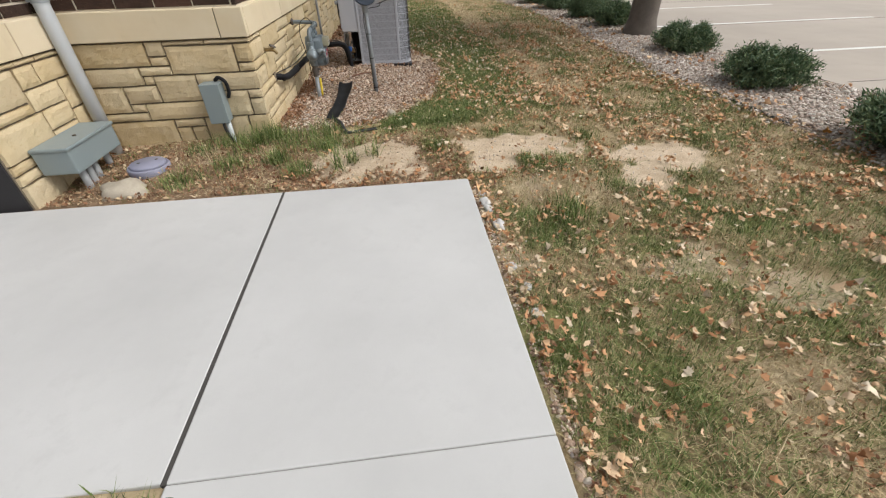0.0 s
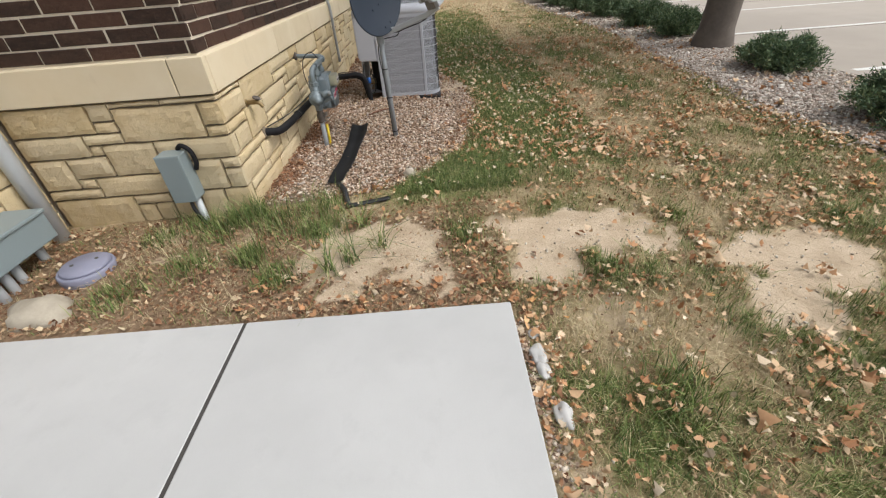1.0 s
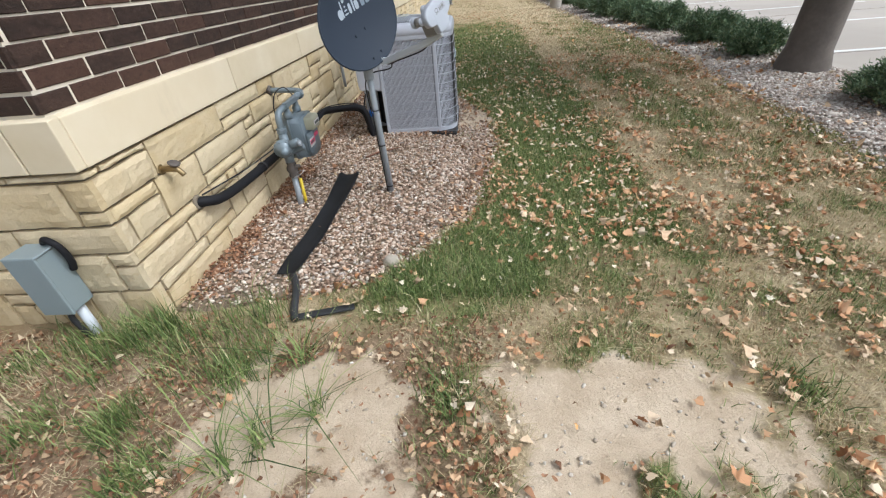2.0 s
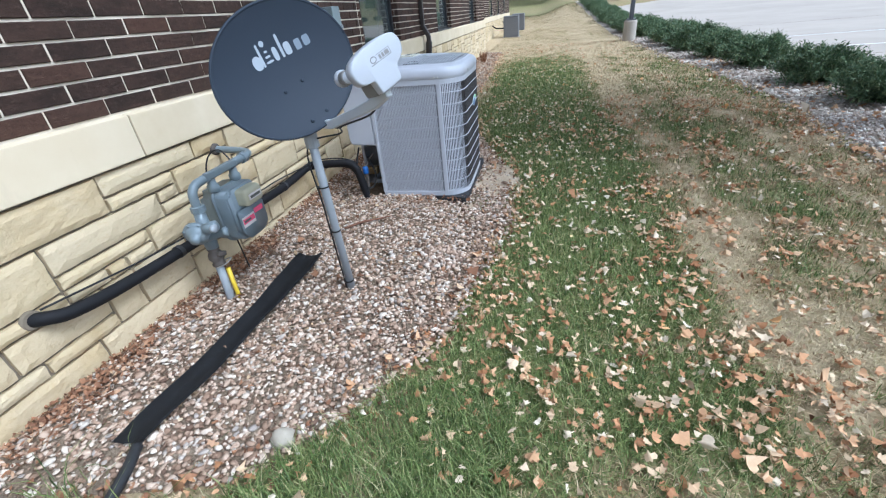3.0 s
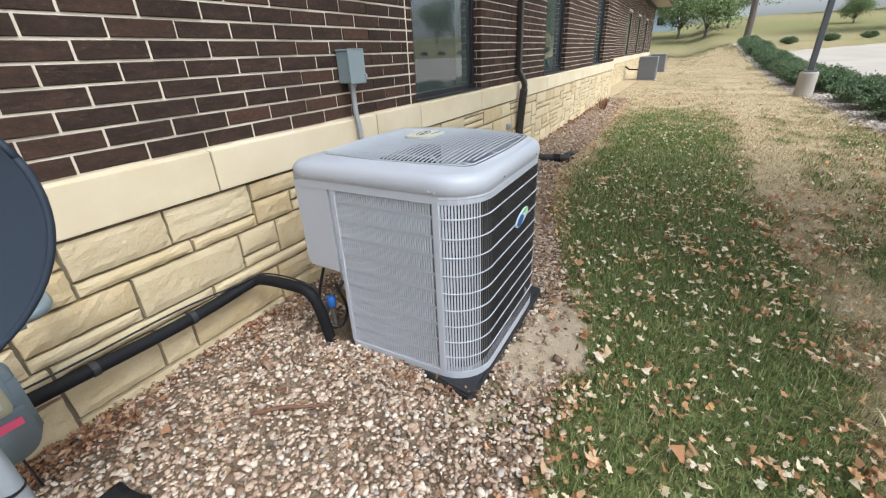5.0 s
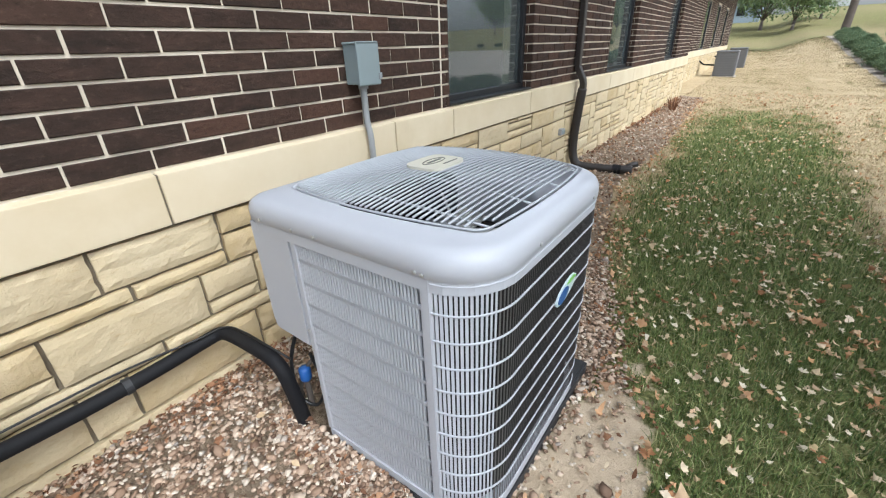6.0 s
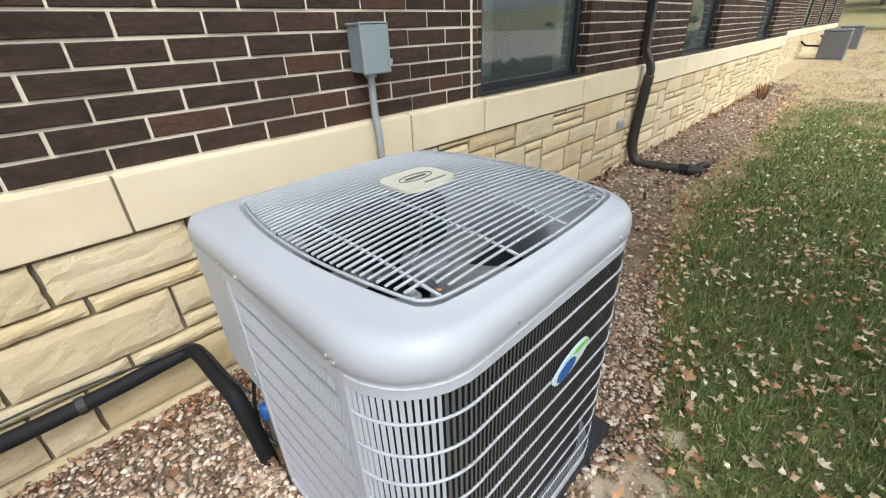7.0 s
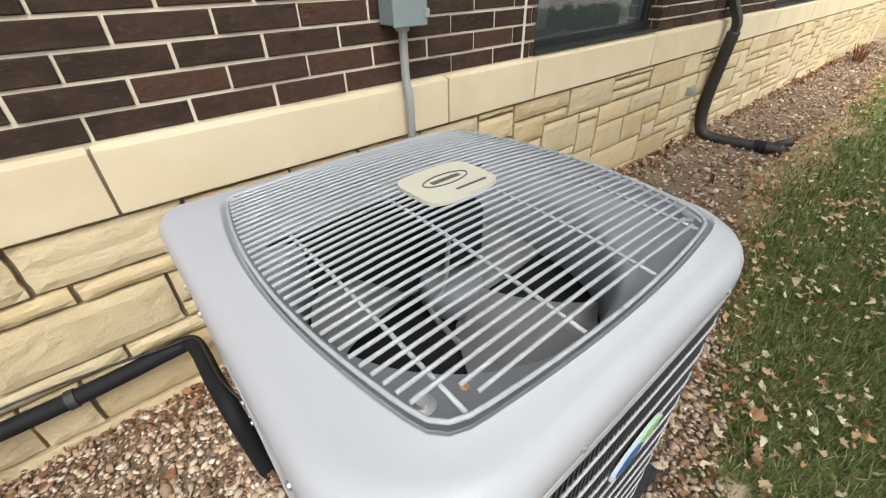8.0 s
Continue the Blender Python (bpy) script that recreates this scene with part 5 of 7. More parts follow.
# ---- gas meter ----
def gas_meter():
    base = Vector((-0.823, 4.765, 0.0))
    g = thing("gas_meter", "grey painted gas meter with regulator and pipes on a riser", "gas meter", base)
    L = lambda x, y, z: Vector((x, y, z)) - base
    part("riser", tubed([L(-0.823, 4.765, -0.1), L(-0.815, 4.775, 0.26)], 0.020, 16), GALV, g, "grey riser pipe from the gravel", True)
    part("shutoff_valve", lathe([(0.001, 0), (0.030, 0), (0.034, 0.012), (0.026, 0.022), (0.038, 0.045), (0.038, 0.065), (0.026, 0.085), (0.030, 0.098), (0.030, 0.118), (0.001, 0.118)], 14, Matrix.Translation(L(-0.813, 4.777, 0.245))), RUSTY, g, "dark iron shutoff valve", True)
    part("valve_handle", boxed((-0.012, -0.012, -0.05), (0.012, 0.012, 0.0), 0.004, 1, Matrix.Translation(L(-0.772, 4.752, 0.325)) @ Matrix.Rotation(radians(70), 4, "X")), RUSTY, g)
    part("seal_wire", tubed(soft_path([L(-0.80, 4.74, 0.25), L(-0.76, 4.76, 0.262), L(-0.75, 4.80, 0.275), L(-0.79, 4.815, 0.262), L(-0.83, 4.80, 0.245)]), 0.003, 6), SCREW, g)
    # regulator
    RM = Matrix.Translation(L(-0.80, 4.715, 0.462)) @ Matrix.Rotation(radians(105), 4, "X") @ Matrix.Rotation(radians(20), 4, "Y")
    reg = part("regulator", lathe([(0.001, -0.046), (0.030, -0.046), (0.036, -0.034), (0.052, -0.020), (0.055, -0.009), (0.064, -0.008), (0.064, 0.008), (0.055, 0.009), (0.050, 0.020), (0.034, 0.034), (0.024, 0.040), (0.022, 0.060), (0.001, 0.062)], 24, RM), METER, g, "flanged pressure regulator", True)
    for k in range(8):
        a = math.tau * (k + 0.3) / 8
        part("flange_bolt", lathe([(0.001, -0.013), (0.0065, -0.013), (0.0065, 0.013), (0.001, 0.013)], 6, RM @ Matrix.Translation((0.058 * math.cos(a), 0.058 * math.sin(a), 0))), METER, reg)
    part("relief_barrel", lathe([(0.001, 0), (0.020, 0), (0.020, 0.075), (0.024, 0.076), (0.024, 0.092), (0.001, 0.094)], 14, Matrix.Translation(L(-0.765, 4.735, 0.432)) @ Matrix.Rotation(radians(78), 4, "Y") @ Matrix.Rotation(radians(-25), 4, "X")), METER, reg, "", True)
    part("regulator_cap", lathe([(0.001, 0), (0.027, 0), (0.027, 0.06), (0.022, 0.066), (0.001, 0.066)], 16, Matrix.Translation(L(-0.755, 4.715, 0.485)) @ Matrix.Rotation(radians(78), 4, "Y") @ Matrix.Rotation(radians(-25), 4, "X")), METER, reg, "", True)
    part("regulator_vent", lathe([(0.001, 0), (0.018, 0), (0.020, 0.004), (0.020, 0.018), (0.001, 0.02)], 12, Matrix.Translation(L(-0.69, 4.700, 0.497)) @ Matrix.Rotation(radians(78), 4, "Y")), GALV, reg, "", True)
    part("regulator_neck", tubed([L(-0.813, 4.777, 0.35), L(-0.812, 4.775, 0.42), L(-0.812, 4.782, 0.57)], [0.030, 0.036, 0.024], 16), METER, reg, "", True)
    part("bridge_bar", boxed((-0.014, -0.125, -0.017), (0.014, 0.105, 0.017), 0.005, 2, Matrix.Translation(L(-0.790, 5.0, 0.690))), METER, g, "flat cast bar across the meter")
    part("union", lathe([(0.028, 0), (0.034, 0.003), (0.034, 0.030), (0.028, 0.033)], 8, Matrix.Translation(L(-0.812, 4.784, 0.545))), METER, g)
    # bridge pipe over the meter and the run to the wall
    part("bridge_pipe", tubed(soft_path([L(-0.812, 4.782, 0.57), L(-0.812, 4.786, 0.635), L(-0.810, 4.815, 0.668), L(-0.806, 4.87, 0.678), L(-0.803, 5.00, 0.685), L(-0.802, 5.19, 0.690)], 7), 0.021, 16), METER, g, "bent grey pipe", True)
    part("wall_pipe", tubed(soft_path([L(-0.802, 5.17, 0.690), L(-0.810, 5.25, 0.692), L(-0.86, 5.285, 0.698), L(-1.0, 5.298, 0.705), L(-1.085, 5.30, 0.708)], 6), 0.019, 14), METER, g, "", True)
    part("wall_flange", lathe([(0.001, 0), (0.034, 0), (0.034, 0.02), (0.026, 0.03), (0.001, 0.03)], 14, Matrix.Translation(L(-1.072, 5.30, 0.708)) @ Matrix.Rotation(radians(90), 4, "Y")), RUSTY, g, "rusty wall collar", True)
    part("pipe_union", lathe([(0.022, 0), (0.031, 0.004), (0.031, 0.034), (0.022, 0.038)], 8, Matrix.Translation(L(-0.802, 5.17, 0.689)) @ Matrix.Rotation(radians(-90), 4, "X")), METER, g)
    for y in (4.915, 5.085):
        part("meter_nut", lathe([(0.001, 0), (0.026, 0), (0.030, 0.006), (0.030, 0.032), (0.022, 0.040), (0.020, 0.085), (0.001, 0.085)], 12, Matrix.Translation(L(-0.803, y, 0.600))), METER, g, "", True)
    # case: rounded drum of two halves
    bm = sheet(bmesh.new(), rounded_rect(4.885 - base.y, 5.120 - base.y, 0.312, 0.600, (0.075, 0.075, 0.035, 0.035), 8), 0.17, Matrix(((0, 0, 1, -0.885 - base.x), (1, 0, 0, 0), (0, 1, 0, 0), (0, 0, 0, 1))))
    bmesh.ops.bevel(bm, geom=[e for e in bm.edges if abs(e.verts[0].co.x - e.verts[1].co.x) < 0.001], offset=0.022, segments=4, affect="EDGES")
    case = part("case", bm, METER, g, "rounded grey cast case", True)
    bm = sheet(bmesh.new(), rounded_rect(4.876 - base.y, 5.129 - base.y, 0.304, 0.606, (0.08, 0.08, 0.04, 0.04), 8), 0.014, Matrix(((0, 0, 1, -0.812 - base.x), (1, 0, 0, 0), (0, 1, 0, 0), (0, 0, 0, 1))))
    part("seam", bm, METER, case, "", True)
    bm = sheet(bmesh.new(), rounded_rect(4.900 - base.y, 5.105 - base.y, 0.325, 0.490, (0.065, 0.065, 0.02, 0.02), 6), 0.02, Matrix(((0, 0, 1, -0.716 - base.x), (1, 0, 0, 0), (0, 1, 0, 0), (0, 0, 0, 1))))
    part("front_bulge", bm, METER, case, "", True)
    dial = part("dial_cover", boxed(L(-0.760, 4.940, 0.500), L(-0.655, 5.080, 0.590), 0.018, 3, None), DIAL, g, "yellowed plastic dial cover", True)
    part("dial_window", boxed(L(-0.657, 4.960, 0.530), L(-0.652, 5.06, 0.560), 0.002, 1), STICKER, dial)
    part("dial_mark", boxed(L(-0.653, 4.970, 0.538), L(-0.6505, 5.05, 0.552)), INK, dial)
    label = part("sticker", boxed(L(-0.6965, 4.905, 0.395), L(-0.6935, 5.005, 0.450)), STICKER, g, "white and pink warning sticker")
    part("sticker_field", boxed(L(-0.6945, 4.908, 0.412), L(-0.6925, 5.002, 0.440)), PINK, label)
    part("sticker_tab", boxed(L(-0.6965, 5.012, 0.435), L(-0.6930, 5.085, 0.462)), PINK, label)
    part("print_bar", boxed(L(-0.6935, 4.915, 0.420), L(-0.6915, 4.97, 0.432)), INK, label)
    part("tag_wire", tubed(soft_path([L(-0.80, 5.10, 0.69), L(-0.86, 5.10, 0.76), L(-0.93, 5.08, 0.72), L(-0.95, 5.05, 0.60), L(-0.92, 5.05, 0.40), L(-0.90, 5.06, 0.05)], 8), 0.004, 6), CABLE, g, "thin black tracer wire", True)


gas_meter()
marker = tagged(new("pipe_marker", mesh_from("pipe_marker", tubed([(-0.793, 4.795, -0.05), (-0.783, 4.790, 0.22)], 0.011, 10), YELLOW, True)), "yellow plastic sleeve beside the gas riser", "pipe marker")

# ---- pipes and boxes on the walls ----
line_set = thing("line_set", "black insulated refrigerant pipe along the stone base", "pipe", (-1.04, 4.13, 0.396))
LB = Vector((-1.04, 4.13, 0.396))


def ls(*pts):
    return [Vector(p) - LB for p in pts]


PIPE_WAY = [(-1.085, 4.10, 0.405), (-1.035, 4.13, 0.398), (-1.005, 4.22, 0.372), (-1.0, 4.50, 0.345), (-1.0, 5.20, 0.315), (-1.0, 5.60, 0.298), (-1.0, 5.85, 0.300), (-0.998, 6.03, 0.312), (-0.978, 6.095, 0.324), (-0.90, 6.110, 0.336), (-0.74, 6.113, 0.346), (-0.635, 6.118, 0.338), (-0.585, 6.122, 0.295), (-0.562, 6.128, 0.20), (-0.548, 6.134, 0.10), (-0.542, 6.138, 0.02)]
part("insulation", tubed(soft_path(ls(*PIPE_WAY), 6), 0.028, 16), BLACK, line_set, "", True)
part("second_pipe", tubed(soft_path(ls(*[(x - 0.022, y + 0.012, z - 0.024) for x, y, z in PIPE_WAY[2:]]), 6), 0.014, 12), BLACK, line_set, "", True)
# added disc; its dark colour stands for the shaded hole round the pipe
part("wall_hole_disc", lathe([(0.001, 0), (0.040, 0), (0.039, 0.008), (0.034, 0.014), (0.001, 0.014)], 16, Matrix.Translation(ls((-1.068, 4.105, 0.405))[0]) @ Matrix.Rotation(radians(90), 4, "Y")), MORTAR_DARK, line_set, "dark disc in place of the wall hole")
for k, (y, z) in enumerate(((4.75, 0.335), (5.35, 0.308), (5.75, 0.298))):
    part("tape_band", tubed(ls((-1.0, y - 0.012, z), (-1.0, y + 0.012, z)), 0.0325, 16), BLACK_DUSTY, line_set)
part("control_wire", tubed(soft_path(ls((-1.05, 4.14, 0.43), (-1.02, 4.6, 0.39), (-1.03, 5.2, 0.352), (-1.03, 5.7, 0.350), (-0.99, 6.0, 0.345), (-0.95, 6.11, 0.360), (-0.82, 6.125, 0.378), (-0.68, 6.13, 0.375), (-0.58, 6.16, 0.33)), 6), 0.0045, 6), CABLE, line_set, "thin grey control wire", True)

stub = thing("drain_stub", "short grey pipe stub standing in gravel", "pipe", (-0.985, 6.075, 0.0))
part("pipe", lathe([(0.001, -0.05), (0.019, -0.05), (0.019, 0.065), (0.015, 0.065), (0.014, 0.02), (0.001, 0.02)], 16, Matrix.Rotation(radians(48), 4, "Y")), PALE_PIPE, stub, "", True)


def disconnect_box():
    b = thing("disconnect_box", "grey electrical disconnect box on brick with conduit", "electrical box", (-1.08, 7.134, 1.228))
    part("case", boxed((0.0, -0.070, 0.0), (0.095, 0.070, 0.185), 0.006, 2), GREY_BOX, b)
    part("cover", boxed((0.092, -0.076, -0.006), (0.104, 0.076, 0.196), 0.005, 2), GREY_BOX, b)
    part("rain_hood", boxed((0.0, -0.076, 0.182), (0.104, 0.076, 0.194), 0.004, 1), GREY_BOX, b)
    part("latch", boxed((0.100, 0.060, 0.02), (0.112, 0.082, 0.05), 0.003, 1), GALV, b)
    part("conduit", tubed(soft_path([(0.045, 0.0, 0.01), (0.045, 0.0, -0.18), (0.062, 0.0, -0.28), (0.062, 0.0, -0.55), (0.062, 0.0, -0.90)], 5), 0.017, 14), GREY_PIPE, b, "", True)
    part("fitting", lathe([(0.018, 0), (0.026, 0.003), (0.026, 0.02), (0.02, 0.025)], 12, Matrix.Translation((0.045, 0, -0.025))), GREY_PIPE, b)


disconnect_box()


def downspout():
    d = thing("downspout", "dark bronze downspout with corrugated drain hose at its foot", "downspout", (-1.02, 10.40, 0.0))

    def duct(points, w=0.040, t=0.030):
        bm = bmesh.new()
        rings = []
        pts = [Vector(p) for p in points]
        for i, p in enumerate(pts):
            q = (pts[min(i + 1, len(pts) - 1)] - pts[max(i - 1, 0)]).normalized()
            s = Vector((0, 1, 0))
            n = q.cross(s).normalized()
            rings.append([bm.verts.new(p + s * a * w + n * b * t) for a, b in ((-1, -0.8), (-0.8, -1), (0.8, -1), (1, -0.8), (1, 0.8), (0.8, 1), (-0.8, 1), (-1, 0.8))])
        for a, b in zip(rings, rings[1:]):
            for k in range(8):
                bm.faces.new((a[k], a[(k + 1) % 8], b[(k + 1) % 8], b[k]))
        bm.faces.new(rings[0][::-1])
        bm.faces.new(rings[-1])
        return bm

    part("spout", duct([(-0.028, 0, 2.95), (-0.028, 0, 1.16), (-0.010, 0, 1.12), (0.045, 0, 1.02), (0.055, 0, 0.98), (0.050, 0, 0.90)]), BROWN_METAL, d)
    way = soft_path([(0.050, 0, 0.93), (0.030, 0, 0.70), (0.010, 0.0, 0.42), (0.015, 0.0, 0.22), (0.07, 0.0, 0.09), (0.20, 0.02, 0.06), (0.42, 0.06, 0.055), (0.68, 0.12, 0.055)], 12)
    part("drain_hose", tubed(way, [0.047 + 0.004 * (k % 2) for k in range(len(way))], 14), BROWN_METAL, d, "brown corrugated hose", True)
    part("hose_coupling", tubed([Vector((0.47, 0.075, 0.056)), Vector((0.56, 0.095, 0.056))], 0.054, 14), BLACK, d)
    part("side_outlet", tubed([Vector((0.58, 0.10, 0.06)), Vector((0.66, 0.19, 0.10)), Vector((0.70, 0.23, 0.10))], 0.034, 12), BROWN_METAL, d, "", True)
    part("strap", boxed((-0.075, -0.048, 1.55), (0.006, 0.048, 1.58), 0.003, 1), BROWN_METAL, d)


downspout()
vent = thing("wall_vent", "small grey vent outlet on the stone base", "vent", (-1.075, 10.08, 0.50))
part("body", boxed((0, -0.05, -0.03), (0.05, 0.05, 0.04), 0.008, 2), GREY_PIPE, vent)
part("flap", boxed((0.048, -0.04, -0.02), (0.056, 0.04, 0.025), 0.003, 1), GREY_BOX, vent)


def spigot():
    s = thing("spigot", "weathered brass garden tap on the limestone corner", "spigot", (-1.068, 3.975, 0.650))
    part("body", tubed(soft_path([(-0.015, 0, 0), (0.04, 0, 0), (0.075, 0, -0.005), (0.10, 0, -0.035)]), [0.015] * 13 + [0.013] * 6, 12), BRASS, s, "", True)
    part("flange", lathe([(0.001, 0), (0.026, 0), (0.026, 0.006), (0.001, 0.008)], 16, Matrix.Translation((-0.004, 0, 0)) @ Matrix.Rotation(radians(90), 4, "Y")), BRASS, s)
    part("handle", lathe([(0.001, 0), (0.026, 0.0), (0.028, 0.006), (0.022, 0.011), (0.001, 0.012)], 12, Matrix.Translation((0.07, 0, 0.022)) @ Matrix.Rotation(radians(25), 4, "Y")), RUSTY, s)
    part("stem", tubed([(0.058, 0, 0), (0.070, 0, 0.024)], 0.008, 8), BRASS, s)


spigot()


def junction_box():
    j = thing("junction_box", "grey utility box on the limestone with dark cable below", "electrical box", (-1.41, 3.56, 0.215))
    m = Matrix.Rotation(radians(0), 4, "Y")
    part("case", boxed((-0.068, -0.105, 0.0), (0.068, 0.008, 0.285), 0.006, 2, m), GREY_BOX, j)
    part("cover", boxed((-0.072, -0.114, -0.004), (0.072, -0.102, 0.290), 0.005, 2, m), GREY_BOX, j)
    part("hood", boxed((-0.074, -0.114, 0.285), (0.074, 0.008, 0.295), 0.004, 1, m), GREY_BOX, j)
    part("cable_ring", tubed(soft_path([(0.02, 0.0, 0.30), (0.06, -0.02, 0.325), (0.10, -0.02, 0.29), (0.105, -0.015, 0.22), (0.085, -0.01, 0.17)]), 0.014, 10), BLACK, j, "black cable loop behind the box", True)
    part("conduit", tubed([(0.035, -0.05, 0.01), (0.040, -0.055, -0.30)], 0.021, 12), PALE_PIPE, j, "", True)
    part("cable", tubed(soft_path([(0.01, -0.07, 0.02), (0.015, -0.09, -0.05), (0.04, -0.095, -0.14), (0.06, -0.09, -0.25)]), 0.012, 8), CABLE, j, "", True)


junction_box()


def utility_box():
    u = thing("utility_box", "long grey utility box on conduits against the wall", "electrical box", (-2.19, 2.98, 0.0))
    part("case", boxed((-0.12, -0.26, 0.165), (0.10, 0.27, 0.325), 0.008, 2), GREY_BOX, u)
    part("lid", boxed((-0.12, -0.268, 0.320), (0.110, 0.278, 0.342), 0.006, 2), GREY_BOX, u)
    part("lid_lock", lathe([(0.001, 0), (0.012, 0), (0.012, 0.006), (0.001, 0.007)], 12, Matrix.Translation((0.02, -0.02, 0.342))), RUSTY, u)
    for x, y in ((0.03, -0.14), (0.03, -0.07), (0.03, 0.0), (0.0, 0.20)):
        part("conduit", tubed([(x, y, 0.17), (x, y, -0.10)], 0.024, 12), GREY_PIPE, u, "", True)


utility_box()
pipe = thing("downpipe", "pale grey round downpipe on the stone wall", "downpipe", (-2.262, 3.42, 0.0))
part("pipe", tubed([(0, 0, -0.1), (0, 0, 1.1), (0.0, 0.0, 2.95)], 0.047, 20), PALE_PIPE, pipe, "", True)
part("strap", lathe([(0.048, 0), (0.052, 0.0), (0.052, 0.03), (0.048, 0.03)], 20, Matrix.Translation((0, 0, 1.08))), GALV, pipe)
part("wall_clip", boxed((-0.07, -0.02, 1.085), (-0.04, 0.02, 1.105)), GALV, pipe)

cap = thing("cleanout_cover", "round faded purple plastic access cover in the soil", "access cover", (-1.84, 3.03, 0.016))
part("ring", lathe([(0.001, -0.05), (0.135, -0.05), (0.140, 0.05), (0.132, 0.062), (0.128, 0.058), (0.001, 0.058)], 36), PURPLE, cap, "", True)
part("lid", lathe([(0.001, 0.055), (0.118, 0.055), (0.122, 0.066), (0.112, 0.078), (0.001, 0.082)], 36), PURPLE, cap, "", True)
for x, y in ((0.05, 0.04), (-0.05, -0.02)):
    part("key_hole", lathe([(0.001, 0), (0.010, 0), (0.010, 0.003), (0.001, 0.003)], 10, Matrix.Translation((x, y, 0.0815))), INK, cap)


def lump(name, at, size, material, seed, label, category, flat=0.6):
    bm = bmesh.new()
    bmesh.ops.create_icosphere(bm, subdivisions=3, radius=1.0)
    for v in bm.verts:
        n = noise.noise(v.co * 1.3 + Vector((seed, 0, 0))) * 0.35 + noise.noise(v.co * 3.5 + Vector((0, seed, 0))) * 0.14
        v.co *= 1 + n
        v.co = Vector((v.co.x * size[0], v.co.y * size[1], v.co.z * size[2]))
    ob = tagged(new(name, mesh_from(name, bm, material, True)), label, category)
    ob.location = at
    return ob


lump("rock", (-1.86, 2.70, 0.03), (0.15, 0.11, 0.075), LIME, 3.0, "pale limestone rock at the slab edge", "rock")
lump("rock", (-0.055, 4.02, 0.035), (0.045, 0.035, 0.034), LIME, 8.0, "white stone lying on the gravel", "rock")
for k, (x, y, s) in enumerate(((0.495, 2.22, 0.038), (0.50, 2.14, 0.030), (0.52, 1.95, 0.038), (0.50, 1.56, 0.022), (0.53, 1.40, 0.022), (0.50, 2.34, 0.022), (0.52, 1.22, 0.025))):
    lump("rock", (x + 0.012, y, -0.002), (s * 0.95, s * 1.35, s * 0.6), PALE_ROCK, 20.0 + k, "grey broken stone beside the slab edge", "rock")["group"] = "stones along the slab"


def edging():
    """A worn black plastic channel lying on the gravel, with its thin torn tail."""
    e = thing("plastic_edging", "worn black plastic edging strip lying on gravel", "edging", (-0.575, 4.5, 0.03))
    rows = []
    bm = bmesh.new()
    n = 26
    for k in range(n + 1):
        t = k / n
        y = 3.90 + 1.30 * t - 4.5
        cx = -0.595 + 0.03 * math.sin(t * 3) + 0.03 * t + 0.575
        w = 0.074 * (0.74 + 0.26 * t) + 0.005 * math.sin(9 * t)
        dip = 0.022 * (0.4 + 0.6 * t)
        z = 0.028 + 0.010 * noise.noise((t * 5, 1, 0))
        rows.append([bm.verts.new((cx + a * w, y + 0.012 * a, z + h * dip)) for a, h in ((-1, 1.0), (-0.8, 1.15), (-0.35, 0.1), (0.1, 0.0), (0.55, 0.25), (0.85, 0.9), (1, 0.5))])
    for a, b in zip(rows, rows[1:]):
        for q in range(6):
            bm.faces.new((a[q], a[q + 1], b[q + 1], b[q]))
    bmesh.ops.solidify(bm, geom=bm.faces[:], thickness=0.004)
    part("channel", bm, BLACK_DUSTY, e, "", True)
    part("tail", tubed(soft_path([(0.0, -0.58, 0.01), (0.06, -0.70, 0.012), (0.11, -0.88, 0.005), (0.13, -0.92, 0.0)]), 0.019, 8), BLACK_DUSTY, e, "", True)
    part("torn_strip", boxed((0.12, -0.915, -0.02), (0.40, -0.875, -0.005), 0.004, 1, Matrix.Translation((0.12, -0.9, 0)) @ Matrix.Rotation(radians(14), 4, "Z") @ Matrix.Translation((-0.12, 0.9, 0))), BLACK_DUSTY, e)


edging()


# ---- gravel, grass, leaves ----
rng = np.random.default_rng(7)
ICO = bmesh.new()
bmesh.ops.create_icosphere(ICO, subdivisions=1, radius=1.0)
ICO_V = np.array([v.co[:] for v in ICO.verts])
ICO_F = np.array([[v.index for v in f.verts] for f in ICO.faces])
ICO.free()


def bulk(name, verts, faces, material, smooth=False):
    """One mesh from arrays: verts (n, 3), faces all of one length."""
    me = bpy.data.meshes.new(name)
    nf, k = faces.shape
    me.vertices.add(len(verts))
    me.vertices.foreach_set("co", verts.astype(np.float32).ravel())
    me.loops.add(nf * k)
    me.loops.foreach_set("vertex_index", faces.astype(np.int32).ravel())
    me.polygons.add(nf)
    me.polygons.foreach_set("loop_start", np.arange(0, nf * k, k, dtype=np.int32))
    if smooth:
        me.polygons.foreach_set("use_smooth", np.ones(nf, dtype=bool))
    me.materials.append(material)
    me.update(calc_edges=True)
    me.validate()
    return me


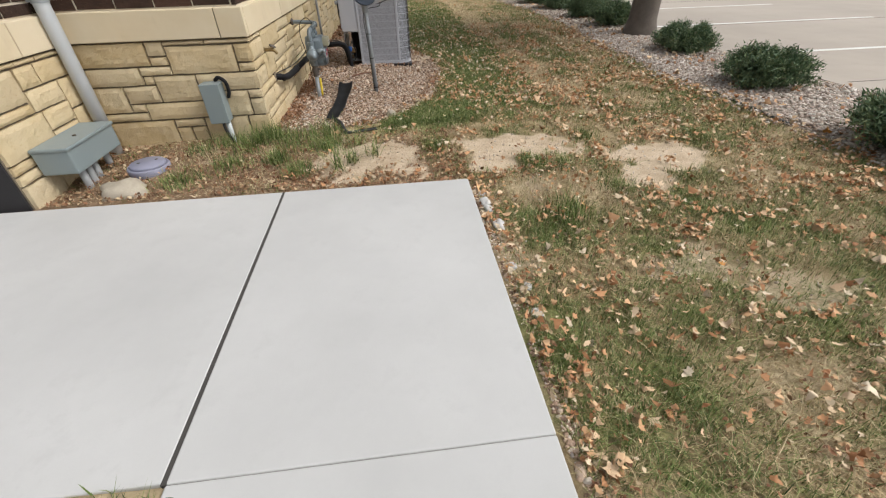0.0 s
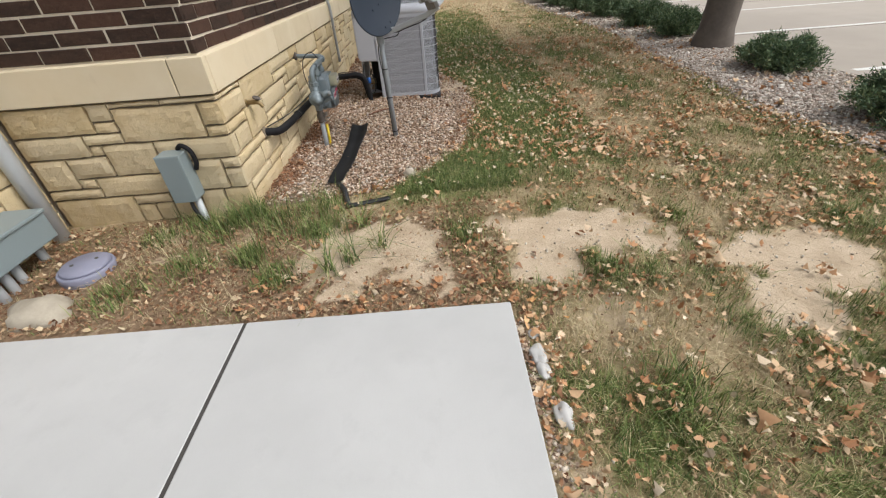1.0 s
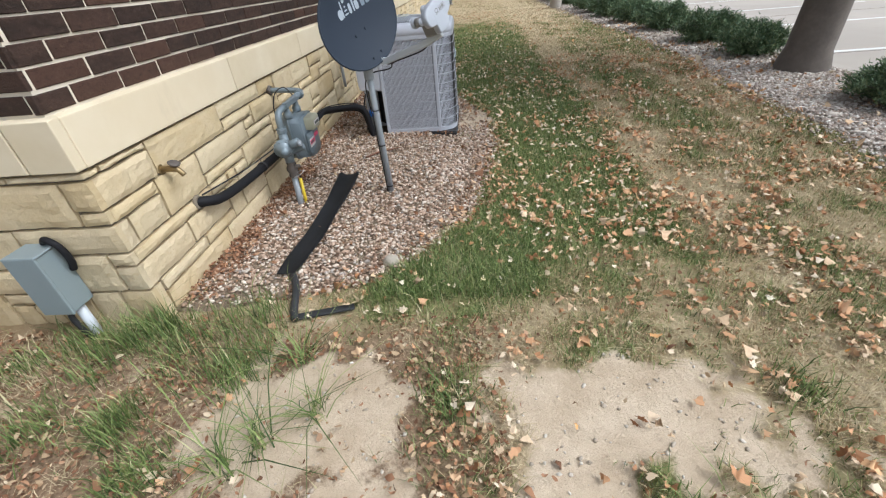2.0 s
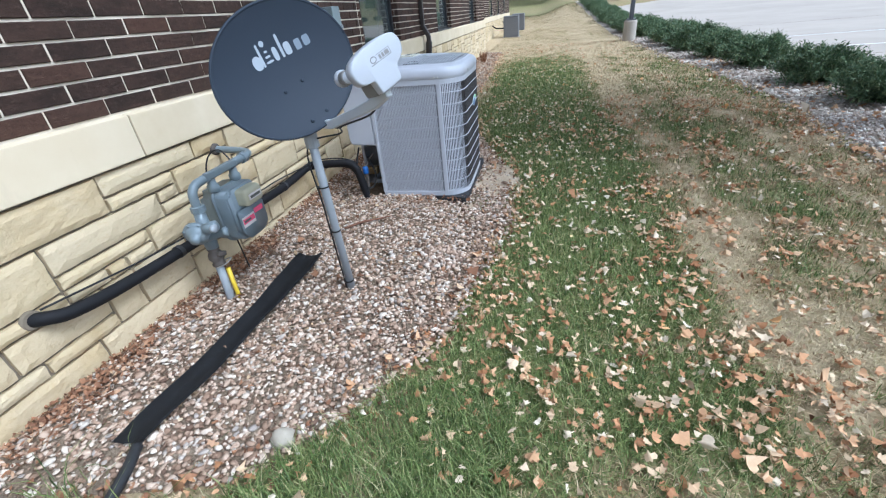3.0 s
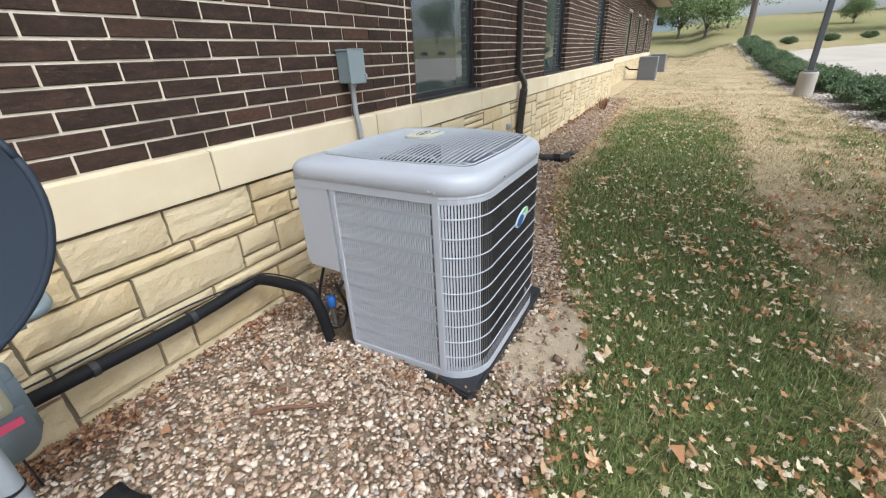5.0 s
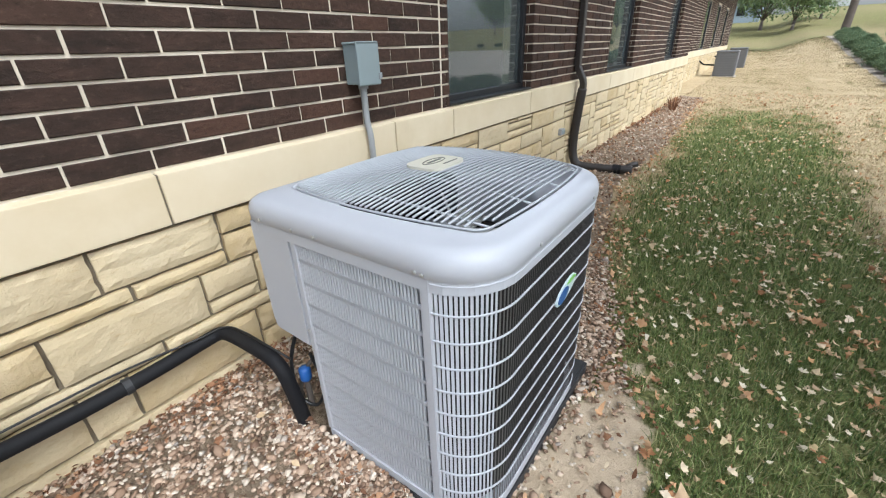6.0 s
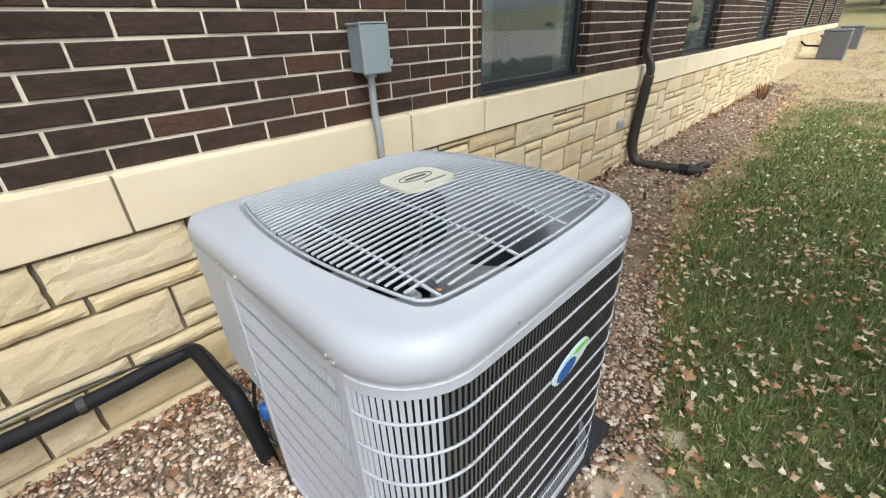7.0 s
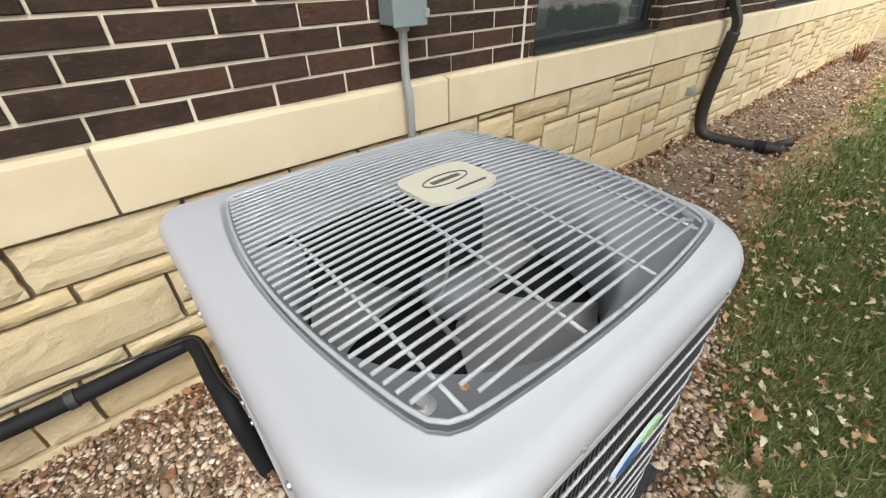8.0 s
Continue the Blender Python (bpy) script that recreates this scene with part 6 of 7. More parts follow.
def yaw_tilt(n, tilt):
    a, t, d = rng.uniform(0, math.tau, n), rng.normal(0, tilt, n), rng.uniform(0, math.tau, n)
    ca, sa = np.cos(a), np.sin(a)
    z = np.zeros(n)
    o = np.ones(n)
    rz = np.stack([np.stack([ca, -sa, z], 1), np.stack([sa, ca, z], 1), np.stack([z, z, o], 1)], 1)
    ct, st, cd, sd = np.cos(t), np.sin(t), np.cos(d), np.sin(d)
    kx, ky = cd, sd
    rt = np.stack([np.stack([ct + kx * kx * (1 - ct), kx * ky * (1 - ct), ky * st], 1), np.stack([kx * ky * (1 - ct), ct + ky * ky * (1 - ct), -kx * st], 1), np.stack([-ky * st, kx * st, ct], 1)], 1)
    return rt @ rz


def pebbles(points, size, flat=0.62):
    """Rounded river stones at the points."""
    n = len(points)
    s = rng.lognormal(math.log(size), 0.33, n)[:, None] * np.stack([rng.uniform(0.9, 1.5, n), rng.uniform(0.7, 1.05, n), rng.uniform(flat * 0.7, flat * 1.2, n)], 1)
    shape = ICO_V[None] * (1 + rng.uniform(-0.30, 0.26, (n, len(ICO_V), 1)))
    v = np.einsum("nij,nvj->nvi", yaw_tilt(n, 0.35), shape * s[:, None, :]) + points[:, None, :]
    f = (ICO_F[None] + (np.arange(n) * len(ICO_V))[:, None, None]).reshape(-1, 3)
    return v.reshape(-1, 3), f


def bed_points(y0, y1, density, x_low=-1.06):
    n = int((y1 - y0) * 1.75 * density)
    xs, ys = rng.uniform(x_low, 0.7, n), rng.uniform(y0, y1, n)
    keep = [x < bed_edge(y) + rng.normal(0, 0.025) and not (-0.64 < x < 0.25 and 6.13 < y < 7.06) and not (y < 3.78 and rng.random() < 0.5) and soil_at(x, y) < 0.35 + 0.75 * rng.random() for x, y in zip(xs, ys)]
    xs, ys = xs[keep], ys[keep]
    return np.stack([xs, ys, np.array([ground_z(x, y) for x, y in zip(xs, ys)]) + 0.012 + rng.uniform(0, 0.014, len(xs))], 1)


gravel = thing("gravel_bed", "pinkish tan river gravel bed along the wall", "gravel", kind="structure")
gx, gy = 16, 150
bm = bmesh.new()
grid = []
for j in range(gy + 1):
    y = 3.64 + (18.7 - 3.64) * j / gy
    e = bed_edge(y)
    grid.append([bm.verts.new((-1.09 + (e + 1.09) * i / gx, y, ground_z(-1.09 + (e + 1.09) * i / gx, y) + (0.011 if i < gx else -0.01) - 0.03 * step(0.25, 0.6, soil_at(-1.09 + (e + 1.09) * i / gx, y)) + 0.006 * noise.noise((i * 0.9, j * 0.7, 3)))) for i in range(gx + 1)])
for a, b in zip(grid, grid[1:]):
    for i in range(gx):
        bm.faces.new((a[i], a[i + 1], b[i + 1], b[i]))
part("gravel_base", bm, GRAVEL_BED, gravel, "", True)
near = bed_points(3.66, 8.2, 5000)
order = np.argsort(np.hypot(near[:, 0] - 0.25, near[:, 1] - 5.3))
near = near[order]
v, f = pebbles(near[300:], 0.0086, 0.55)
ob = part("pebbles", bulk("pebbles", v, f, PEBBLE), PEBBLE, gravel)
ob["kind"] = "stuff"
v, f = pebbles(bed_points(8.2, 18.6, 420), 0.012)
ob = part("pebbles", bulk("pebbles", v, f, PEBBLE), PEBBLE, gravel)
ob["kind"] = "stuff"
# stones banked against the front of the pad
bank = np.stack([rng.uniform(-0.66, 0.02, 1500), 6.142 - np.abs(rng.normal(0, 0.05, 1500)), np.zeros(1500)], 1)
bank[:, 2] = 0.014 + 0.062 * np.clip(1 - (6.142 - bank[:, 1]) / 0.11, 0, 1) * rng.uniform(0.2, 1.0, 1500)
v, f = pebbles(bank, 0.0090, 0.55)
ob = part("pebbles", bulk("pebbles", v, f, PEBBLE), PEBBLE, gravel)
ob["kind"] = "stuff"
PEBBLE_ONE = Nodes("single_pebble")
PEBBLE_ONE = PEBBLE_ONE.done(PEBBLE_ONE.mix(PEBBLE_ONE.math("MULTIPLY", PEBBLE_ONE.noise(60, 3, 0.7), 0.4), PEBBLE_ONE.ramp(PEBBLE_ONE.object_random(), (0, (0.17, 0.11, 0.08)), (0.3, (0.38, 0.265, 0.19)), (0.6, (0.56, 0.41, 0.30)), (0.9, (0.80, 0.70, 0.59)), (1, (0.34, 0.29, 0.26))), (0.2, 0.15, 0.12)), 0.7, 0, 0.2)
kinds = []
for k in range(5):
    v, f = pebbles(np.zeros((1, 3)), 0.0095)
    kinds.append(bulk("pebble", v, f, PEBBLE_ONE))
for k, p in enumerate(near[:300]):
    ob = part("pebble", kinds[k % 5], PEBBLE_ONE, gravel)
    ob.matrix_basis = pose(*p, rng.normal(0, 12), rng.normal(0, 12), rng.uniform(0, 360))


def blades(points, height, width, lean=0.45):
    """Bent grass blades: one quad and a tip each."""
    n = len(points)
    a = rng.uniform(0, math.tau, n)
    h = height * rng.uniform(0.45, 1.25, n)
    w = width * rng.uniform(0.6, 1.3, n)
    l = rng.normal(0, lean, n) * h
    d = np.stack([np.cos(a), np.sin(a), np.zeros(n)], 1)
    s = np.stack([-np.sin(a), np.cos(a), np.zeros(n)], 1)
    up = np.array([0, 0, 1.0])
    base, mid, tip = points, points + d * (l * 0.35)[:, None] + up * (h * 0.6)[:, None], points + d * (l * 1.25)[:, None] + up * h[:, None]
    v = np.stack([base - s * w[:, None], base + s * w[:, None], mid + s * (w * 0.75)[:, None], mid - s * (w * 0.75)[:, None], tip], 1)
    i = (np.arange(n) * 5)[:, None]
    tri = np.concatenate([i + np.array([[0, 1, 2]]), i + np.array([[0, 2, 3]]), i + np.array([[3, 2, 4]])], 0)
    return v.reshape(-1, 3), tri


def clumped(points, copies, jitter):
    """Each point becomes a small clump."""
    p = np.repeat(points, copies, 0)
    p[:, :2] += rng.normal(0, jitter, (len(p), 2))
    return p


def open_lawn(x, y):
    if y < SY + 0.02 and x < SX + 0.03 and not (x < JX - 0.05 and y < JY):
        return False
    if 3.64 < y < 18.7 and x < bed_edge(y) + 0.01:
        return False
    if y >= 3.52 and x < -1.0:
        return False
    return x < shrub_edge(y)


def lawn_points(x0, x1, y0, y1, density):
    n = int((x1 - x0) * (y1 - y0) * density)
    xs, ys = rng.uniform(x0, x1, n), rng.uniform(y0, y1, n)
    green, olive, straw = [], [], []
    for x, y, r in zip(xs, ys, rng.random(n)):
        if not open_lawn(x, y):
            continue
        s = soil_at(x, y)
        if s > 0.25 and r < 0.55 + s * 0.6:
            continue
        if r < 0.62 * litter_at(x, y):
            continue
        g = green_at(x, y)
        if y < 9 and noise.noise((x * 5.0, y * 5.0, 5.5)) < -0.30 - 0.35 * g and r < 0.8:
            continue
        kind = green if g + (r - 0.5) * 0.8 > 0.46 else straw if g < 0.06 + (r - 0.5) * 0.3 else olive
        kind.append((x, y, ground_z(x, y) - 0.004))
    return [np.array(k).reshape(-1, 3) for k in (green, olive, straw)]


def lawn(name, label, material, sets, smooth=False):
    vs, fs, base = [], [], 0
    for pts, h, w, l in sets:
        if len(pts):
            v, f = blades(pts, h, w, l)
            vs.append(v)
            fs.append(f + base)
            base += len(v)
    ob = new(name, bulk(name, np.concatenate(vs), np.concatenate(fs), material))
    return tagged(ob, label, "grass", kind="stuff")


g1, o1, d1 = lawn_points(0.40, 3.7, 0.2, 5.0, 8000)
g2, o2, d2 = lawn_points(-0.2, 3.9, 5.0, 9.0, 5600)
g3, o3, d3 = lawn_points(-0.5, 4.0, 9.0, 15.0, 3200)
g4, o4, d4 = lawn_points(-1.3, 4.0, 15.0, 30.0, 1100)
g7, o7, d7 = lawn_points(-1.5, 4.2, 30.0, 52.0, 260)
g5, o5, d5 = lawn_points(-1.05, 0.5, 2.50, 4.4, 3800)
g6, o6, d6 = lawn_points(-2.3, -0.9, 2.5, 3.56, 2600)
NEAR3 = lambda p: clumped(p, 2, 0.012)
lawn("green_grass", "short green lawn grass beside the gravel", GRASS_GREEN, ((NEAR3(g1), 0.042, 0.0015, 0.8), (NEAR3(g2), 0.046, 0.0018, 0.7), (g3, 0.046, 0.0038, 0.7), (g4, 0.040, 0.0048, 0.9), (g7, 0.03, 0.012, 1.8), (NEAR3(g5), 0.045, 0.0015, 0.9), (NEAR3(g6), 0.04, 0.0015, 1.0)))
lawn("brown_grass", "short brown and olive faded lawn grass", GRASS_OLIVE, ((NEAR3(o1), 0.026, 0.0015, 1.7), (NEAR3(o2), 0.028, 0.0018, 1.5), (o3, 0.028, 0.0036, 1.5), (o4, 0.026, 0.0045, 1.7), (o7, 0.03, 0.012, 2.0), (NEAR3(o5), 0.026, 0.0015, 1.8), (NEAR3(o6), 0.026, 0.0015, 1.9)))
lawn("dry_grass", "short straw-coloured dormant lawn grass", GRASS_DRY, ((NEAR3(d1), 0.025, 0.0015, 1.8), (NEAR3(d2), 0.027, 0.0018, 1.6), (d3, 0.028, 0.0036, 1.5), (d4, 0.026, 0.0045, 1.7), (d7, 0.03, 0.012, 2.0), (NEAR3(d5), 0.025, 0.0015, 1.9), (NEAR3(d6), 0.025, 0.0015, 2.0)))


def tuft(x, y, n, height, spread, material, label, flop=0.6, wide=0.0019):
    pts = np.stack([rng.normal(x, spread, n), rng.normal(y, spread, n), np.zeros(n)], 1)
    pts[:, 2] = [ground_z(a, b) - 0.004 for a, b, c in pts]
    v, f = blades(pts, height, wide, flop)
    ob = new("grass_tuft", bulk("grass_tuft", v, f, material))
    return tagged(ob, label, "grass tuft", "grass tufts by the slab and wall", "stuff")


for x, y, n, h, s in ((-1.16, 3.44, 120, 0.11, 0.06), (-1.02, 3.50, 90, 0.13, 0.05), (-1.36, 3.42, 80, 0.09, 0.06), (-0.86, 3.40, 140, 0.10, 0.09), (-0.92, 3.02, 110, 0.10, 0.05), (-0.62, 3.58, 120, 0.11, 0.10), (-0.82, 0.56, 60, 0.05, 0.03), (-0.90, 0.55, 90, 0.06, 0.045), (-1.25, 3.0, 160, 0.06, 0.08), (-0.75, 2.85, 160, 0.07, 0.06), (-1.55, 2.80, 160, 0.06, 0.08), (-0.60, 3.30, 180, 0.08, 0.07), (-1.55, 3.30, 90, 0.07, 0.06),
                      (0.30, 3.16, 130, 0.07, 0.06), (-1.22, 3.28, 60, 0.08, 0.06), (0.98, 2.72, 110, 0.06, 0.06), (0.98, 2.0, 120, 0.09, 0.06), (1.55, 3.18, 90, 0.06, 0.05)):
    tuft(x, y, int(n * 2.4), h * 1.1, s, GRASS_GREEN, "green grass tuft growing out of bare soil", 0.6, 0.0022)
for x, y in ((-0.36, 2.98), (-0.20, 3.10), (-0.33, 3.36), (-0.46, 2.90)):
    tuft(x, y, 40, 0.17, 0.022, GRASS_GREEN, "sprawling green weed blades on bare soil", 1.5, 0.0026)
for x, y in ((1.05, 2.35), (1.25, 2.5), (0.8, 2.3), (-1.5, 3.2), (1.4, 2.1)):
    tuft(x, y, 320, 0.06, 0.10, GRASS_DRY, "straw-coloured dry grass tuft on the lawn", 0.9, 0.0012)

turf = random.Random(21)
for k in range(20):
    x, y = turf.uniform(0.75, 2.6), turf.uniform(1.0, 3.7)
    if soil_at(x, y) < 0.3:
        tuft(x, y, turf.randint(160, 340), turf.uniform(0.05, 0.075), turf.uniform(0.04, 0.08), GRASS_GREEN, "dark green clump in the faded lawn", 0.7, 0.0014)

# dark, close turf where the gravel meets the soil
gt = rng.uniform((-0.15, 3.72), (0.75, 4.35), (5200, 2))
gt = np.array([(x, y, ground_z(x, y)) for x, y in gt if x > bed_edge(y) + 0.0])
v, f = blades(clumped(gt, 2, 0.01), 0.06, 0.0015, 0.7)
tagged(new("green_grass", bulk("green_grass", v, f, GRASS_GREEN)), "dense dark green turf at the gravel edge", "grass", kind="stuff")

# leaves
LEAF_SHAPE = np.array([(0, -1.0), (0.16, -0.45), (0.62, -0.55), (0.50, -0.12), (0.95, 0.15), (0.48, 0.32), (0.42, 0.72), (0.0, 1.0), (-0.42, 0.70), (-0.46, 0.30), (-0.92, 0.12), (-0.52, -0.14), (-0.60, -0.52), (-0.14, -0.42)])
LEAF_TRI = np.array([(13, 0, 1), (13, 1, 12), (12, 1, 2), (12, 2, 11), (11, 2, 3), (11, 3, 10), (10, 3, 4), (10, 4, 9), (9, 4, 5), (9, 5, 8), (8, 5, 6), (8, 6, 7)])


SCRAP_SHAPE = np.array([(0, -1.0), (0.6, -0.3), (0.7, 0.45), (0.0, 1.0), (-0.65, 0.35), (-0.45, -0.45)])
SCRAP_TRI = np.array([(5, 0, 1), (5, 1, 4), (4, 1, 2), (4, 2, 3)])


def leaves(points, size, tilt=0.7):
    """Lobed leaves; small ones are torn scraps."""
    n = len(points)
    outline, tris = (SCRAP_SHAPE, SCRAP_TRI) if size < 0.0145 else (LEAF_SHAPE, LEAF_TRI)
    s = size * rng.lognormal(0, 0.27, n)
    curl, cup = rng.normal(0.2, 0.9, n), rng.normal(0.6, 0.8, n)
    xy = outline[None] * (1 + rng.uniform(-0.22, 0.22, (n, len(outline), 2)))
    xy[:, :, 0] *= rng.uniform(0.4, 1.0, n)[:, None]
    z = curl[:, None] * xy[:, :, 1] ** 2 * 0.6 + cup[:, None] * xy[:, :, 0] ** 2
    shape = np.concatenate([xy, z[:, :, None]], 2) * s[:, None, None]
    v = np.einsum("nij,nvj->nvi", yaw_tilt(n, tilt), shape) + points[:, None, :]
    f = (tris[None] + (np.arange(n) * len(outline))[:, None, None]).reshape(-1, 3)
    return v.reshape(-1, 3), f


def leaf_field(name, label, material, n, x0, x1, y0, y1, size, where, lift=0.02, heap=1):
    xs, ys, rs = rng.uniform(x0, x1, n), rng.uniform(y0, y1, n), rng.random(n)
    if heap > 1:
        xs, ys, rs = np.repeat(xs, heap), np.repeat(ys, heap), np.repeat(rs, heap) * rng.uniform(0.8, 1.6, n * heap)
        xs, ys = xs + rng.normal(0, 0.034, len(xs)), ys + rng.normal(0, 0.034, len(xs))
    pts = np.array([(x, y, ground_z(x, y) + lift * (0.4 + rng.random())) for x, y, r in zip(xs, ys, rs) if where(x, y) > r])
    v, f = leaves(pts, size)
    return tagged(new(name, bulk(name, v, f, material)), label, "leaves", kind="stuff")


def on_lawn(x, y):
    if not open_lawn(x, y):
        return 0.0
    c = 0.5 + 0.8 * noise.noise((x * 1.7, y * 1.7, 6.0)) + 0.5 * noise.noise((x * 6, y * 6, 2.0)) + 0.3 * step(3.8, 4.6, y) * (1 - step(0.5, 0.9, abs(x - 1.1)))
    return max(0.05, c) * (0.08 if soil_at(x, y) > 0.5 else 1.0)


def drifts(x, y):
    return on_lawn(x, y) * (1.0 - 0.40 * step(4.2, 5.2, y) * (1 - step(0.5, 0.95, abs(x - 1.0))))


def in_green(x, y):
    return (0.6 + 0.4 * step(4.8, 6.4, y)) * (0.25 + 0.6 * step(0.25, 0.7, green_at(x, y))) * max(0.1, 0.55 + 0.8 * noise.noise((x * 2.3, y * 2.3, 12.0))) if open_lawn(x, y) else 0.0


def faded_lawn(x, y):
    """More scraps where the grass is thin and brown."""
    return on_lawn(x, y) * (1.15 - step(0.35, 0.8, green_at(x, y)))


def by_edge(x, y):
    d = abs(x - bed_edge(y)) if 3.7 < y < 18 else 9.0
    e = 0.9 * (1 - step(0.02, 0.22, d))
    e = max(e, 0.8 * (1 - step(0.0, 0.22, x - SX)) if 0 < x - SX and y < 2.7 else 0.0)
    e = max(e, 0.7 * (1 - step(0.0, 0.5, abs(y - 2.62))) * (1 if x < 0.9 and y > SY else 0.0))
    if soil_at(x, y) > 0.5:
        e *= 0.12
    return e if (y > SY + 0.01 or x > SX + 0.01) else 0.0


def by_wall(x, y):
    if y < 3.65 or x < -1.06:
        return 0.0
    d = 1 - step(0.02, 0.22, x + 1.06)
    return (1.6 if y < 5.4 else 0.75) * d * (0.30 + 0.70 * step(-0.15, 0.25, noise.noise((y * 1.8, 2.2, 7.0))))


def strewn(x, y):
    ok = 3.8 < y < 18 and -1.05 < x < bed_edge(y) and not (-0.64 < x < 0.25 and 6.13 < y < 7.06)
    return 0.35 + 0.9 * step(8.0, 9.5, y) if ok else 0.0


def round_unit(x, y):
    """A drift along the front and the lawn side of the condenser."""
    if y < 6.14 and x < 0.3:
        return 0.8
    return 0.5 if x > 0.31 and soil_at(x, y) < 0.5 else 0.0


def bay_litter(x, y):
    if y > 3.5 and x < -1.0:
        return 0.0
    return 0.05 if soil_at(x, y) > 0.45 else 0.45 + 0.6 * noise.noise((x * 4, y * 4, 8.0))


def shrub_bed(x, y):
    return 0.8 * max(0.0, 0.5 + noise.noise((x * 1.3, y * 1.3, 3.0))) if x > shrub_edge(y) - 0.25 else 0.0


leaf_field("fallen_leaves", "tan and orange fallen leaves strewn over the lawn", LEAF, 1500, -0.6, 4.2, 0.2, 10.0, 0.0185, drifts, 0.04, 6)
leaf_field("fallen_leaves", "single curled fallen leaves over the lawn", LEAF, 4800, -0.6, 4.2, 0.2, 10.0, 0.018, drifts, 0.035)
leaf_field("fallen_leaves", "pale bleached leaves lying in the green grass", LEAF_PALE, 5000, -0.3, 3.6, 3.6, 14.0, 0.0160, in_green, 0.045)
leaf_field("fallen_leaves", "orange leaf drifts in the grass beside the gravel", LEAF, 110, 0.5, 1.9, 3.9, 6.6, 0.019, on_lawn, 0.045, 6)
leaf_field("fallen_leaves", "cream and tan leaves in the grass beside the condenser", LEAF_PALE, 1500, 0.2, 2.3, 5.6, 10.5, 0.0165, in_green, 0.05)
leaf_field("fallen_leaves", "orange brown leaves over the thin near lawn", LEAF, 3200, 0.5, 3.7, 0.6, 5.2, 0.0185, drifts, 0.035)
leaf_field("fallen_leaves", "orange leaves lying along the slab edge", LEAF, 700, 0.45, 0.72, 0.4, 2.6, 0.018, by_edge, 0.03)
leaf_field("fallen_leaves", "orange leaf drifts on the lawn by the shrubs", LEAF, 1000, 1.4, 3.7, 1.0, 10.0, 0.020, drifts, 0.04, 7)
leaf_field("leaf_litter", "small brown leaf scraps over the near lawn", LEAF_RED, 5000, 0.4, 3.9, 0.2, 4.6, 0.009, faded_lawn, 0.025)
leaf_field("leaf_litter", "small tan leaf scraps over the near lawn", LEAF_SCRAP, 20000, 0.4, 3.9, 0.2, 9.5, 0.0095, faded_lawn, 0.03)
leaf_field("fallen_leaves", "pale fallen leaves over the distant lawn", LEAF, 3600, -0.6, 4.2, 10.0, 20.0, 0.0175, on_lawn, 0.05)
leaf_field("fallen_leaves", "orange brown leaves gathered along the edges", LEAF, 9000, -0.9, 1.0, 0.3, 18.0, 0.019, by_edge, 0.03)
leaf_field("leaf_litter", "brown scraps gathered along the slab and gravel edges", LEAF_RED, 15000, -0.9, 1.0, 0.3, 9.0, 0.013, by_edge, 0.022)
leaf_field("leaf_litter", "red brown leaves blown against the stone base", LEAF_RED, 13000, -1.06, -0.8, 3.7, 8.0, 0.0105, by_wall, 0.03)
leaf_field("leaf_litter", "red brown leaves along the farther stone base", LEAF_RED, 3000, -1.06, -0.8, 8.0, 18.0, 0.024, by_wall, 0.03)
leaf_field("leaf_litter", "orange brown leaves caught round the condenser", LEAF_RED, 1500, -0.66, 0.42, 6.02, 7.2, 0.013, round_unit, 0.05)
leaf_field("leaf_litter", "scattered brown leaves on the gravel", LEAF_RED, 2600, -1.05, 0.6, 3.8, 18.0, 0.018, strewn, 0.03)
leaf_field("leaf_litter", "tan scraps of leaf on the gravel", LEAF_SCRAP, 2600, -1.05, 0.6, 3.8, 9.0, 0.012, strewn, 0.03)
leaf_field("leaf_litter", "dry brown leaves on the bare soil", LEAF_SCRAP, 3600, -2.3, 0.5, 2.54, 3.6, 0.0125, bay_litter, 0.02)
leaf_field("leaf_litter", "brown scraps on the soil below the bay", LEAF_RED, 9000, -2.3, 0.5, 2.54, 3.6, 0.010, bay_litter, 0.02)
leaf_field("fallen_leaves", "orange leaves drifted along the shrub bed", LEAF, 3000, 3.0, 4.8, 1.0, 14.0, 0.027, shrub_bed, 0.035)
singles = []
for k in range(6):
    v, f = leaves(np.zeros((1, 3)), 0.0165, 0.3)
    singles.append(bulk("fallen_leaf", v, f, LEAF))
made = 0
for k in range(400):
    x, y = rng.uniform(0.45, 2.4), rng.uniform(1.0, 7.6)
    if made < 110 and on_lawn(x, y) > 0.55 and soil_at(x, y) < 0.3:
        ob = tagged(new("fallen_leaf", singles[k % 6]), "curled tan fallen leaf lying on the grass", "leaf", "leaves on the lawn")
        ob.matrix_basis = pose(x, y, ground_z(x, y) + 0.045, rng.normal(0, 20), rng.normal(0, 20), rng.uniform(0, 360))
        made += 1
lid_leaf = tagged(new("fallen_leaf", singles[0]), "small orange leaf caught under the fan guard", "leaf")
lid_leaf.matrix_basis = pose(AC_AT[0] + 0.325, AC_AT[1] - 0.24, 0.966, 8, 12, 40) @ Matrix.Diagonal((0.6, 0.6, 0.6, 1))

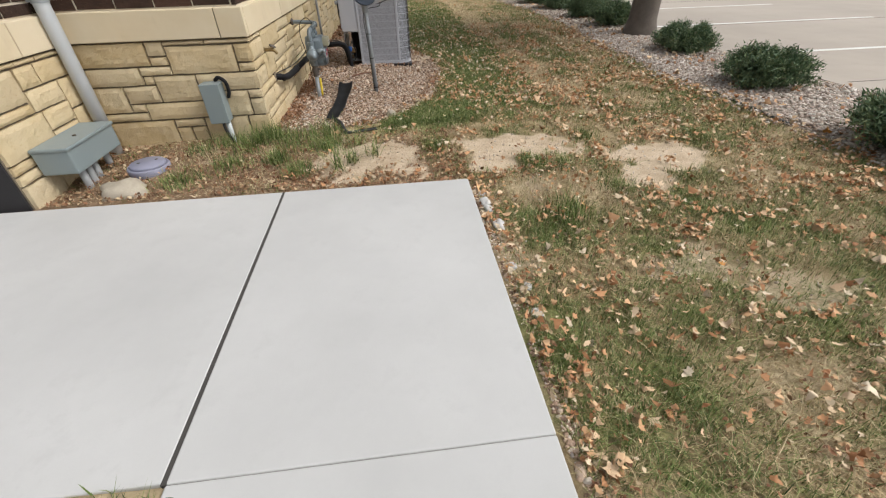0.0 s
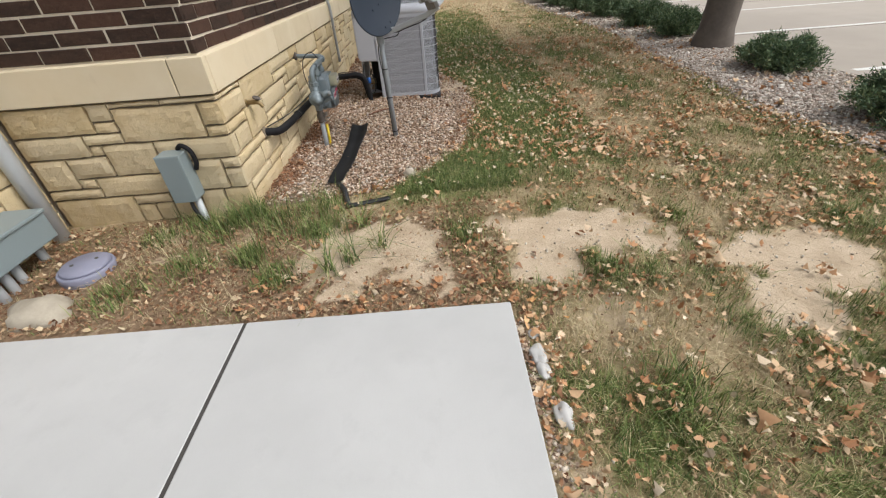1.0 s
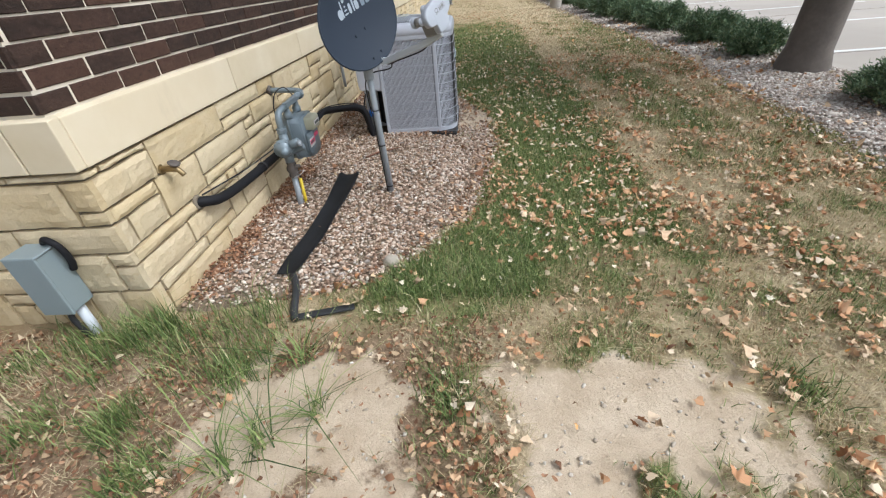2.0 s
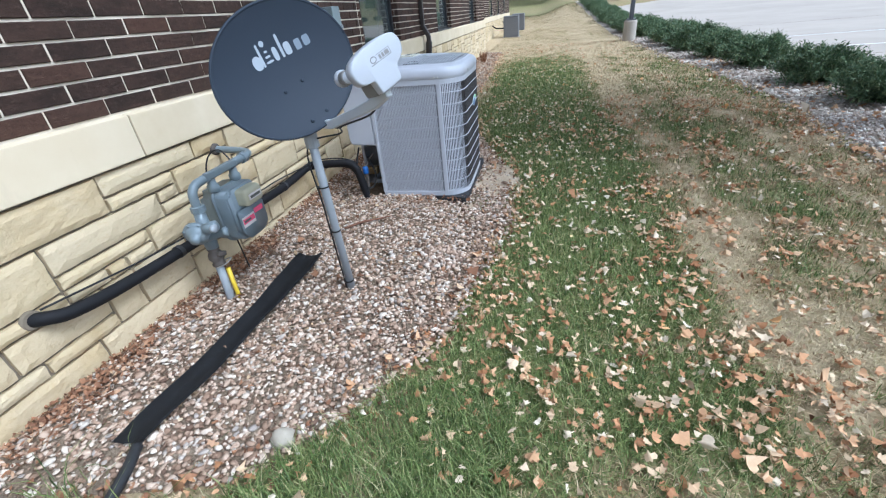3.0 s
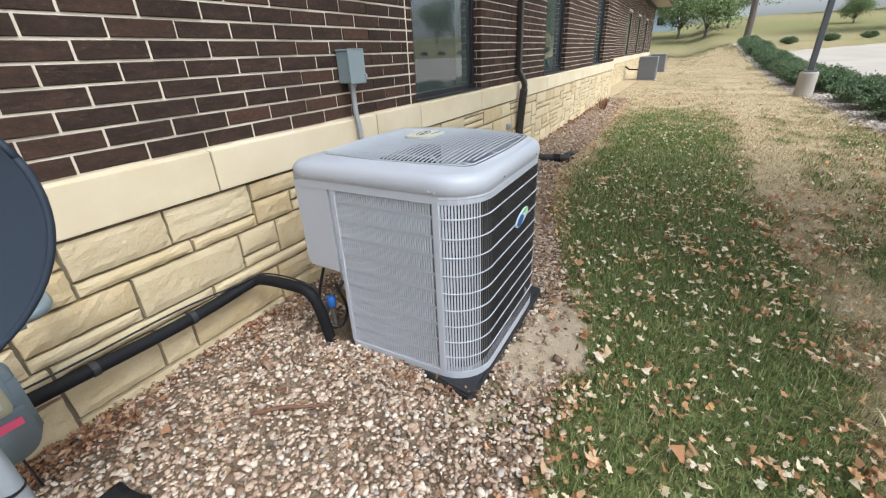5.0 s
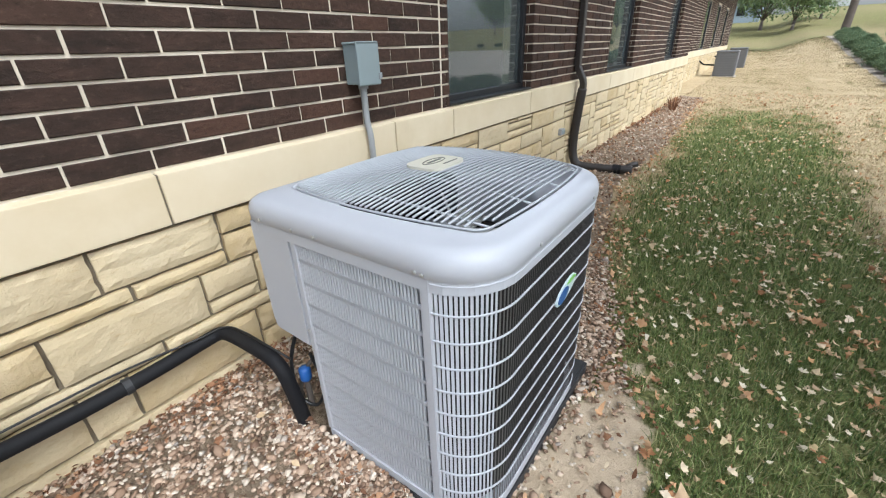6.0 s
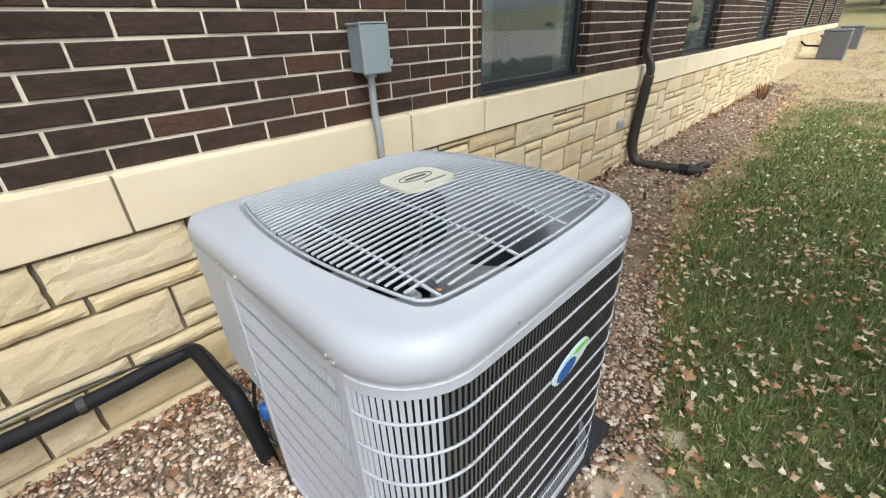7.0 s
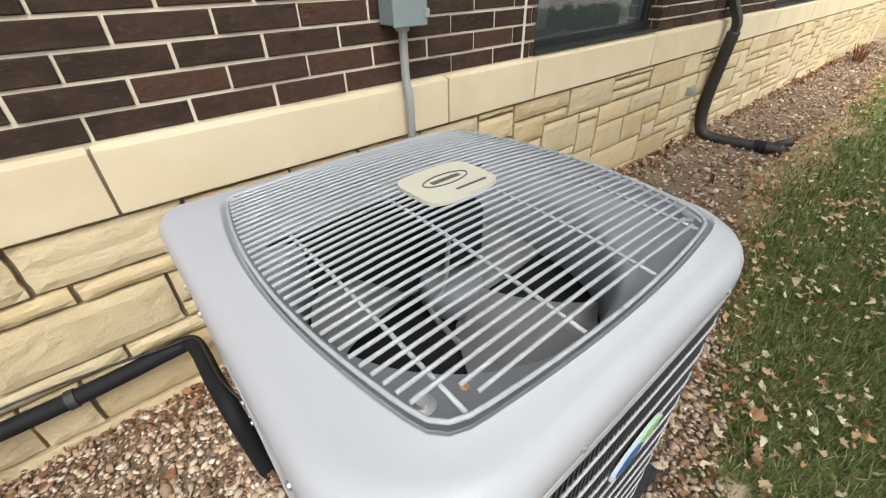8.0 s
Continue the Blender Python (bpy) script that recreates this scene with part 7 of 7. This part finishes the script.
# small stones on the bare soil
ps = []
for cx, cy, a, b in SOIL_SPOTS:
    m = int(700 * a * b)
    t, r = rng.uniform(0, math.tau, m), np.sqrt(rng.random(m))
    ps += [(cx + a * q * math.cos(p), cy + b * q * math.sin(p)) for p, q in zip(t, r)]
ps = np.array([(x, y, ground_z(x, y) + 0.002) for x, y in ps])
v, f = pebbles(ps, 0.0055)
tagged(new("soil_stones", bulk("soil_stones", v, f, SMALL_STONE, True)), "tiny pale stones on bare soil", "stones", kind="stuff")
es = np.array([(SX + abs(rng.normal(0.03, 0.025)), y, -0.012) for y in rng.uniform(0.2, 2.45, 1500)])
v, f = pebbles(es, 0.0065)
tagged(new("edge_stones", bulk("edge_stones", v, f, PEBBLE, True)), "small grey stones along the slab edge", "stones", kind="stuff")
stick = tagged(new("stick", mesh_from("stick", tubed(soft_path([(-0.52, 5.62, 0.035), (-0.42, 5.70, 0.045), (-0.33, 5.75, 0.045), (-0.24, 5.83, 0.035)]), [0.007, 0.009, 0.010, 0.010, 0.009, 0.009, 0.008, 0.010, 0.010, 0.008, 0.008, 0.007, 0.007, 0.007, 0.006, 0.006, 0.005, 0.005, 0.004], 7), TWIG, True)), "broken brown stick lying on gravel", "stick")

dead = thing("dead_shrub", "withered red brown plant by the far stone base", "plant", (-0.80, 15.9, 0.0))
bm = bmesh.new()
for k in range(46):
    a, r = rng.uniform(0, math.tau), rng.uniform(0.05, 0.20)
    tube(bm, [(0.05 * math.cos(a), 0.05 * math.sin(a), 0.0), (r * 0.6 * math.cos(a), r * 0.6 * math.sin(a), 0.16), (r * math.cos(a), r * math.sin(a), rng.uniform(0.2, 0.34))], [0.006, 0.005, 0.003], 4)
part("stem", bm, LEAF_RED, dead)

# ---- shrub bed by the parking lot ----
bm = bmesh.new()
grid = []
for j in range(241):
    y = -8 + 58 * j / 240
    e = shrub_edge(y)
    grid.append([bm.verts.new((e + (LOT_EDGE - e) * i / 8, y, ground_z(e + (LOT_EDGE - e) * i / 8, y) + (0.02 if 0 < i else -0.005) + 0.012 * noise.noise((i, j * 0.8, 2)))) for i in range(9)])
for a, b in zip(grid, grid[1:]):
    for i in range(8):
        bm.faces.new((a[i], a[i + 1], b[i + 1], b[i]))
shrub_gravel = thing("shrub_gravel", "pale grey rock mulch under the shrubs", "gravel", kind="structure")
part("gravel_base", bm, MULCH_BED, shrub_gravel, "", True)
pts = []
for n, y0, y1, size in ((25000, 1.2, 8.5, 0.0115), (9000, 8.5, 24.0, 0.019)):
    xs, ys = rng.uniform(3.1, LOT_EDGE, n), rng.uniform(y0, y1, n)
    pts.append((np.array([(x, y, ground_z(x, y) + 0.026) for x, y in zip(xs, ys) if x > shrub_edge(y) + 0.12 * rng.normal()]), size))
ROCK_MULCH = scatter_mat("rock_mulch", (0, (0.34, 0.26, 0.21)), (0.4, (0.54, 0.45, 0.38)), (0.75, (0.68, 0.60, 0.52)), (1, (0.82, 0.77, 0.70)), rough=0.8, grain=50)
for p, size in pts:
    v, f = pebbles(p, size)
    ob = part("stones", bulk("stones", v, f, ROCK_MULCH), ROCK_MULCH, shrub_gravel)
    ob["kind"] = "stuff"
edge_strip = bmesh.new()
tube(edge_strip, [(shrub_edge(y) - 0.01, y, ground_z(shrub_edge(y), y) + 0.015) for y in np.arange(3.1, 4.3, 0.12)], 0.014, 6)
tagged(new("garden_edging", mesh_from("garden_edging", edge_strip, BLACK_DUSTY, True)), "black plastic edging between lawn and rock mulch", "edging")


def needle_mass(n_branch, radius, height, seed):
    """Sprays of needles on arching branches, uneven at the rim."""
    r = np.random.default_rng(seed)
    vs, stems = [], bmesh.new()
    for k in range(n_branch):
        a, reach_out = r.uniform(0, math.tau), radius * r.uniform(0.35, 1.0)
        top = height * r.uniform(0.35, 1.05) * (1.15 - 0.55 * (reach_out / radius) ** 2)
        d = np.array([math.cos(a), math.sin(a), 0])
        tube(stems, [(0, 0, 0.0), tuple(d * reach_out * 0.5 + (0, 0, top * 0.75)), tuple(d * reach_out + (0, 0, top))], [0.010, 0.006, 0.002], 4, False)
        for q in range(125):
            t = r.uniform(0.25, 1.05)
            p = d * reach_out * t + np.array([0, 0, top * (1 - (1 - t) ** 2)]) + r.normal(0, 0.035, 3)
            g = d * 0.6 + r.normal(0, 0.6, 3) + (0, 0, 0.55)
            g /= np.linalg.norm(g)
            s = np.cross(g, r.normal(0, 1, 3))
            s /= np.linalg.norm(s) + 1e-9
            ln, w = r.uniform(0.030, 0.075), r.uniform(0.006, 0.012)
            vs += [p - s * w, p + s * w, p + g * ln]
    verts = np.array(vs)
    verts[:, 2] = np.maximum(verts[:, 2], 0.01)
    return bulk("foliage", verts, np.arange(len(verts)).reshape(-1, 3), JUNIPER), mesh_from("stem", stems, BARK)


jun_meshes = [needle_mass(170, 0.60, 0.46, s) for s in (3, 4, 5)]


def juniper(x, y, s, k, label, group="junipers by the parking lot"):
    j = thing("juniper_shrub", label, "shrub", (x, y, ground_z(x, y)), group)
    j.rotation_euler = (0, 0, k * 2.1)
    j.scale = (s, s, s)
    fol, br = jun_meshes[k % 3]
    part("foliage", fol, JUNIPER, j)
    part("stem", br, BARK, j)


JUN = [(3.74, 2.46, 0.80), (4.02, 4.30, 0.78), (4.30, 6.22, 0.76), (4.52, 9.00, 0.86), (4.56, 10.4, 0.95), (4.45, 12.2, 1.0), (4.42, 13.8, 1.0), (4.40, 15.3, 1.15), (4.35, 16.8, 1.15), (4.45, 18.2, 1.1)]
for k, (x, y, s) in enumerate(JUN):
    juniper(x, y, s, k, "low blue green juniper shrub in rock mulch" if s < 0.9 else "broad spreading green juniper in rock mulch")
for k in range(21):
    juniper(4.35 + 0.15 * math.sin(k * 2.3), 20.6 + 1.25 * k, 1.12 + 0.1 * math.sin(k), k, "juniper in the long hedge row by the lot")
for k in range(9):
    x = 7.5 + 3.1 * k
    juniper(x, lot_end(x) + 2.2, 1.05, k, "small dark shrub beyond the parking lot", "shrubs along the far lot edge")


# ---- trees ----
def leaf_cloud(centres, per, spread_r, size, seed):
    r = np.random.default_rng(seed)
    vs = []
    for c in centres:
        m = int(per * r.uniform(0.6, 1.3))
        off = r.normal(0, 1, (m, 3)) * np.array([1, 1, 0.7]) * spread_r * 0.5
        p = np.asarray(c) + off
        a, b = r.normal(0, 1, (m, 3)), r.normal(0, 1, (m, 3))
        a /= np.linalg.norm(a, axis=1, keepdims=True)
        b -= a * (a * b).sum(1, keepdims=True)
        b /= np.linalg.norm(b, axis=1, keepdims=True)
        s = size * r.uniform(0.6, 1.4, m)[:, None]
        vs.append(np.stack([p - a * s, p + b * s * 0.5, p + a * s, p - b * s * 0.5], 1).reshape(-1, 3))
    v = np.concatenate(vs)
    return bulk("crown", v, np.arange(len(v)).reshape(-1, 4), TREE_LEAF)


def tree_meshes(trunk_r, fork, height, width, seed, leaf=0.09, per=150):
    r = np.random.default_rng(seed)
    bm = bmesh.new()
    zs = [-0.1, 0.05, 0.25, 0.7, fork * 0.6, fork]
    tube(bm, [(0.03 * math.sin(z * 1.5), 0.03 * math.cos(z * 1.1), z) for z in zs], [trunk_r * 1.45, trunk_r * 1.3, trunk_r * 1.08, trunk_r, trunk_r * 0.92, trunk_r * 0.85], 16)
    for v in bm.verts:
        k = 1 + 0.10 * noise.noise((v.co.x * 9 + seed, v.co.y * 9, v.co.z * 1.5))
        v.co.x, v.co.y = v.co.x * k, v.co.y * k
    tips = []
    for k in range(11):
        a = math.tau * k / 11 + r.uniform(-0.3, 0.3)
        reach_out, top = width * r.uniform(0.35, 0.95), fork + (height - fork) * r.uniform(0.35, 0.95)
        p0, p3 = Vector((0, 0, fork * r.uniform(0.8, 1.0))), Vector((reach_out * math.cos(a), reach_out * math.sin(a), top))
        p1 = p0.lerp(p3, 0.35) + Vector((0, 0, 0.3))
        p2 = p0.lerp(p3, 0.7) + Vector((r.normal(0, 0.2), r.normal(0, 0.2), 0.3))
        tube(bm, [p0, p1, p2, p3], [trunk_r * 0.45, trunk_r * 0.3, trunk_r * 0.18, trunk_r * 0.05], 7)
        tips += [p2, p3]
        for q in range(3):
            b = p1.lerp(p3, r.uniform(0.1, 0.9))
            e = b + Vector((r.normal(0, 0.9), r.normal(0, 0.9), r.normal(0.3, 0.6)))
            tube(bm, [b, b.lerp(e, 0.5) + Vector((0, 0, 0.1)), e], [trunk_r * 0.12, trunk_r * 0.08, trunk_r * 0.03], 5)
            tips.append(e)
    return mesh_from("trunk", bm, BARK, True), leaf_cloud([tuple(t) for t in tips], per, width * 0.42, leaf, seed)


def tree(x, y, meshes, s, rot, label, group=""):
    t = thing("tree", label, "tree", (x, y, ground_z(x, y)), group)
    t.rotation_euler = (0, 0, rot)
    t.scale = (s, s, s)
    part("trunk", meshes[0], BARK, t)
    part("crown", meshes[1], TREE_LEAF, t)


BIG = tree_meshes(0.225, 2.3, 7.5, 3.0, 2, 0.10, 150)
SLIM = tree_meshes(0.20, 2.8, 8.5, 3.4, 5, 0.16, 110)
tree(4.53, 7.85, BIG, 1.0, 0.4, "lawn tree with grey trunk in the shrub bed")
LOW = tree_meshes(0.14, 1.0, 5.6, 2.9, 9, 0.13, 170)
tree(4.7, 51, SLIM, 1.25, 0.3, "large leafy tree at the end of the hedge", "trees on the far rise")
tree(23.5, 79, SLIM, 1.6, 1.9, "large dark tree beyond the parking lot", "trees on the far rise")
for x, y, s, k in ((2.2, 84, 1.3, 0), (-1.5, 92, 1.5, 1), (5.5, 96, 1.3, 2), (27, 122, 1.5, 3), (33, 118, 1.0, 4), (20.5, 92, 0.6, 5), (45, 112, 1.5, 6), (24.5, 81, 0.7, 7), (38, 126, 1.1, 8), (50, 100, 1.4, 9)):
    tree(x, y, LOW, s, k * 1.7, "bushy light green tree on the grassy bank", "trees on the far rise")
for x, y, s, k in ((46, 4, 1.2, 0), (50, 16, 1.4, 1), (47, 27, 1.1, 2), (55, 36, 1.4, 3), (48, 48, 1.2, 4), (52, -8, 1.3, 5)):
    tree(x, y, SLIM, s, k * 2.3, "leafy tree beyond the parking lot", "trees across the lot")


# ---- lamp post and far houses ----
lamp = thing("street_lamp", "dark parking lot lamp pole on a concrete footing", "street lamp", (3.60, 19.5, ground_z(3.60, 19.5)))
part("footing", lathe([(0.001, -0.2), (0.20, -0.2), (0.20, 0.56), (0.18, 0.60), (0.001, 0.60)], 24), BASE_CONC, lamp, "round concrete footing")
part("base_plate", boxed((-0.13, -0.13, 0.60), (0.13, 0.13, 0.63), 0.004, 1), POLE_DARK, lamp)
part("pole", boxed((-0.062, -0.062, 0.62), (0.062, 0.062, 6.5), 0.012, 2), POLE_DARK, lamp)
for sx in (-1, 1):
    for sy in (-1, 1):
        part("anchor_bolt", tubed([(0.10 * sx, 0.10 * sy, 0.60), (0.10 * sx, 0.10 * sy, 0.67)], 0.011, 8), GALV, lamp)

def far_house(x, y, w, d, h, material, label, windows=0):
    hse = thing("building", label, "building", (x, y, ground_z(x, y) - 0.5))
    part("wall", boxed((-w / 2, -d / 2, 0), (w / 2, d / 2, h)), material, hse)
    bm = bmesh.new()
    q = [bm.verts.new(p) for p in ((-w / 2 - 0.5, -d / 2 - 0.5, h), (w / 2 + 0.5, -d / 2 - 0.5, h), (w / 2 + 0.5, d / 2 + 0.5, h), (-w / 2 - 0.5, d / 2 + 0.5, h), (-w / 2, 0, h + d * 0.22), (w / 2, 0, h + d * 0.22))]
    for fc in ((0, 1, 5, 4), (2, 3, 4, 5), (3, 0, 4), (1, 2, 5), (3, 2, 1, 0)):
        bm.faces.new([q[k] for k in fc])
    part("roof", bm, ROOFING, hse)
    for k in range(windows):
        u = -w / 2 + 2 + 4 * k
        part("window", boxed((u - 0.6, -d / 2 - 0.05, 1.2), (u + 0.6, -d / 2 + 0.02, 2.6)), FRAME_BLACK, hse)


far_house(-7.0, 112, 9, 9, 5.0, FAR_BLUE, "distant pale blue grey building", 2)
far_house(9.6, 165, 9, 6, 4.2, FAR_WHITE, "distant white building on the rise", 1)
